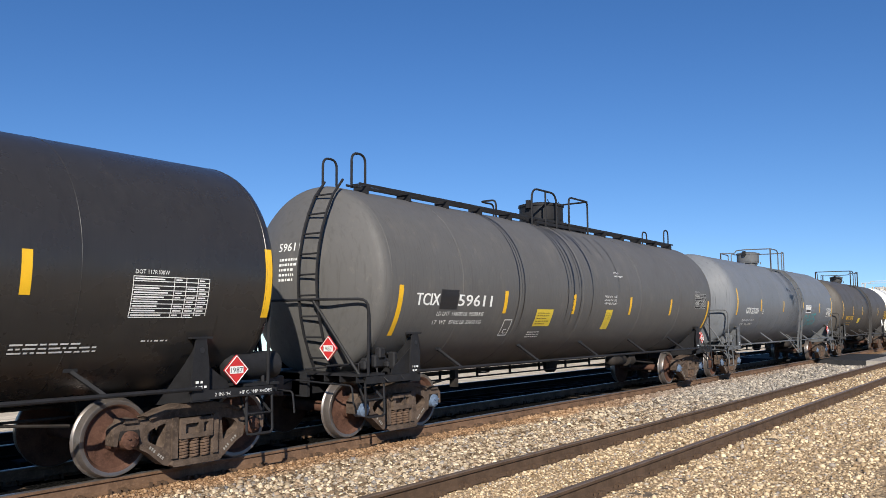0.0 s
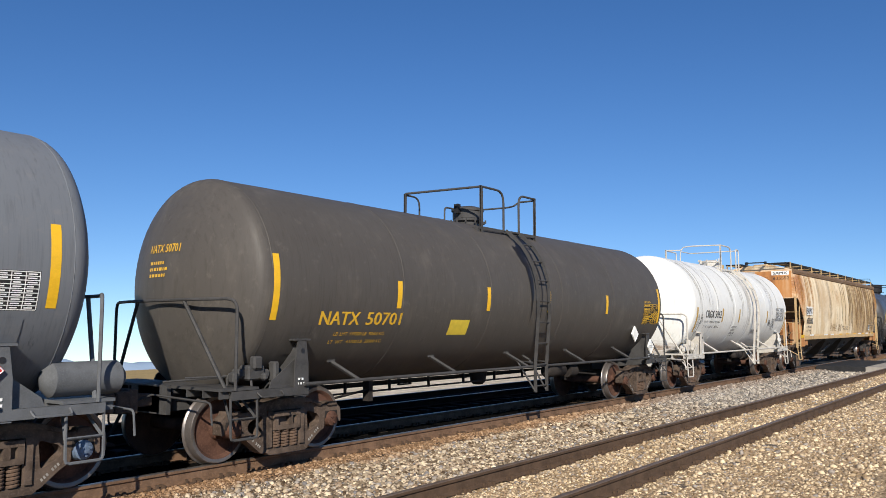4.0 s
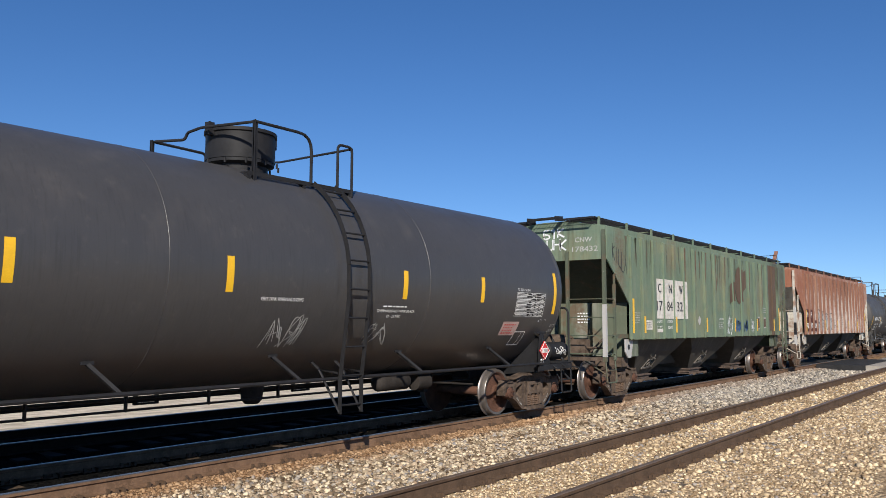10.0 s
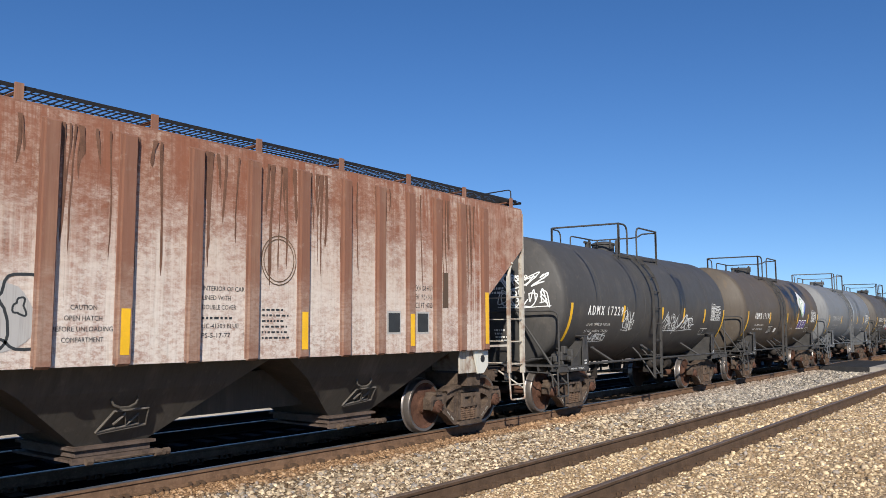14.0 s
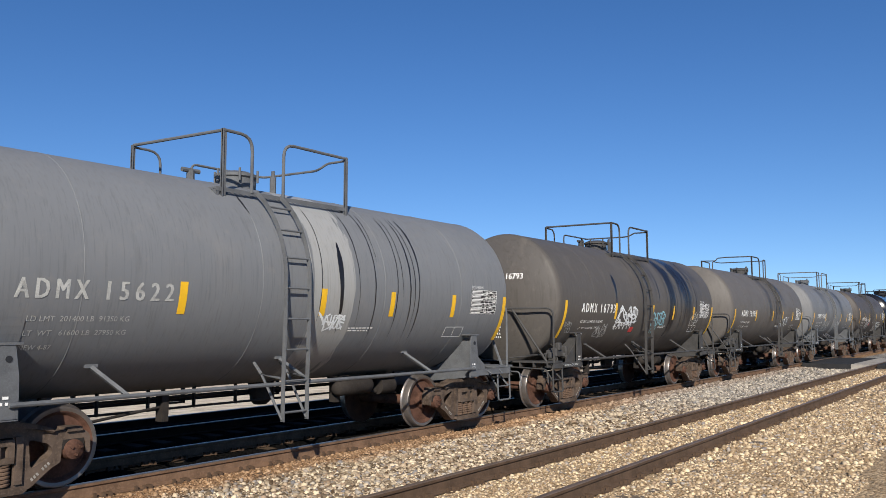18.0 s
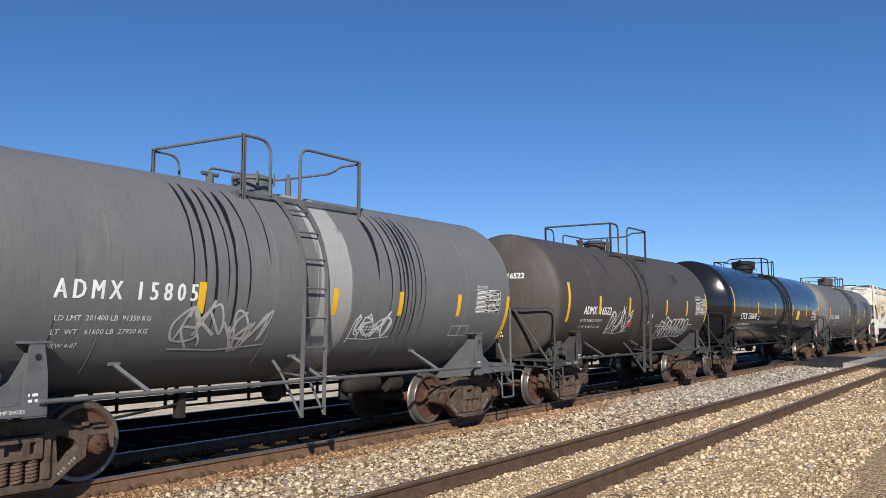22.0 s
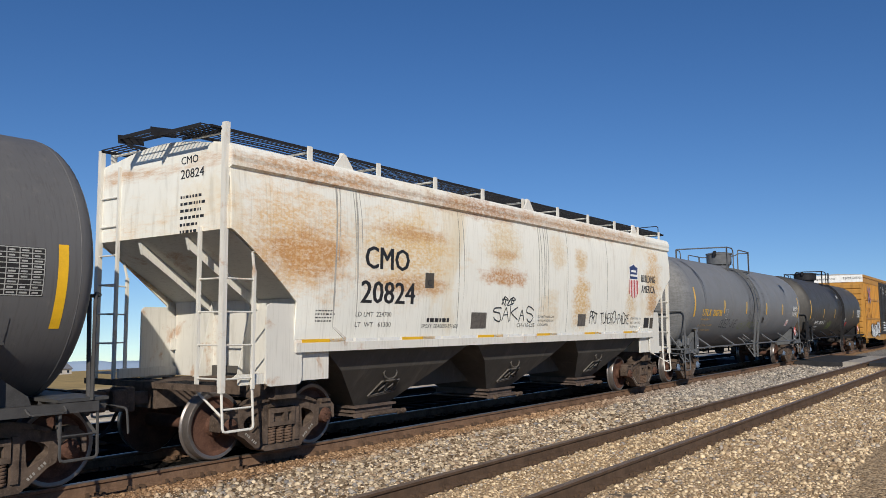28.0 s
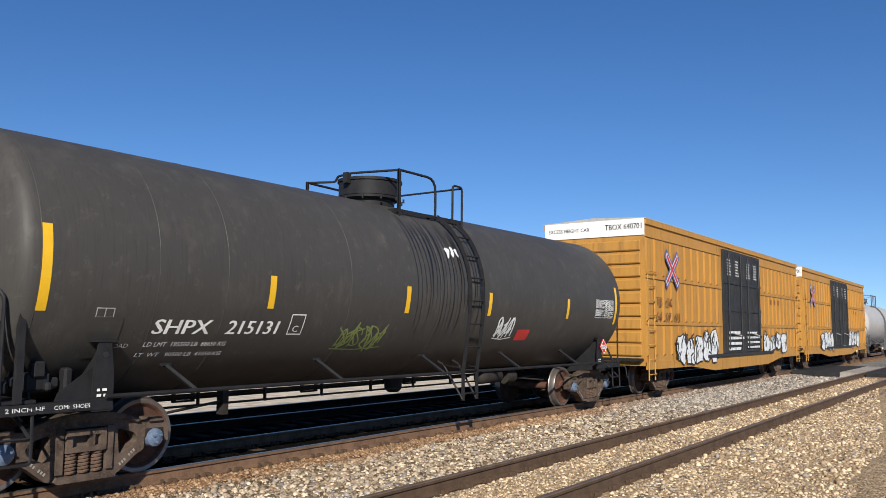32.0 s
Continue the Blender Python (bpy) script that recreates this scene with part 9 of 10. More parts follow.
ADMX_SPILLS = {
    "17229": [(-3.6, 0.03, 3.6, 2.2), (-1.5, 0.04, 3.6, 2.1), (-1.3, 0.02, 3.6, 2.5)] + pour(1.5, 1.95, 3.5, 3.0, 1.7, 3, 4),
    "17195": pour(0.30, 1.15, 3.50, 2.85, 1.65, 4, 8) + pour(1.15, 1.75, 3.05, 2.5, 1.65, 5, 6) + pour(1.75, 2.45, 3.55, 3.0, 2.0, 6, 7) + pour(2.75, 3.1, 3.4, 2.6, 2.0, 7, 4) + pour(3.0, 3.9, 3.72, 3.45, 2.95, 8, 6),
    "15622": [(1.37, 0.016, 3.65, 1.5), (1.45, 0.010, 3.6, 2.8), (1.92, 0.014, 3.6, 1.6), (2.05, 0.010, 3.6, 2.2), (2.25, 0.018, 3.6, 1.55), (2.34, 0.012, 3.6, 1.8), (2.46, 0.022, 3.6, 1.55), (0.62, 0.05, 3.05, 1.7), (0.2, 0.01, 3.6, 1.8), (1.0, 0.01, 3.6, 1.7), (-0.9, 0.02, 3.65, 3.3)],
    "16793": [(-2.15, 0.06, 3.05, 2.1), (0.49, 0.03, 3.65, 2.6), (0.71, 0.03, 3.65, 2.0), (-0.8, 0.02, 3.6, 3.2), (1.3, 0.02, 3.6, 2.0), (1.48, 0.03, 3.6, 1.6), (2.02, 0.03, 3.6, 1.7), (3.45, 0.02, 3.6, 1.9), (4.3, 0.02, 3.5, 2.1)] + pour(1.5, 1.95, 3.62, 3.2, 1.6, 9, 5) + pour(2.35, 3.2, 3.62, 3.3, 1.5, 10, 7),
    "15959": [(-0.60, 0.015, 3.7, 1.8), (-0.19, 0.05, 3.7, 1.6), (-0.04, 0.04, 3.7, 1.55), (0.08, 0.02, 3.7, 1.9), (0.45, 0.02, 3.7, 1.8), (-0.35, 0.02, 3.7, 2.4), (1.6, 0.07, 3.65, 2.9), (1.85, 0.09, 3.6, 2.7), (2.1, 0.04, 3.5, 2.3)],
    "15805": [(1.25, 0.05, 3.55, 2.5), (1.55, 0.02, 3.65, 1.7), (1.75, 0.03, 3.65, 1.55), (1.86, 0.02, 3.65, 1.6), (1.97, 0.035, 3.65, 1.5), (2.08, 0.02, 3.6, 1.7), (2.18, 0.03, 3.65, 1.55), (2.32, 0.02, 3.6, 1.9), (2.46, 0.015, 3.6, 1.6), (-2.25, 0.02, 3.65, 1.8), (-2.08, 0.03, 3.65, 1.6), (-1.92, 0.03, 3.6, 1.7), (-1.75, 0.02, 3.65, 2.1), (-1.6, 0.035, 3.6, 1.7), (-1.4, 0.02, 3.65, 1.9), (-1.0, 0.015, 3.65, 2.6)],
    "16522": [(-2.3, 0.03, 3.6, 2.9), (2.35, 0.012, 3.45, 3.2)],
}
for k, (x, number, mat, iron, label, lad) in enumerate(ADMX):
    last = number == "16522"
    z0, z1 = (2.04, 2.48) if last else (1.95, 2.34)
    tall = (1.85, 2.75) if last else (1.52, 2.35)
    xs = (-4.66, -3.03, -1.22, 1.45, 3.15, 4.95) if last else (-4.78, -2.13, 0.25, 1.80, 3.47, 5.14)
    car, tank, side = run_tank("tank_car", label, x, 5.0, 0.50, 1.48, 2.42, 4.22, 6.22, mat, iron, lad - 0.10, (-1.45, lad + 1.52, 0.92), None, six(z0, z1, xs, tall), (-3.4, -0.9, 1.6, 3.7), wheel=True, longer=0.0 if last else 0.16)
    big = WHITE if number != "15622" else GREY_LETTER
    if last:
        letter("ADMX", -3.86, -3.18, 2.03, 0.20, WHITE, tank, side, "reporting_mark")
        letter("16522", -2.97, -2.34, 2.03, 0.20, WHITE, tank, side, "car_number")
        lines = ("LD LMT  200900 LB  91150 KG", "LT  WT   62100 LB  28150 KG")
    else:
        back = -0.11 if number == "15622" else 0.0
        letter("A D M X", -4.0 + back, -3.22 + back, 2.10, 0.22, big, tank, side, "reporting_mark")
        letter(" ".join(number), -3.0 + back, -2.2 + 0.6 * back, 2.10, 0.22, big, tank, side, "car_number")
        lines = ("LD LMT  201400 LB  91350 KG", "LT  WT   61600 LB  27950 KG", "NEW 4-87")
    for i, line in enumerate(lines):
        letter(line, -3.95 if i < 2 else -3.95, -3.95 + 0.043 * len(line), 1.86 - i * 0.15, 0.065, big, tank, side, "load_line")
    head_marks(tank, 5.0, 0.50, 1.48, 2.42, "ADMX  " + number, -0.30, 2.83, 0.13, WHITE, 2, 1.02)
    small_print(head_end(5.0, 0.50, 1.48, 2.42), -0.12, 0.20, 1.52, 1.82, 4, WHITE, tank, 50 + k, "end_print", 0.5)
    if last:
        data_table(side, 3.95, 4.85, 2.08, 2.58, WHITE, tank, "DOT 111A100W3")
    else:
        data_table(side, 4.02, 4.85, 2.02, 2.45, WHITE, tank, "DOT 111A100W3")
    small_print(side, 0.9, 1.5, 1.72, 1.80, 2, WHITE, tank, 60 + k)
    bm = bmesh.new()
    for a, b, c, d in ((3.4, 3.95, 1.60, 1.61), (3.4, 3.95, 1.77, 1.78), (3.4, 3.41, 1.60, 1.78), (3.94, 3.95, 1.60, 1.78), (3.67, 3.68, 1.60, 1.78)):
        patch(bm, side, a, b, c, d)
    part("test_stencil", bm, WHITE, tank)
    letter("2 INCH HF COMP SHOES", -4.85, -4.25, 0.915, 0.04, WHITE, car, Flat(lambda z: 1.45), "sill_lettering")
    if last:
        scrawl(side, 2.32, 2.72, 3.02, 3.30, SPRAY_DARK, tank, 173, 0.010, 3, "thin dark scribble")
    if number in ADMX_SPILLS:
        drips(side, tank, ADMX_SPILLS[number], TAR, 110 + k)
    if number == "17229":
        scrawl(side, -2.1, -1.5, 1.78, 2.15, SPRAY_WHITE, tank, 51, 0.009, 4)
        scrawl(side, 0.4, 2.6, 1.75, 2.1, SPRAY_WHITE, tank, 52, 0.012, 8)
        scrawl(side, -3.7, -2.8, 1.45, 1.65, SPRAY_WHITE, tank, 53, 0.010, 5)
        scrawl(head_end(5.0, 0.50, 1.48, 2.42), 0.05, 1.15, 2.30, 2.60, SPRAY_WHITE, tank, 54, 0.014, 5)
        scrawl(head_end(5.0, 0.50, 1.48, 2.42), 0.15, 1.05, 2.70, 2.95, SPRAY_WHITE, tank, 154, 0.014, 4)
    elif number == "17195":
        bm = bmesh.new()
        shape(bm, side, [(1.95, 2.70), (1.97, 2.82), (2.46, 3.25), (2.54, 3.25), (3.13, 2.84), (3.16, 2.74), (2.62, 2.20), (2.56, 2.18)], 0.008)
        em = part("leaf_emblem", bm, LEAF_WHITE, tank, "cream leaf emblem on a rounded white diamond")
        bm = bmesh.new()
        shape(bm, side, [(2.60, 2.20), (3.14, 2.72), (3.10, 2.80), (2.86, 2.62)], 0.011)
        part("emblem_shade", bm, SKY_BLUE, em)
        for rr, tone in ((1.0, LEAF_GREEN), (0.88, WHITE)):
            bm = bmesh.new()
            shape(bm, side, [(2.45 + rr * (0.26 * math.cos(a) + 0.08 * math.sin(a)), 2.64 + rr * 0.36 * math.sin(a)) for a in [i * math.pi / 10 for i in range(20)]], 0.013 + 0.003 * (rr < 1))
            part("leaf", bm, tone, em)
        bm = bmesh.new()
        ribbon(bm, side, [(2.22, side.arc(2.21)), (2.36, side.arc(2.52)), (2.55, side.arc(2.80))], 0.022, 0.019)
        part("leaf_vein", bm, LEAF_GREEN, em)
        for a, b in ((1.95, 2.38), (2.40, 2.76), (2.78, 3.20)):
            for inset, tone, out in ((0.0, WHITE, 0.007), (0.035, PURPLE, 0.010)):
                bm = bmesh.new()
                shape(bm, side, [(a - 0.05 + inset, 1.74 + inset), (b - 0.1 - inset, 1.74 + inset), (b - inset, 2.09 - inset), (a + 0.08 + inset, 2.09 - inset)], out)
                part("emblem_block", bm, tone, em)
        panel("notice_board", side, -2.15, -1.55, 1.58, 1.88, BLACK, tank, "black notice with small print")
        small_print(side, -2.1, -1.6, 1.6, 1.86, 6, WHITE, tank, 23, "notice_text").location.y = -0.005
        panel("notice_board", side, -1.25, -0.98, 1.62, 1.78, WHITE, tank)
    elif number == "15622":
        scrawl(side, 0.25, 0.75, 1.75, 1.95, SPRAY_WHITE, tank, 55, 0.012, 4)
    elif number == "16793":
        scrawl(side, -2.02, -0.85, 1.90, 2.22, SPRAY_WHITE, tank, 56, 0.020, 4, "white graffiti tag")
        hand_letters("*AMPM", side, -2.1, -1.05, 1.66, 1.84, SPRAY_WHITE, tank, 57, 0.014, 0.02, 0.06, "white graffiti tag")
        hand_letters("SHSTER", side, 0.28, 1.22, 1.80, 2.12, SPRAY_BLUE, tank, 58, 0.020, 0.0, 0.06, "pale blue graffiti tag")
        hand_letters("MIL", side, 0.42, 0.85, 1.52, 1.74, SPRAY_BLUE, tank, 158, 0.018, 0.0, 0.06, "pale blue graffiti tag")
        hand_letters("VANISH", side, -4.68, -4.12, 1.74, 1.86, GREY_LETTER, tank, 59, 0.006)
        hand_letters("DOA", side, -4.55, -4.2, 1.60, 1.71, GREY_LETTER, tank, 159, 0.006)
        scrawl(side, -3.0, -2.4, 1.5, 1.75, GREY_LETTER, tank, 60, 0.008, 4)
        panel("warning_sticker", side, -1.05, -0.8, 1.62, 1.75, RED, tank)
        scrawl(side, 3.3, 3.9, 1.8, 2.1, GREY_LETTER, tank, 61, 0.008, 4)
    elif number == "15959":
        hand_letters("*KSOY", side, 1.42, 2.75, 1.66, 2.02, SPRAY_WHITE, tank, 62, 0.016, 0.10, 0.07, "white spray-can tag")
    elif number == "15805":
        scrawl(side, -2.4, -1.0, 1.5, 1.95, GREY_LETTER, tank, 63, 0.02, 5)
        scrawl(side, 0.75, 1.65, 1.58, 1.90, SPRAY_WHITE, tank, 64, 0.011, 4)
    else:
        scrawl(side, -2.35, -1.1, 1.6, 2.1, SPRAY_WHITE, tank, 65, 0.012, 5)
        bubble(side, 1.2, 3.45, 1.30, 1.90, SPRAY_WHITE, tank, 66, 0.019, 8, "white bubble-letter graffiti outlines")
        scrawl(side, 0.05, 0.4, 1.75, 2.05, SPRAY_WHITE, tank, 68, 0.012, 2)
        panel("warning_sticker", side, -1.15, -0.9, 1.72, 1.88, RED, tank)

# gloss black car
car, tank, side = run_tank("tank_car", "glossy black tank car with bold white lettering", 238.79, 7.30, 0.60, 1.585, 2.475, 6.67, 8.62, P_GLOSS, BLACK_IRON, 0.75, (-0.45, 1.45, 0.92), (0.0, 0.48, 0.42),
                           six(2.15, 2.61, (-7.08, -3.94, -1.30, 1.73, 4.44, 7.2), (2.19, 3.10)), (-4.9, -2.4, 0.1, 2.6, 5.0), cage=0.68)
marks(tank, side, "CTCX", "736670", -6.17, -5.37, -5.20, -4.12, 1.96, 0.24, WHITE, ("LD LMT  207000 LB  93850 KG", "LT  WT   79000 LB  35850 KG"), -6.25, 1.75, 0.08, 0.06)
panel("warning_sticker", side, 2.54, 3.05, 1.97, 2.36, LABEL_YELLOW, tank, "yellow warning sticker")
data_table(side, 5.70, 6.70, 1.96, 2.42, WHITE, tank)
small_print(side, -0.9, 0.1, 1.64, 1.68, 1, WHITE, tank, 25)
bm = bmesh.new()
for a, b, c, d in ((-3.95, -3.65, 1.94, 1.955), (-3.95, -3.65, 2.24, 2.255), (-3.95, -3.935, 1.94, 2.25), (-3.665, -3.65, 1.94, 2.25)):
    patch(bm, side, a, b, c, d)
part("plate_stencil", bm, WHITE, tank)
letter("C", -3.86, -3.74, 1.98, 0.12, WHITE, tank, side)
head_marks(tank, 7.30, 0.60, 1.585, 2.475, "CTCX 736670", -0.27, 2.88, 0.14, WHITE, 2, 1.0)
placard(car, -8.05, -0.3, 1.42, "1987", "x")
placard(car, 6.9, -1.47, 1.3, "1987")
letter("2 INCH HF COMP SHOES", -7.2, -6.65, 0.915, 0.04, WHITE, car, Flat(lambda z: 1.45), "sill_lettering")

# charcoal car
car, tank, side = run_tank("tank_car", "charcoal tank car with black spill streaks", 256.15, 7.30, 0.62, 1.575, 2.465, 6.62, 8.58, P_CT3, DARK_GREY_IRON, -0.41, (-1.35, 1.0, 0.92), (0.63, 0.42, 0.50),
                           six(2.2, 2.66, (-7.08, -3.80, -1.27, 1.62, 4.24, 7.2), (1.78, 2.66)), (-5.0, -2.5, -0.9, 1.5, 3.2), cage=0.66, longer=0.10, reservoir=False)
letter("C T C X", -6.96, -6.03, 2.03, 0.21, WHITE, tank, side, "reporting_mark", 0.06)
letter("301826", -5.75, -4.48, 2.03, 0.21, WHITE, tank, side, "car_number", 0.06)
for i, line in enumerate(("LD  LMT   206800 LB  93750 KG", "LT  WT    79200 LB  35950 KG")):
    letter(line, -5.85 - 0.05 * i, -4.3, 1.86 - i * 0.15, 0.075, WHITE, tank, side, "load_line", 0.06)
panel("warning_sticker", side, 0.41, 0.76, 1.46, 1.88, LABEL_YELLOW, tank, "yellow warning sticker")
panel("warning_sticker", side, 2.02, 2.60, 1.74, 2.04, LABEL_YELLOW, tank, "yellow warning sticker")
small_print(side, 2.08, 2.54, 1.77, 2.01, 5, BLACK, tank, 197, "sticker_text", 0.3).location.y = -0.004
small_print(side, 0.45, 0.72, 1.52, 1.84, 5, BLACK, tank, 198, "sticker_text", 0.3).location.y = -0.004
drips(side, tank, pour(-0.58, -0.15, 3.75, 3.2, 2.2, 21, 5) + pour(0.0, 0.12, 3.6, 2.8, 1.8, 22, 3) + pour(0.28, 0.52, 3.7, 3.0, 1.7, 23, 4) + pour(0.55, 0.92, 3.55, 2.7, 1.6, 24, 5) + pour(0.92, 1.54, 3.6, 2.7, 1.8, 25, 7) + pour(0.02, 0.34, 3.68, 2.6, 1.45, 31, 3) + pour(0.60, 1.50, 3.66, 2.9, 1.45, 32, 6) + pour(-0.60, -0.20, 3.75, 2.9, 1.6, 33, 3) + pour(4.85, 5.60, 3.18, 2.7, 1.5, 34, 6) + pour(5.85, 6.2, 3.2, 2.7, 1.6, 35, 3) + [(4.2 + 0.16 * i, 0.006, 2.9 - 0.05 * (i % 4), 1.45 + 0.07 * (i % 3)) for i in range(13)]
      + [(3.50, 0.03, 3.12, 2.5), (3.80, 0.05, 3.12, 2.4), (4.38, 0.05, 3.2, 2.1), (4.78, 0.05, 3.15, 1.9), (4.95, 0.07, 3.1, 1.9), (5.15, 0.03, 3.15, 2.2), (5.30, 0.09, 3.15, 1.8), (5.42, 0.06, 3.1, 1.9), (5.62, 0.03, 3.1, 2.8), (5.95, 0.05, 3.25, 2.0), (6.08, 0.05, 3.2, 1.9), (6.30, 0.03, 3.2, 2.7)], TAR, 120)
letter("VENT TANK", 0.84, 1.12, 3.12, 0.05, WHITE, tank, side, "caution_line", 0, 0.009)
letter("WHEN UNLOADING", 0.85, 1.36, 3.04, 0.05, WHITE, tank, side, "caution_line", 0, 0.009)
for i, line in enumerate(("HANDLE MUST BE LOCKED", "AND CHAINED IN CLOSED", "POSITION BEFORE LOADING")):
    letter(line, 0.22, 0.88, 2.27 - i * 0.085, 0.05, WHITE, tank, side, "caution_line", 0, 0.009)
data_table(side, 6.2, 7.0, 2.12, 2.60, GREY_LETTER, tank)
panel("plate_stencil", side, -3.42, -3.14, 2.0, 2.28, BLACK, tank)
letter("C", -3.34, -3.22, 2.03, 0.10, WHITE, tank, side, "lettering", 0, 0.007)
small_print(side, -2.4, -1.9, 2.08, 2.13, 1, GREY_LETTER, tank, 27)
placard(car, 6.35, -1.47, 1.35, "1987")
letter("JACK", -6.62, -6.45, 1.22, 0.06, WHITE, car, Flat(lambda z: 1.43), "sill_lettering")
letter("HERE", -6.62, -6.45, 1.12, 0.06, WHITE, car, Flat(lambda z: 1.43), "sill_lettering")
letter("2 INCH HF COMP SHOES", -7.3, -6.65, 0.915, 0.045, WHITE, car, Flat(lambda z: 1.45), "sill_lettering")

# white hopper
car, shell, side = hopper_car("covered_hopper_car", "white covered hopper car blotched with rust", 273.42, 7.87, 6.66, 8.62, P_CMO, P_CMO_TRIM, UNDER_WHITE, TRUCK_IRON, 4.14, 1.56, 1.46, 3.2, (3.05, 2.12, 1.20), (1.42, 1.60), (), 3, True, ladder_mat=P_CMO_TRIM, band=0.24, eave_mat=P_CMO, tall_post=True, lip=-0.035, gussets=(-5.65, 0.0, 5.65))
TRAIN.append(car)
letter("CMO", -5.28, -4.20, 2.68, 0.36, BLACK, shell, side, "reporting_mark")
letter("20824", -5.35, -4.02, 2.14, 0.36, BLACK, shell, side, "car_number")
letter("LD LMT  224700", -5.45, -4.6, 1.93, 0.075, BLACK, shell, side, "load_line")
letter("LT  WT   61300", -5.45, -4.6, 1.77, 0.075, BLACK, shell, side, "load_line")
panel("plate_stencil", side, -3.75, -3.5, 2.42, 2.68, UNDER_GREY, shell)
letter("C", -3.68, -3.57, 2.46, 0.11, BLACK, shell, side, "lettering", 0, 0.008)
for i in range(24):
    x = -6.55 + i * 0.56
    if x < 6.2:
        panel("reflective_stripe", side, x, x + (0.5 if i % 4 else 0.9), 1.50, 1.60, WHITE if i % 4 else YELLOW, shell, "", 0.034)
bm = bmesh.new()
ring = [(4.92, 3.28), (5.10, 3.31), (5.22, 3.36), (5.34, 3.31), (5.52, 3.28), (5.48, 3.05), (5.56, 2.78), (5.44, 2.54), (5.22, 2.45), (5.00, 2.54), (4.88, 2.78), (4.96, 3.05)]
bm.faces.new([bm.verts.new(side.at(a, b, 0.005)) for a, b in ring])
shield = part("shield_emblem", bm, WHITE, shell, "shield emblem, blue above red and white stripes")
bm = bmesh.new()
bm.faces.new([bm.verts.new(side.at(5.22 + (a - 5.22) * 0.95, b, 0.008)) for a, b in [(4.94, 3.26), (5.10, 3.29), (5.22, 3.34), (5.34, 3.29), (5.50, 3.26), (5.46, 3.05), (5.49, 2.96), (4.95, 2.96), (4.98, 3.05)]])
part("shield_band", bm, BLUE, shield)
for a, b, z in ((5.06, 5.38, 3.13), (5.00, 5.44, 3.02)):
    panel("shield_bar", side, a, b, z, z + 0.055, WHITE, shield, "", 0.011)
bm = bmesh.new()
for i in range(6):
    x = 4.94 + i * 0.103
    lo = 2.56 if i in (0, 5) else (2.50 if i in (1, 4) else 2.47)
    patch(bm, side, x, x + 0.05, lo, 2.93, out=0.009)
part("shield_stripe", bm, RED, shield)
letter("BUILDING", 5.75, 6.72, 2.90, 0.20, BLACK, shell, side, "slogan")
letter("AMERICA", 5.75, 6.70, 2.62, 0.20, BLACK, shell, side, "slogan")
letter("EXW 10-8 H  9-6", 5.1, 5.75, 1.90, 0.06, BLACK, shell, side, "size_line")
letter("EW   8-4 H 15-0", 5.1, 5.75, 1.79, 0.06, BLACK, shell, side, "size_line")
letter("CU FT 5155", 5.1, 5.55, 1.68, 0.06, BLACK, shell, side, "size_line")
panel("data_plate", side, 6.0, 6.35, 1.68, 1.95, BLACK, shell)
panel("data_plate", side, 6.42, 6.65, 1.66, 1.95, UNDER_GREY, shell)
panel("data_plate", side, -2.30, -1.78, 1.72, 2.02, WORN_IRON, shell)
panel("data_plate", side, 2.06, 2.46, 1.74, 2.02, WORN_IRON, shell)
small_print(side, -3.65, -2.85, 1.84, 1.91, 1, BLACK, shell, 132, "coating_line", 1.0)
letter("EPOXY", -3.78, -3.50, 1.74, 0.07, BLACK, shell, side, "coating_line", 0.1)
letter("EEA0090-891603", -3.44, -2.72, 1.74, 0.07, BLACK, shell, side, "coating_line", 0.1)
small_print(side, -6.3, -5.9, 1.85, 2.05, 4, BLACK, shell, 29)
hand_letters("SAKAS", side, -1.55, 0.0, 1.86, 2.14, SPRAY_DARK, shell, 71, 0.012, 0.0, 0.11, "black marker graffiti")
scrawl(side, -1.25, -0.85, 2.18, 2.30, SPRAY_DARK, shell, 172, 0.012, 2, "black marker graffiti")
hand_letters("PRT TUHERO-PADRE", side, 2.66, 5.0, 1.80, 2.04, BLACK, shell, 171, 0.013, 0.0, 0.09, "black marker graffiti")
letter("CH-110-L05", -0.65, 0.06, 1.74, 0.08, BLACK, shell, side, "place_mark", 0.15)
for i, line in enumerate(("DO NOT MOVE CAR", "WITH HATCHES OR", "GATES OPEN")):
    letter(line, 0.19, 0.19 + 0.047 * len(line), 1.93 - i * 0.085, 0.048, BLACK, shell, side, "caution_line")
drips(side, shell, [(0.22, 0.014, 3.95, 1.7), (0.30, 0.012, 3.95, 1.9), (0.42, 0.016, 3.95, 1.65), (0.50, 0.010, 3.9, 2.2), (0.62, 0.014, 3.95, 1.8), (-2.6, 0.010, 3.8, 2.2), (-5.92, 0.025, 4.0, 1.7), (-5.85, 0.012, 4.0, 2.6), (-5.45, 0.020, 4.0, 1.65), (-5.38, 0.012, 4.0, 2.9), (-5.52, 0.010, 4.0, 2.2)], STAIN_ASH, 89, "thin grey runs", "dirt_stain")
for x in (-2.75, 1.5, 3.6):
    panel("weld_seam", side, x, x + 0.010, 1.62, 3.9, UNDER_WHITE, shell, "", 0.003)
end = EndWall(lambda y, z: -7.89)
letter("CMO", 0.50, 0.87, 4.00, 0.11, BLACK, shell, end, "end_mark")
letter("20824", 0.50, 1.00, 3.80, 0.13, BLACK, shell, end, "end_mark")
small_print(end, 0.50, 1.05, 3.05, 3.62, 6, BLACK, shell, 30, "end_print", 0.4)

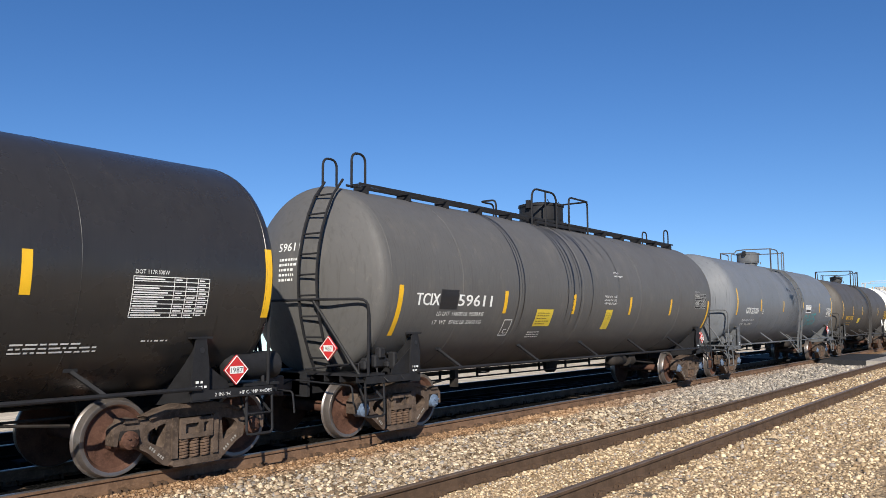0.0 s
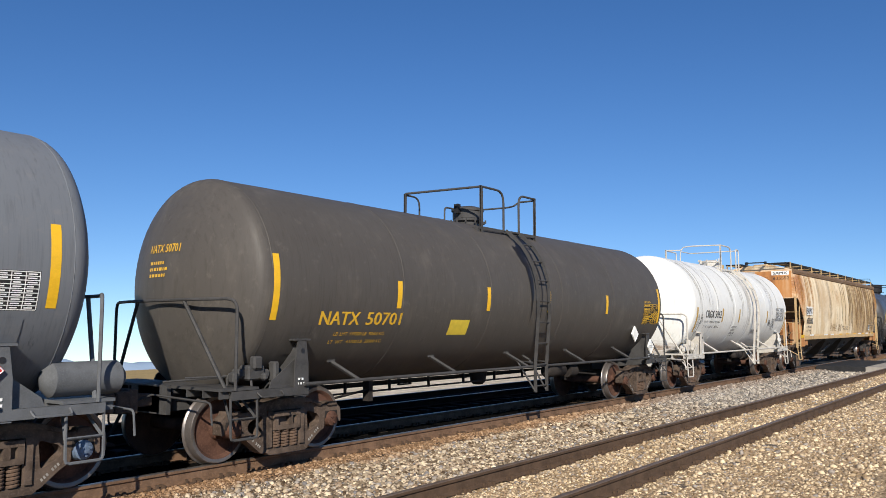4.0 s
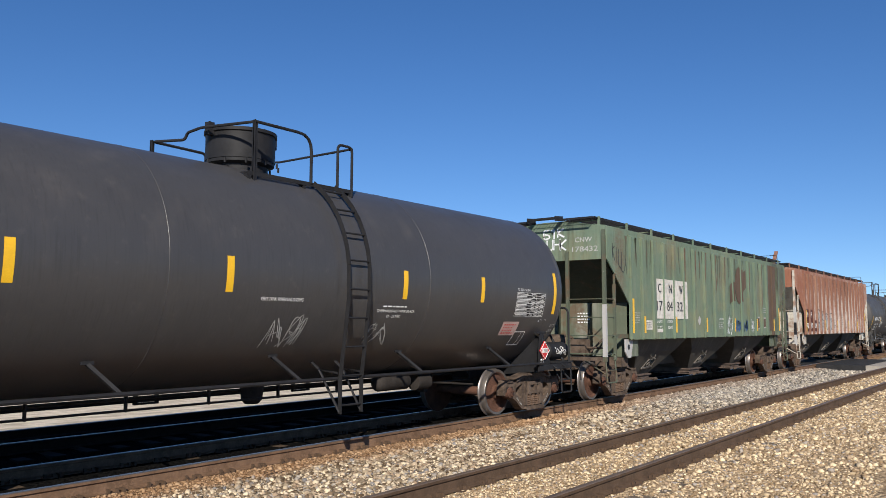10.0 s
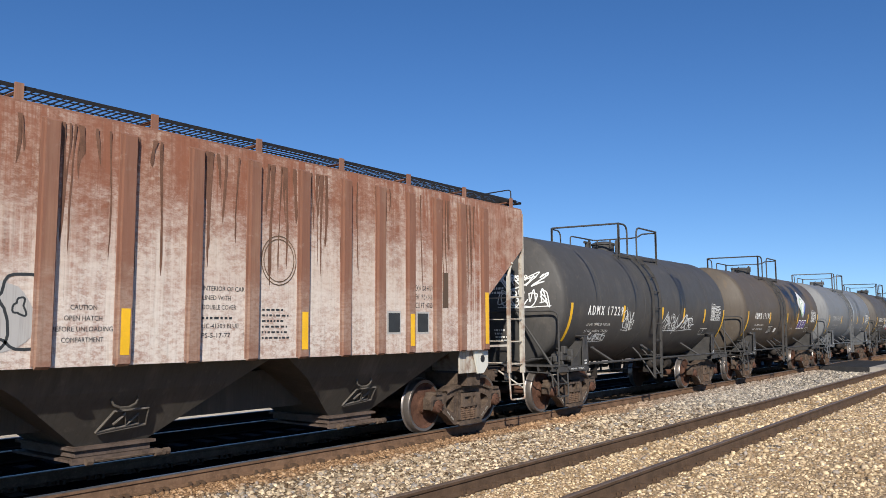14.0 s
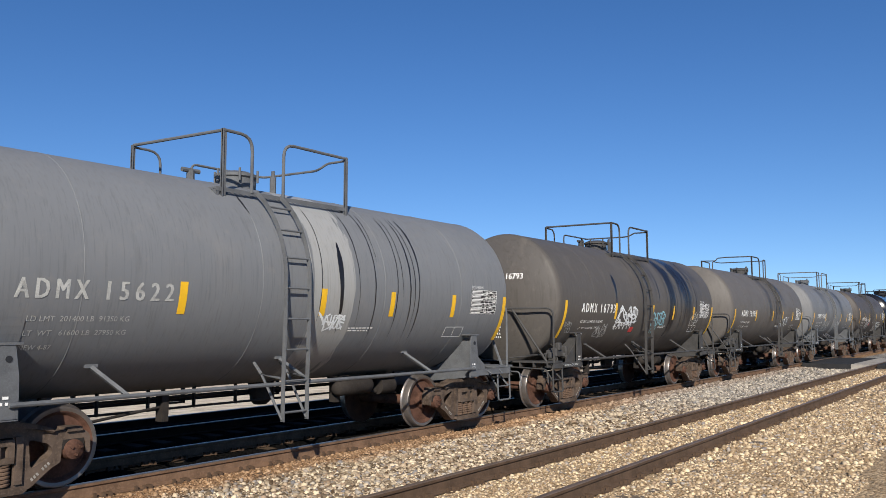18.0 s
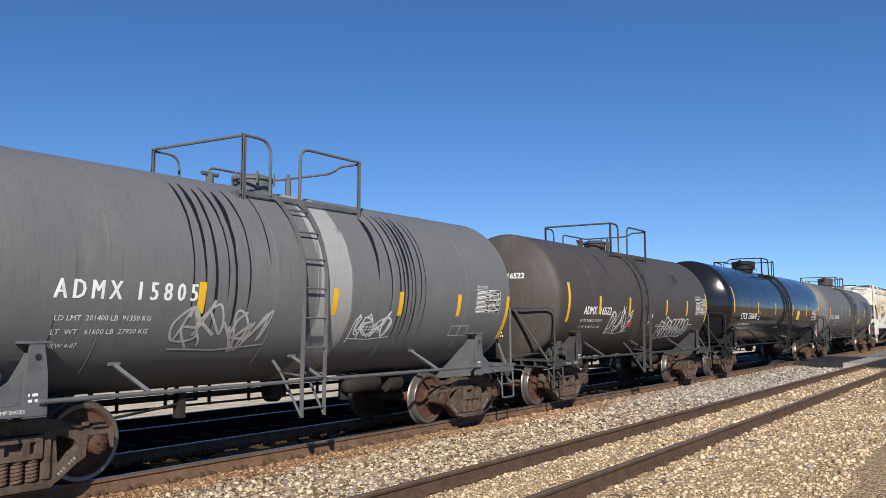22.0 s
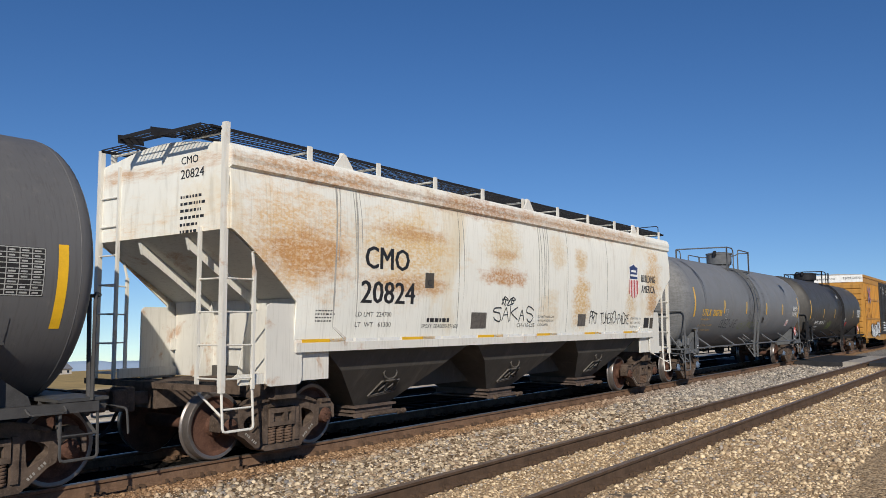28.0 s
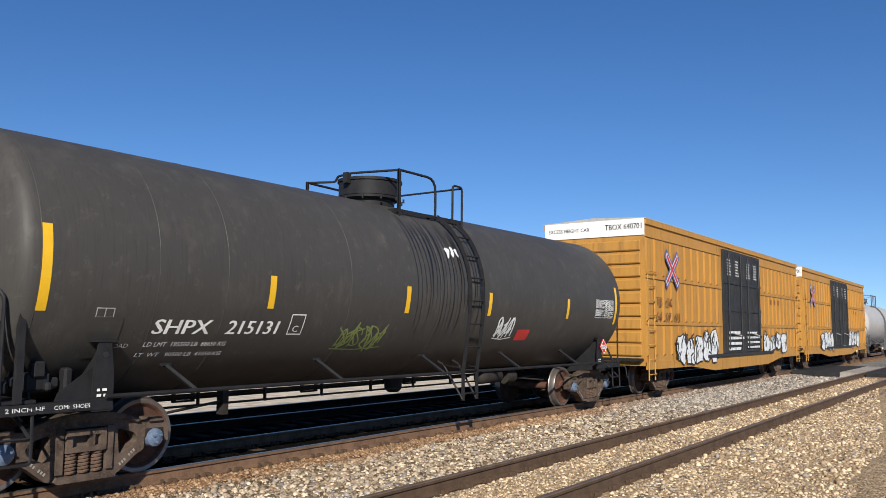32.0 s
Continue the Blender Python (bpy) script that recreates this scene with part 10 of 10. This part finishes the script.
# grey car with gold lettering
car, tank, side = run_tank("tank_car", "grey tank car with gold lettering and black drips", 290.48, 7.28, 0.72, 1.57, 2.475, 6.68, 8.58, P_UTLX, GREY_IRON, -0.22, (-1.7, 1.58, 0.92), (0.73, 0.48, 0.55),
                           six(2.12, 2.56, (-7.04, -4.0, -1.32, 1.51, 4.12, 7.0), (2.0, 2.91)), (-6.2, -3.0, 0.5, 2.0), "blue", tail=True, cage=0.77)
letter("UTLX", -6.25, -5.37, 2.03, 0.23, GOLD, tank, side, "reporting_mark")
letter("206798", -5.19, -4.25, 2.03, 0.22, GOLD, tank, side, "car_number")
letter("THE TANK CAR PEOPLE", -6.28, -5.40, 1.89, 0.06, GOLD, tank, side, "slogan")
bm = bmesh.new()
for a, b, c, d in ((-3.80, -3.55, 1.95, 1.962), (-3.80, -3.55, 2.24, 2.252), (-3.80, -3.788, 1.95, 2.25), (-3.562, -3.55, 1.95, 2.25)):
    patch(bm, side, a, b, c, d)
part("plate_stencil", bm, LEAF_WHITE, tank)
letter("C", -3.72, -3.63, 2.00, 0.09, LEAF_WHITE, tank, side)
scrawl(side, -1.9, 0.6, 1.55, 1.80, SPRAY_GREEN, tank, 141, 0.005, 6, "faint yellow scrawl")
for i, line in enumerate(("LD LMT  206800 LB  93700 KG", "LT  WT   79000 LB  35850 KG")):
    letter(line, -6.35, -4.95, 1.70 - i * 0.15, 0.065, DULL_YELLOW, tank, side, "load_line")
panel("warning_sticker", side, 5.08, 5.48, 1.66, 1.92, WHITE, tank, "red and white notice")
small_print(side, 5.11, 5.46, 1.68, 1.90, 4, RED, tank, 124, "notice_text", 0.7).location.y = -0.004
data_table(side, 5.95, 6.88, 2.06, 2.49, WHITE, tank)
drips(side, tank, [(4.62, 0.012, 3.75, 3.35), (4.85, 0.10, 3.42, 3.22), (5.0, 0.10, 3.44, 3.12), (5.12, 0.05, 3.4, 3.1), (4.94, 0.03, 3.3, 2.9), (4.92, 0.008, 3.2, 1.9), (4.68, 0.008, 3.5, 1.5)], TAR, 125)
drips(side, tank, [(x, w, 3.85, lo) for x, w, lo in ((-1.40, 0.018, 2.6), (-0.94, 0.020, 1.6), (-0.86, 0.012, 1.8), (-0.75, 0.026, 1.6), (-0.57, 0.03, 1.55), (-0.33, 0.035, 1.55), (-0.25, 0.02, 1.9), (0.03, 0.024, 1.6), (0.3, 0.012, 2.0), (0.55, 0.022, 1.7), (1.07, 0.022, 1.7), (1.24, 0.026, 1.7), (-7.05, 0.020, 2.95), (-6.25, 0.012, 3.1), (-6.18, 0.015, 3.3), (-6.10, 0.020, 3.0), (-6.02, 0.012, 3.3))]
      + [(-5.95, 0.03, 3.6, 2.9), (-5.90, 0.012, 3.4, 2.8), (-6.05, 0.03, 3.5, 3.1), (-6.12, 0.006, 3.1, 1.6), (-6.08, 0.006, 3.1, 1.7), (-5.93, 0.006, 3.0, 1.9), (-7.10, 0.005, 2.2, 1.5)], TAR, 121)
panel("dark_patch", side, 1.1, 1.35, 1.8, 2.0, BLACK, tank)
hand_letters("GOEZ-J-E", side, -4.15, -2.2, 1.62, 1.90, SPRAY_DARK, tank, 73, 0.013, 0.0, 0.09, "dark grey graffiti tag")
head_marks(tank, 7.28, 0.72, 1.57, 2.475, "UTLX 206798", -0.15, 3.15, 0.13, GOLD, 1, 0.95)
placard(car, -8.12, 0.0, 1.38, "1987", "x")
placard(car, 6.6, -1.47, 1.4, "1987")

# slate car
car, tank, side = run_tank("tank_car", "slate grey tank car with white italic lettering", 307.38, 7.30, 0.60, 1.60, 2.485, 6.53, 8.48, P_SHPX, BLACK_IRON, 0.68, (-1.4, 1.3, 0.92), (-0.42, 0.58, 0.46),
                           six(2.05, 2.49, (-7.24, -4.15, -1.21, 1.30, 4.53, 7.1), (1.95, 2.86)), (-5.9, -4.9, -2.6, -0.3, 1.0), "blue", cage=0.70)
marks(tank, side, "SHPX", "215131", -5.86, -5.05, -4.78, -3.93, 1.71, 0.20, WHITE, ("LD LMT  195500 LB  88650 KG", "LT  WT   90500 LB  41050 KG"), -5.9, 1.56, 0.065, 0.12)
data_table(side, 5.95, 6.95, 2.10, 2.52, WHITE, tank)
mess = random.Random(79)
drips(side, tank, [(-0.95 + 0.105 * i, mess.uniform(0.010, 0.028), mess.uniform(3.5, 3.9), mess.uniform(1.45, 2.2)) for i in range(20)], TAR, 122)
drips(side, tank, [(0.05, 0.07, 3.25, 3.05), (0.2, 0.06, 3.28, 3.08), (0.35, 0.05, 3.25, 3.1)], SPRAY_WHITE, 123, "white splash").location.y = -0.004
scrawl(side, -2.7, -1.62, 1.45, 1.78, SPRAY_GREEN, tank, 74, 0.014, 6, "dull green graffiti tag")
scrawl(side, 1.72, 2.35, 1.62, 1.95, SPRAY_WHITE, tank, 75, 0.018, 4)
panel("warning_sticker", side, 2.55, 3.05, 1.58, 1.80, RED, tank)
bm = bmesh.new()
for a, b, c, d in ((-3.72, -3.45, 1.70, 1.715), (-3.72, -3.45, 1.97, 1.985), (-3.72, -3.705, 1.70, 1.98), (-3.465, -3.45, 1.70, 1.98)):
    patch(bm, side, a, b, c, d)
part("plate_stencil", bm, WHITE, tank)
letter("C", -3.64, -3.54, 1.74, 0.10, WHITE, tank, side)
head_marks(tank, 7.30, 0.60, 1.60, 2.485, "SHPX 215131", 0.05, 2.72, 0.13, WHITE, 3, 0.95)
placard(car, 6.6, -1.47, 1.4, "1987")
for x in (-7.70, -7.38):
    bm = bmesh.new()
    box(bm, x - 0.035, x + 0.035, -1.46, -1.40, 1.0, 1.95)
    part("end_upright", bm, BLACK_IRON, car)
bm = bmesh.new()
for a, b, c, d in ((-6.62, -6.40, 1.80, 1.812), (-6.62, -6.40, 1.89, 1.90), (-6.62, -6.40, 1.988, 2.0), (-6.62, -6.608, 1.80, 2.0), (-6.412, -6.40, 1.80, 2.0), (-6.515, -6.505, 1.80, 2.0)):
    patch(bm, side, a, b, c, d)
part("test_stencil", bm, GREY_LETTER, tank)
letter("EMPTY LOAD", -6.62, -6.10, 1.55, 0.06, GREY_LETTER, tank, side, "load_valve_line", 0.1)
letter("2 INCH HF", -7.5, -7.1, 0.915, 0.045, WHITE, car, Flat(lambda z: 1.45), "sill_lettering")
letter("COMP SHOES", -7.0, -6.6, 0.915, 0.045, WHITE, car, Flat(lambda z: 1.45), "sill_lettering")

# yellow box cars and the pale tank car behind them
TRAIN.append(box_car(325.75, "orange-yellow high box car with black doors and graffiti"))
TRAIN.append(box_car(345.35, "orange-yellow high box car tagged with white graffiti along its foot", first=False))
car, tank, side = run_tank("tank_car", "pale grey tank car behind the box cars", 363.6, 6.9, 0.6, 1.53, 2.44, 6.4, 8.3, P_SILVER, GREY_IRON, 0.2, (-1.2, 1.3, 0.9), (0.3, 0.45, 0.4), six(2.1, 2.5, (-6.7, -3, 0, 3, 6.6), (1.9, 2.8)), (-3, 0, 3))


# ---- small things on the ground ----
rng = random.Random(12)
bm = bmesh.new()
n0 = len(bm.verts)
box(bm, -0.72, 0.72, -0.09, 0.09, 0.0, 0.05)
bmesh.ops.bevel(bm, geom=bm.edges[:], offset=0.012, segments=1, affect="EDGES")
moved(bm, n0, pose(28.4, 8.05, -0.28, 2, 3, -62))
tagged(part("broken_plank", bm, TIE_WOOD, None), "broken weathered plank lying on the ballast", "plank")

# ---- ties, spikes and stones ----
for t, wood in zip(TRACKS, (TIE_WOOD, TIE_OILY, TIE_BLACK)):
    def tie_mesh():
        bm = bmesh.new()
        box(bm, -0.115, 0.115, -1.30, 1.30, -0.36, -0.183)
        bmesh.ops.bevel(bm, geom=bm.edges[:], offset=0.01, segments=1, affect="EDGES")
        return finish("tie", bm, wood)

    def anchor_mesh():
        bm = bmesh.new()
        box(bm, -0.09, 0.09, -0.13, 0.13, -0.183, -0.172)
        for s in (-1, 1):
            box(bm, -0.07, -0.035, s * 0.085 - 0.018, s * 0.085 + 0.018, -0.172, -0.125)
            box(bm, 0.035, 0.07, s * 0.095 - 0.018, s * 0.095 + 0.018, -0.172, -0.13)
        box(bm, 0.125, 0.16, -0.115, 0.115, -0.20, -0.140)
        return finish("tie_plate", bm, RAIL_BROWN)
    for i in range(100 if t is not TRACKS[2] else 60):
        x = 1.5 + i * 0.53
        ob = part("tie", shared(("tie", wood.name), tie_mesh), None, t)
        ob.location = (x + rng.uniform(-0.03, 0.03), rng.uniform(-0.04, 0.04), rng.uniform(-0.022, -0.008))
        ob.rotation_euler = (0, 0, rng.uniform(-0.02, 0.02))
        if x < 40 and t is not TRACKS[2]:
            for s in (-1, 1):
                p = part("tie_plate", shared("anchor", anchor_mesh), None, t)
                p.location = (x, s * GAUGE / 2, 0)


def stone_material(name, dark, light, rust=False):
    g = Graph(name)
    n = g.node("ShaderNodeNewGeometry")
    r = n.outputs["Random Per Island"]
    c = g.mix(g.calc("POWER", r, 1.5), dark, light)
    other = g.calc("FRACT", g.calc("MULTIPLY", r, 7.31))
    c = g.mix(g.span(other, 0.70, 0.95, 0, 0.7), c, (0.34, 0.24, 0.16))
    c = g.mix(g.span(g.calc("FRACT", g.calc("MULTIPLY", r, 13.7)), 0.8, 0.95, 0, 0.6), c, (0.24, 0.245, 0.26))
    if rust:
        wob = g.calc("ADD", g.axis(1), g.calc("MULTIPLY", g.calc("SUBTRACT", g.noise(1.3, 4), 0.5), 1.1))
        c = g.mix(g.span(wob, 8.1, 8.5, 0, 0.9), c, g.mix(r, (0.17, 0.092, 0.046), (0.40, 0.25, 0.14)))
        c = g.mix(g.span(g.axis(0), 15, 24, 0, 0.6), c, g.mix(r, (0.15, 0.145, 0.135), (0.42, 0.40, 0.365)))
    c = g.mix(g.span(g.noise(30, 4), 0.5, 0.8, 0, 0.35), c, tuple(v * 0.55 for v in dark))
    g.bump(g.noise(60, 4), 0.3, 0.006)
    g.b.inputs["Specular IOR Level"].default_value = 0.15
    return g.done(c, 0.92)


def stones(name, label, material, spots, seed):
    """Loose stones: spots is an array of (x, y, z, radius)."""
    r = np.random.RandomState(seed)
    g = (1 + 5 ** 0.5) / 2
    base = np.array([(-1, g, 0), (1, g, 0), (-1, -g, 0), (1, -g, 0), (0, -1, g), (0, 1, g), (0, -1, -g), (0, 1, -g), (g, 0, -1), (g, 0, 1), (-g, 0, -1), (-g, 0, 1)]) / 1.9
    tri = np.array([(0, 11, 5), (0, 5, 1), (0, 1, 7), (0, 7, 10), (0, 10, 11), (1, 5, 9), (5, 11, 4), (11, 10, 2), (10, 7, 6), (7, 1, 8), (3, 9, 4), (3, 4, 2), (3, 2, 6), (3, 6, 8), (3, 8, 9),
                    (4, 9, 5), (2, 4, 11), (6, 2, 10), (8, 6, 7), (9, 8, 1)])
    n = len(spots)
    q = r.normal(size=(n, 4))
    q /= np.linalg.norm(q, axis=1)[:, None]
    w, x, y, z = q.T
    rot = np.stack([np.stack([1 - 2 * (y * y + z * z), 2 * (x * y - z * w), 2 * (x * z + y * w)], 1),
                    np.stack([2 * (x * y + z * w), 1 - 2 * (x * x + z * z), 2 * (y * z - x * w)], 1),
                    np.stack([2 * (x * z - y * w), 2 * (y * z + x * w), 1 - 2 * (x * x + y * y)], 1)], 1)
    shape = base[None] * (1 + r.uniform(-0.28, 0.28, (n, 12, 1))) * r.uniform(0.65, 1.25, (n, 1, 3))
    co = np.einsum("nij,nkj->nki", rot, shape) * spots[:, None, 3:4] * np.array((1, 1, 0.8)) + spots[:, None, :3]
    faces = (tri[None] + (np.arange(n) * 12)[:, None, None]).reshape(-1)
    data = bpy.data.meshes.new(name)
    data.vertices.add(n * 12)
    data.vertices.foreach_set("co", co.reshape(-1).astype(np.float32))
    k = n * 20
    data.loops.add(k * 3)
    data.loops.foreach_set("vertex_index", faces.astype(np.int32))
    data.polygons.add(k)
    data.polygons.foreach_set("loop_start", np.arange(0, k * 3, 3, dtype=np.int32))
    data.update(calc_edges=True)
    data.materials.append(material)
    return tagged(new(name, data), label, "gravel", "", "stuff")


def scatter(x0, x1, y0, y1, density, size, seed, spread=0.45, lift=0.35):
    r = np.random.RandomState(seed)
    n = int((x1 - x0) * (y1 - y0) * density)
    x, y = r.uniform(x0, x1, n), r.uniform(y0, y1, n)
    keep = (x > 0.38 * y - 0.8) & (x < 7.5 * y + 1)
    x, y = x[keep], y[keep]
    rad = size * np.exp(r.normal(0, spread, len(x))) * 0.8
    rad = np.clip(rad, size * 0.4, size * 2.0)
    z = np.interp(y, [a for a, _ in PROFILE], [b for _, b in PROFILE]) + rad * r.uniform(-0.2, lift, len(x))
    return np.stack([x, y, z, rad], 1)


def clear_of_rails(p):
    ok = np.ones(len(p), bool)
    for yc in (NEAR_Y, TRAIN_Y):
        for s in (-1, 1):
            ok &= np.abs(p[:, 1] - yc - s * GAUGE / 2) > 0.075 + 0.5 * p[:, 3]
    return p[ok]


BALLAST = stone_material("mixed_pale_ballast", (0.085, 0.056, 0.033), (0.76, 0.62, 0.435), True)
PEBBLE = stone_material("tan_gravel", (0.225, 0.152, 0.084), (0.82, 0.650, 0.420))
stones("ballast_stones", "pale mixed ballast stones, rusty beside the rail", BALLAST,
       clear_of_rails(np.concatenate([scatter(2.5, 14, 6.0, 8.3, 1000, 0.022, 1, 0.5), scatter(2.5, 14, 8.3, 8.95, 620, 0.017, 8, 0.5), scatter(14, 30, 6.0, 8.95, 420, 0.032, 2), scatter(4, 16, 9.0, 9.35, 300, 0.03, 7), scatter(30, 40, 6.2, 8.95, 120, 0.04, 3)])), 1)
stones("gravel_stones", "small tan gravel round the empty track", PEBBLE,
       clear_of_rails(np.concatenate([scatter(2.5, 9, 1.8, 6.1, 900, 0.0145, 4), scatter(9, 12, 1.8, 6.1, 560, 0.018, 9), scatter(12, 22, 2.0, 6.1, 300, 0.024, 5), scatter(22, 39, 2.8, 6.1, 110, 0.03, 6)])), 2)

# ---- how the train moves ----
KNOTS = [(0, 9.18), (4, 9.15), (8, 9.23), (12, 9.31), (16, 9.23), (20, 9.28), (24, 9.28), (28, 9.35), (32, 9.13)]


def run(t):
    """Metres that the train has gone by t seconds."""
    s = 0.0
    for (a, va), (b, vb) in zip(KNOTS, KNOTS[1:]):
        if t <= a:
            break
        e = min(t, b)
        ve = va + (vb - va) * (e - a) / (b - a)
        s += (va + ve) / 2 * (e - a)
    return s


def motions():
    seconds = list(range(0, 33))
    for car in TRAIN:
        x = car.location.x
        walk(car, [(t, pose(x - run(t), TRAIN_Y, 0)) for t in seconds])
    turns = [(i / 15, -math.degrees(run(i / 15) / WHEEL_R)) for i in range(481)]
    for wheelset, dx in WHEELSETS:
        walk(wheelset, [(t, pose(dx, 0, WHEEL_R, 0, a, 0)) for t, a in turns])


motions()
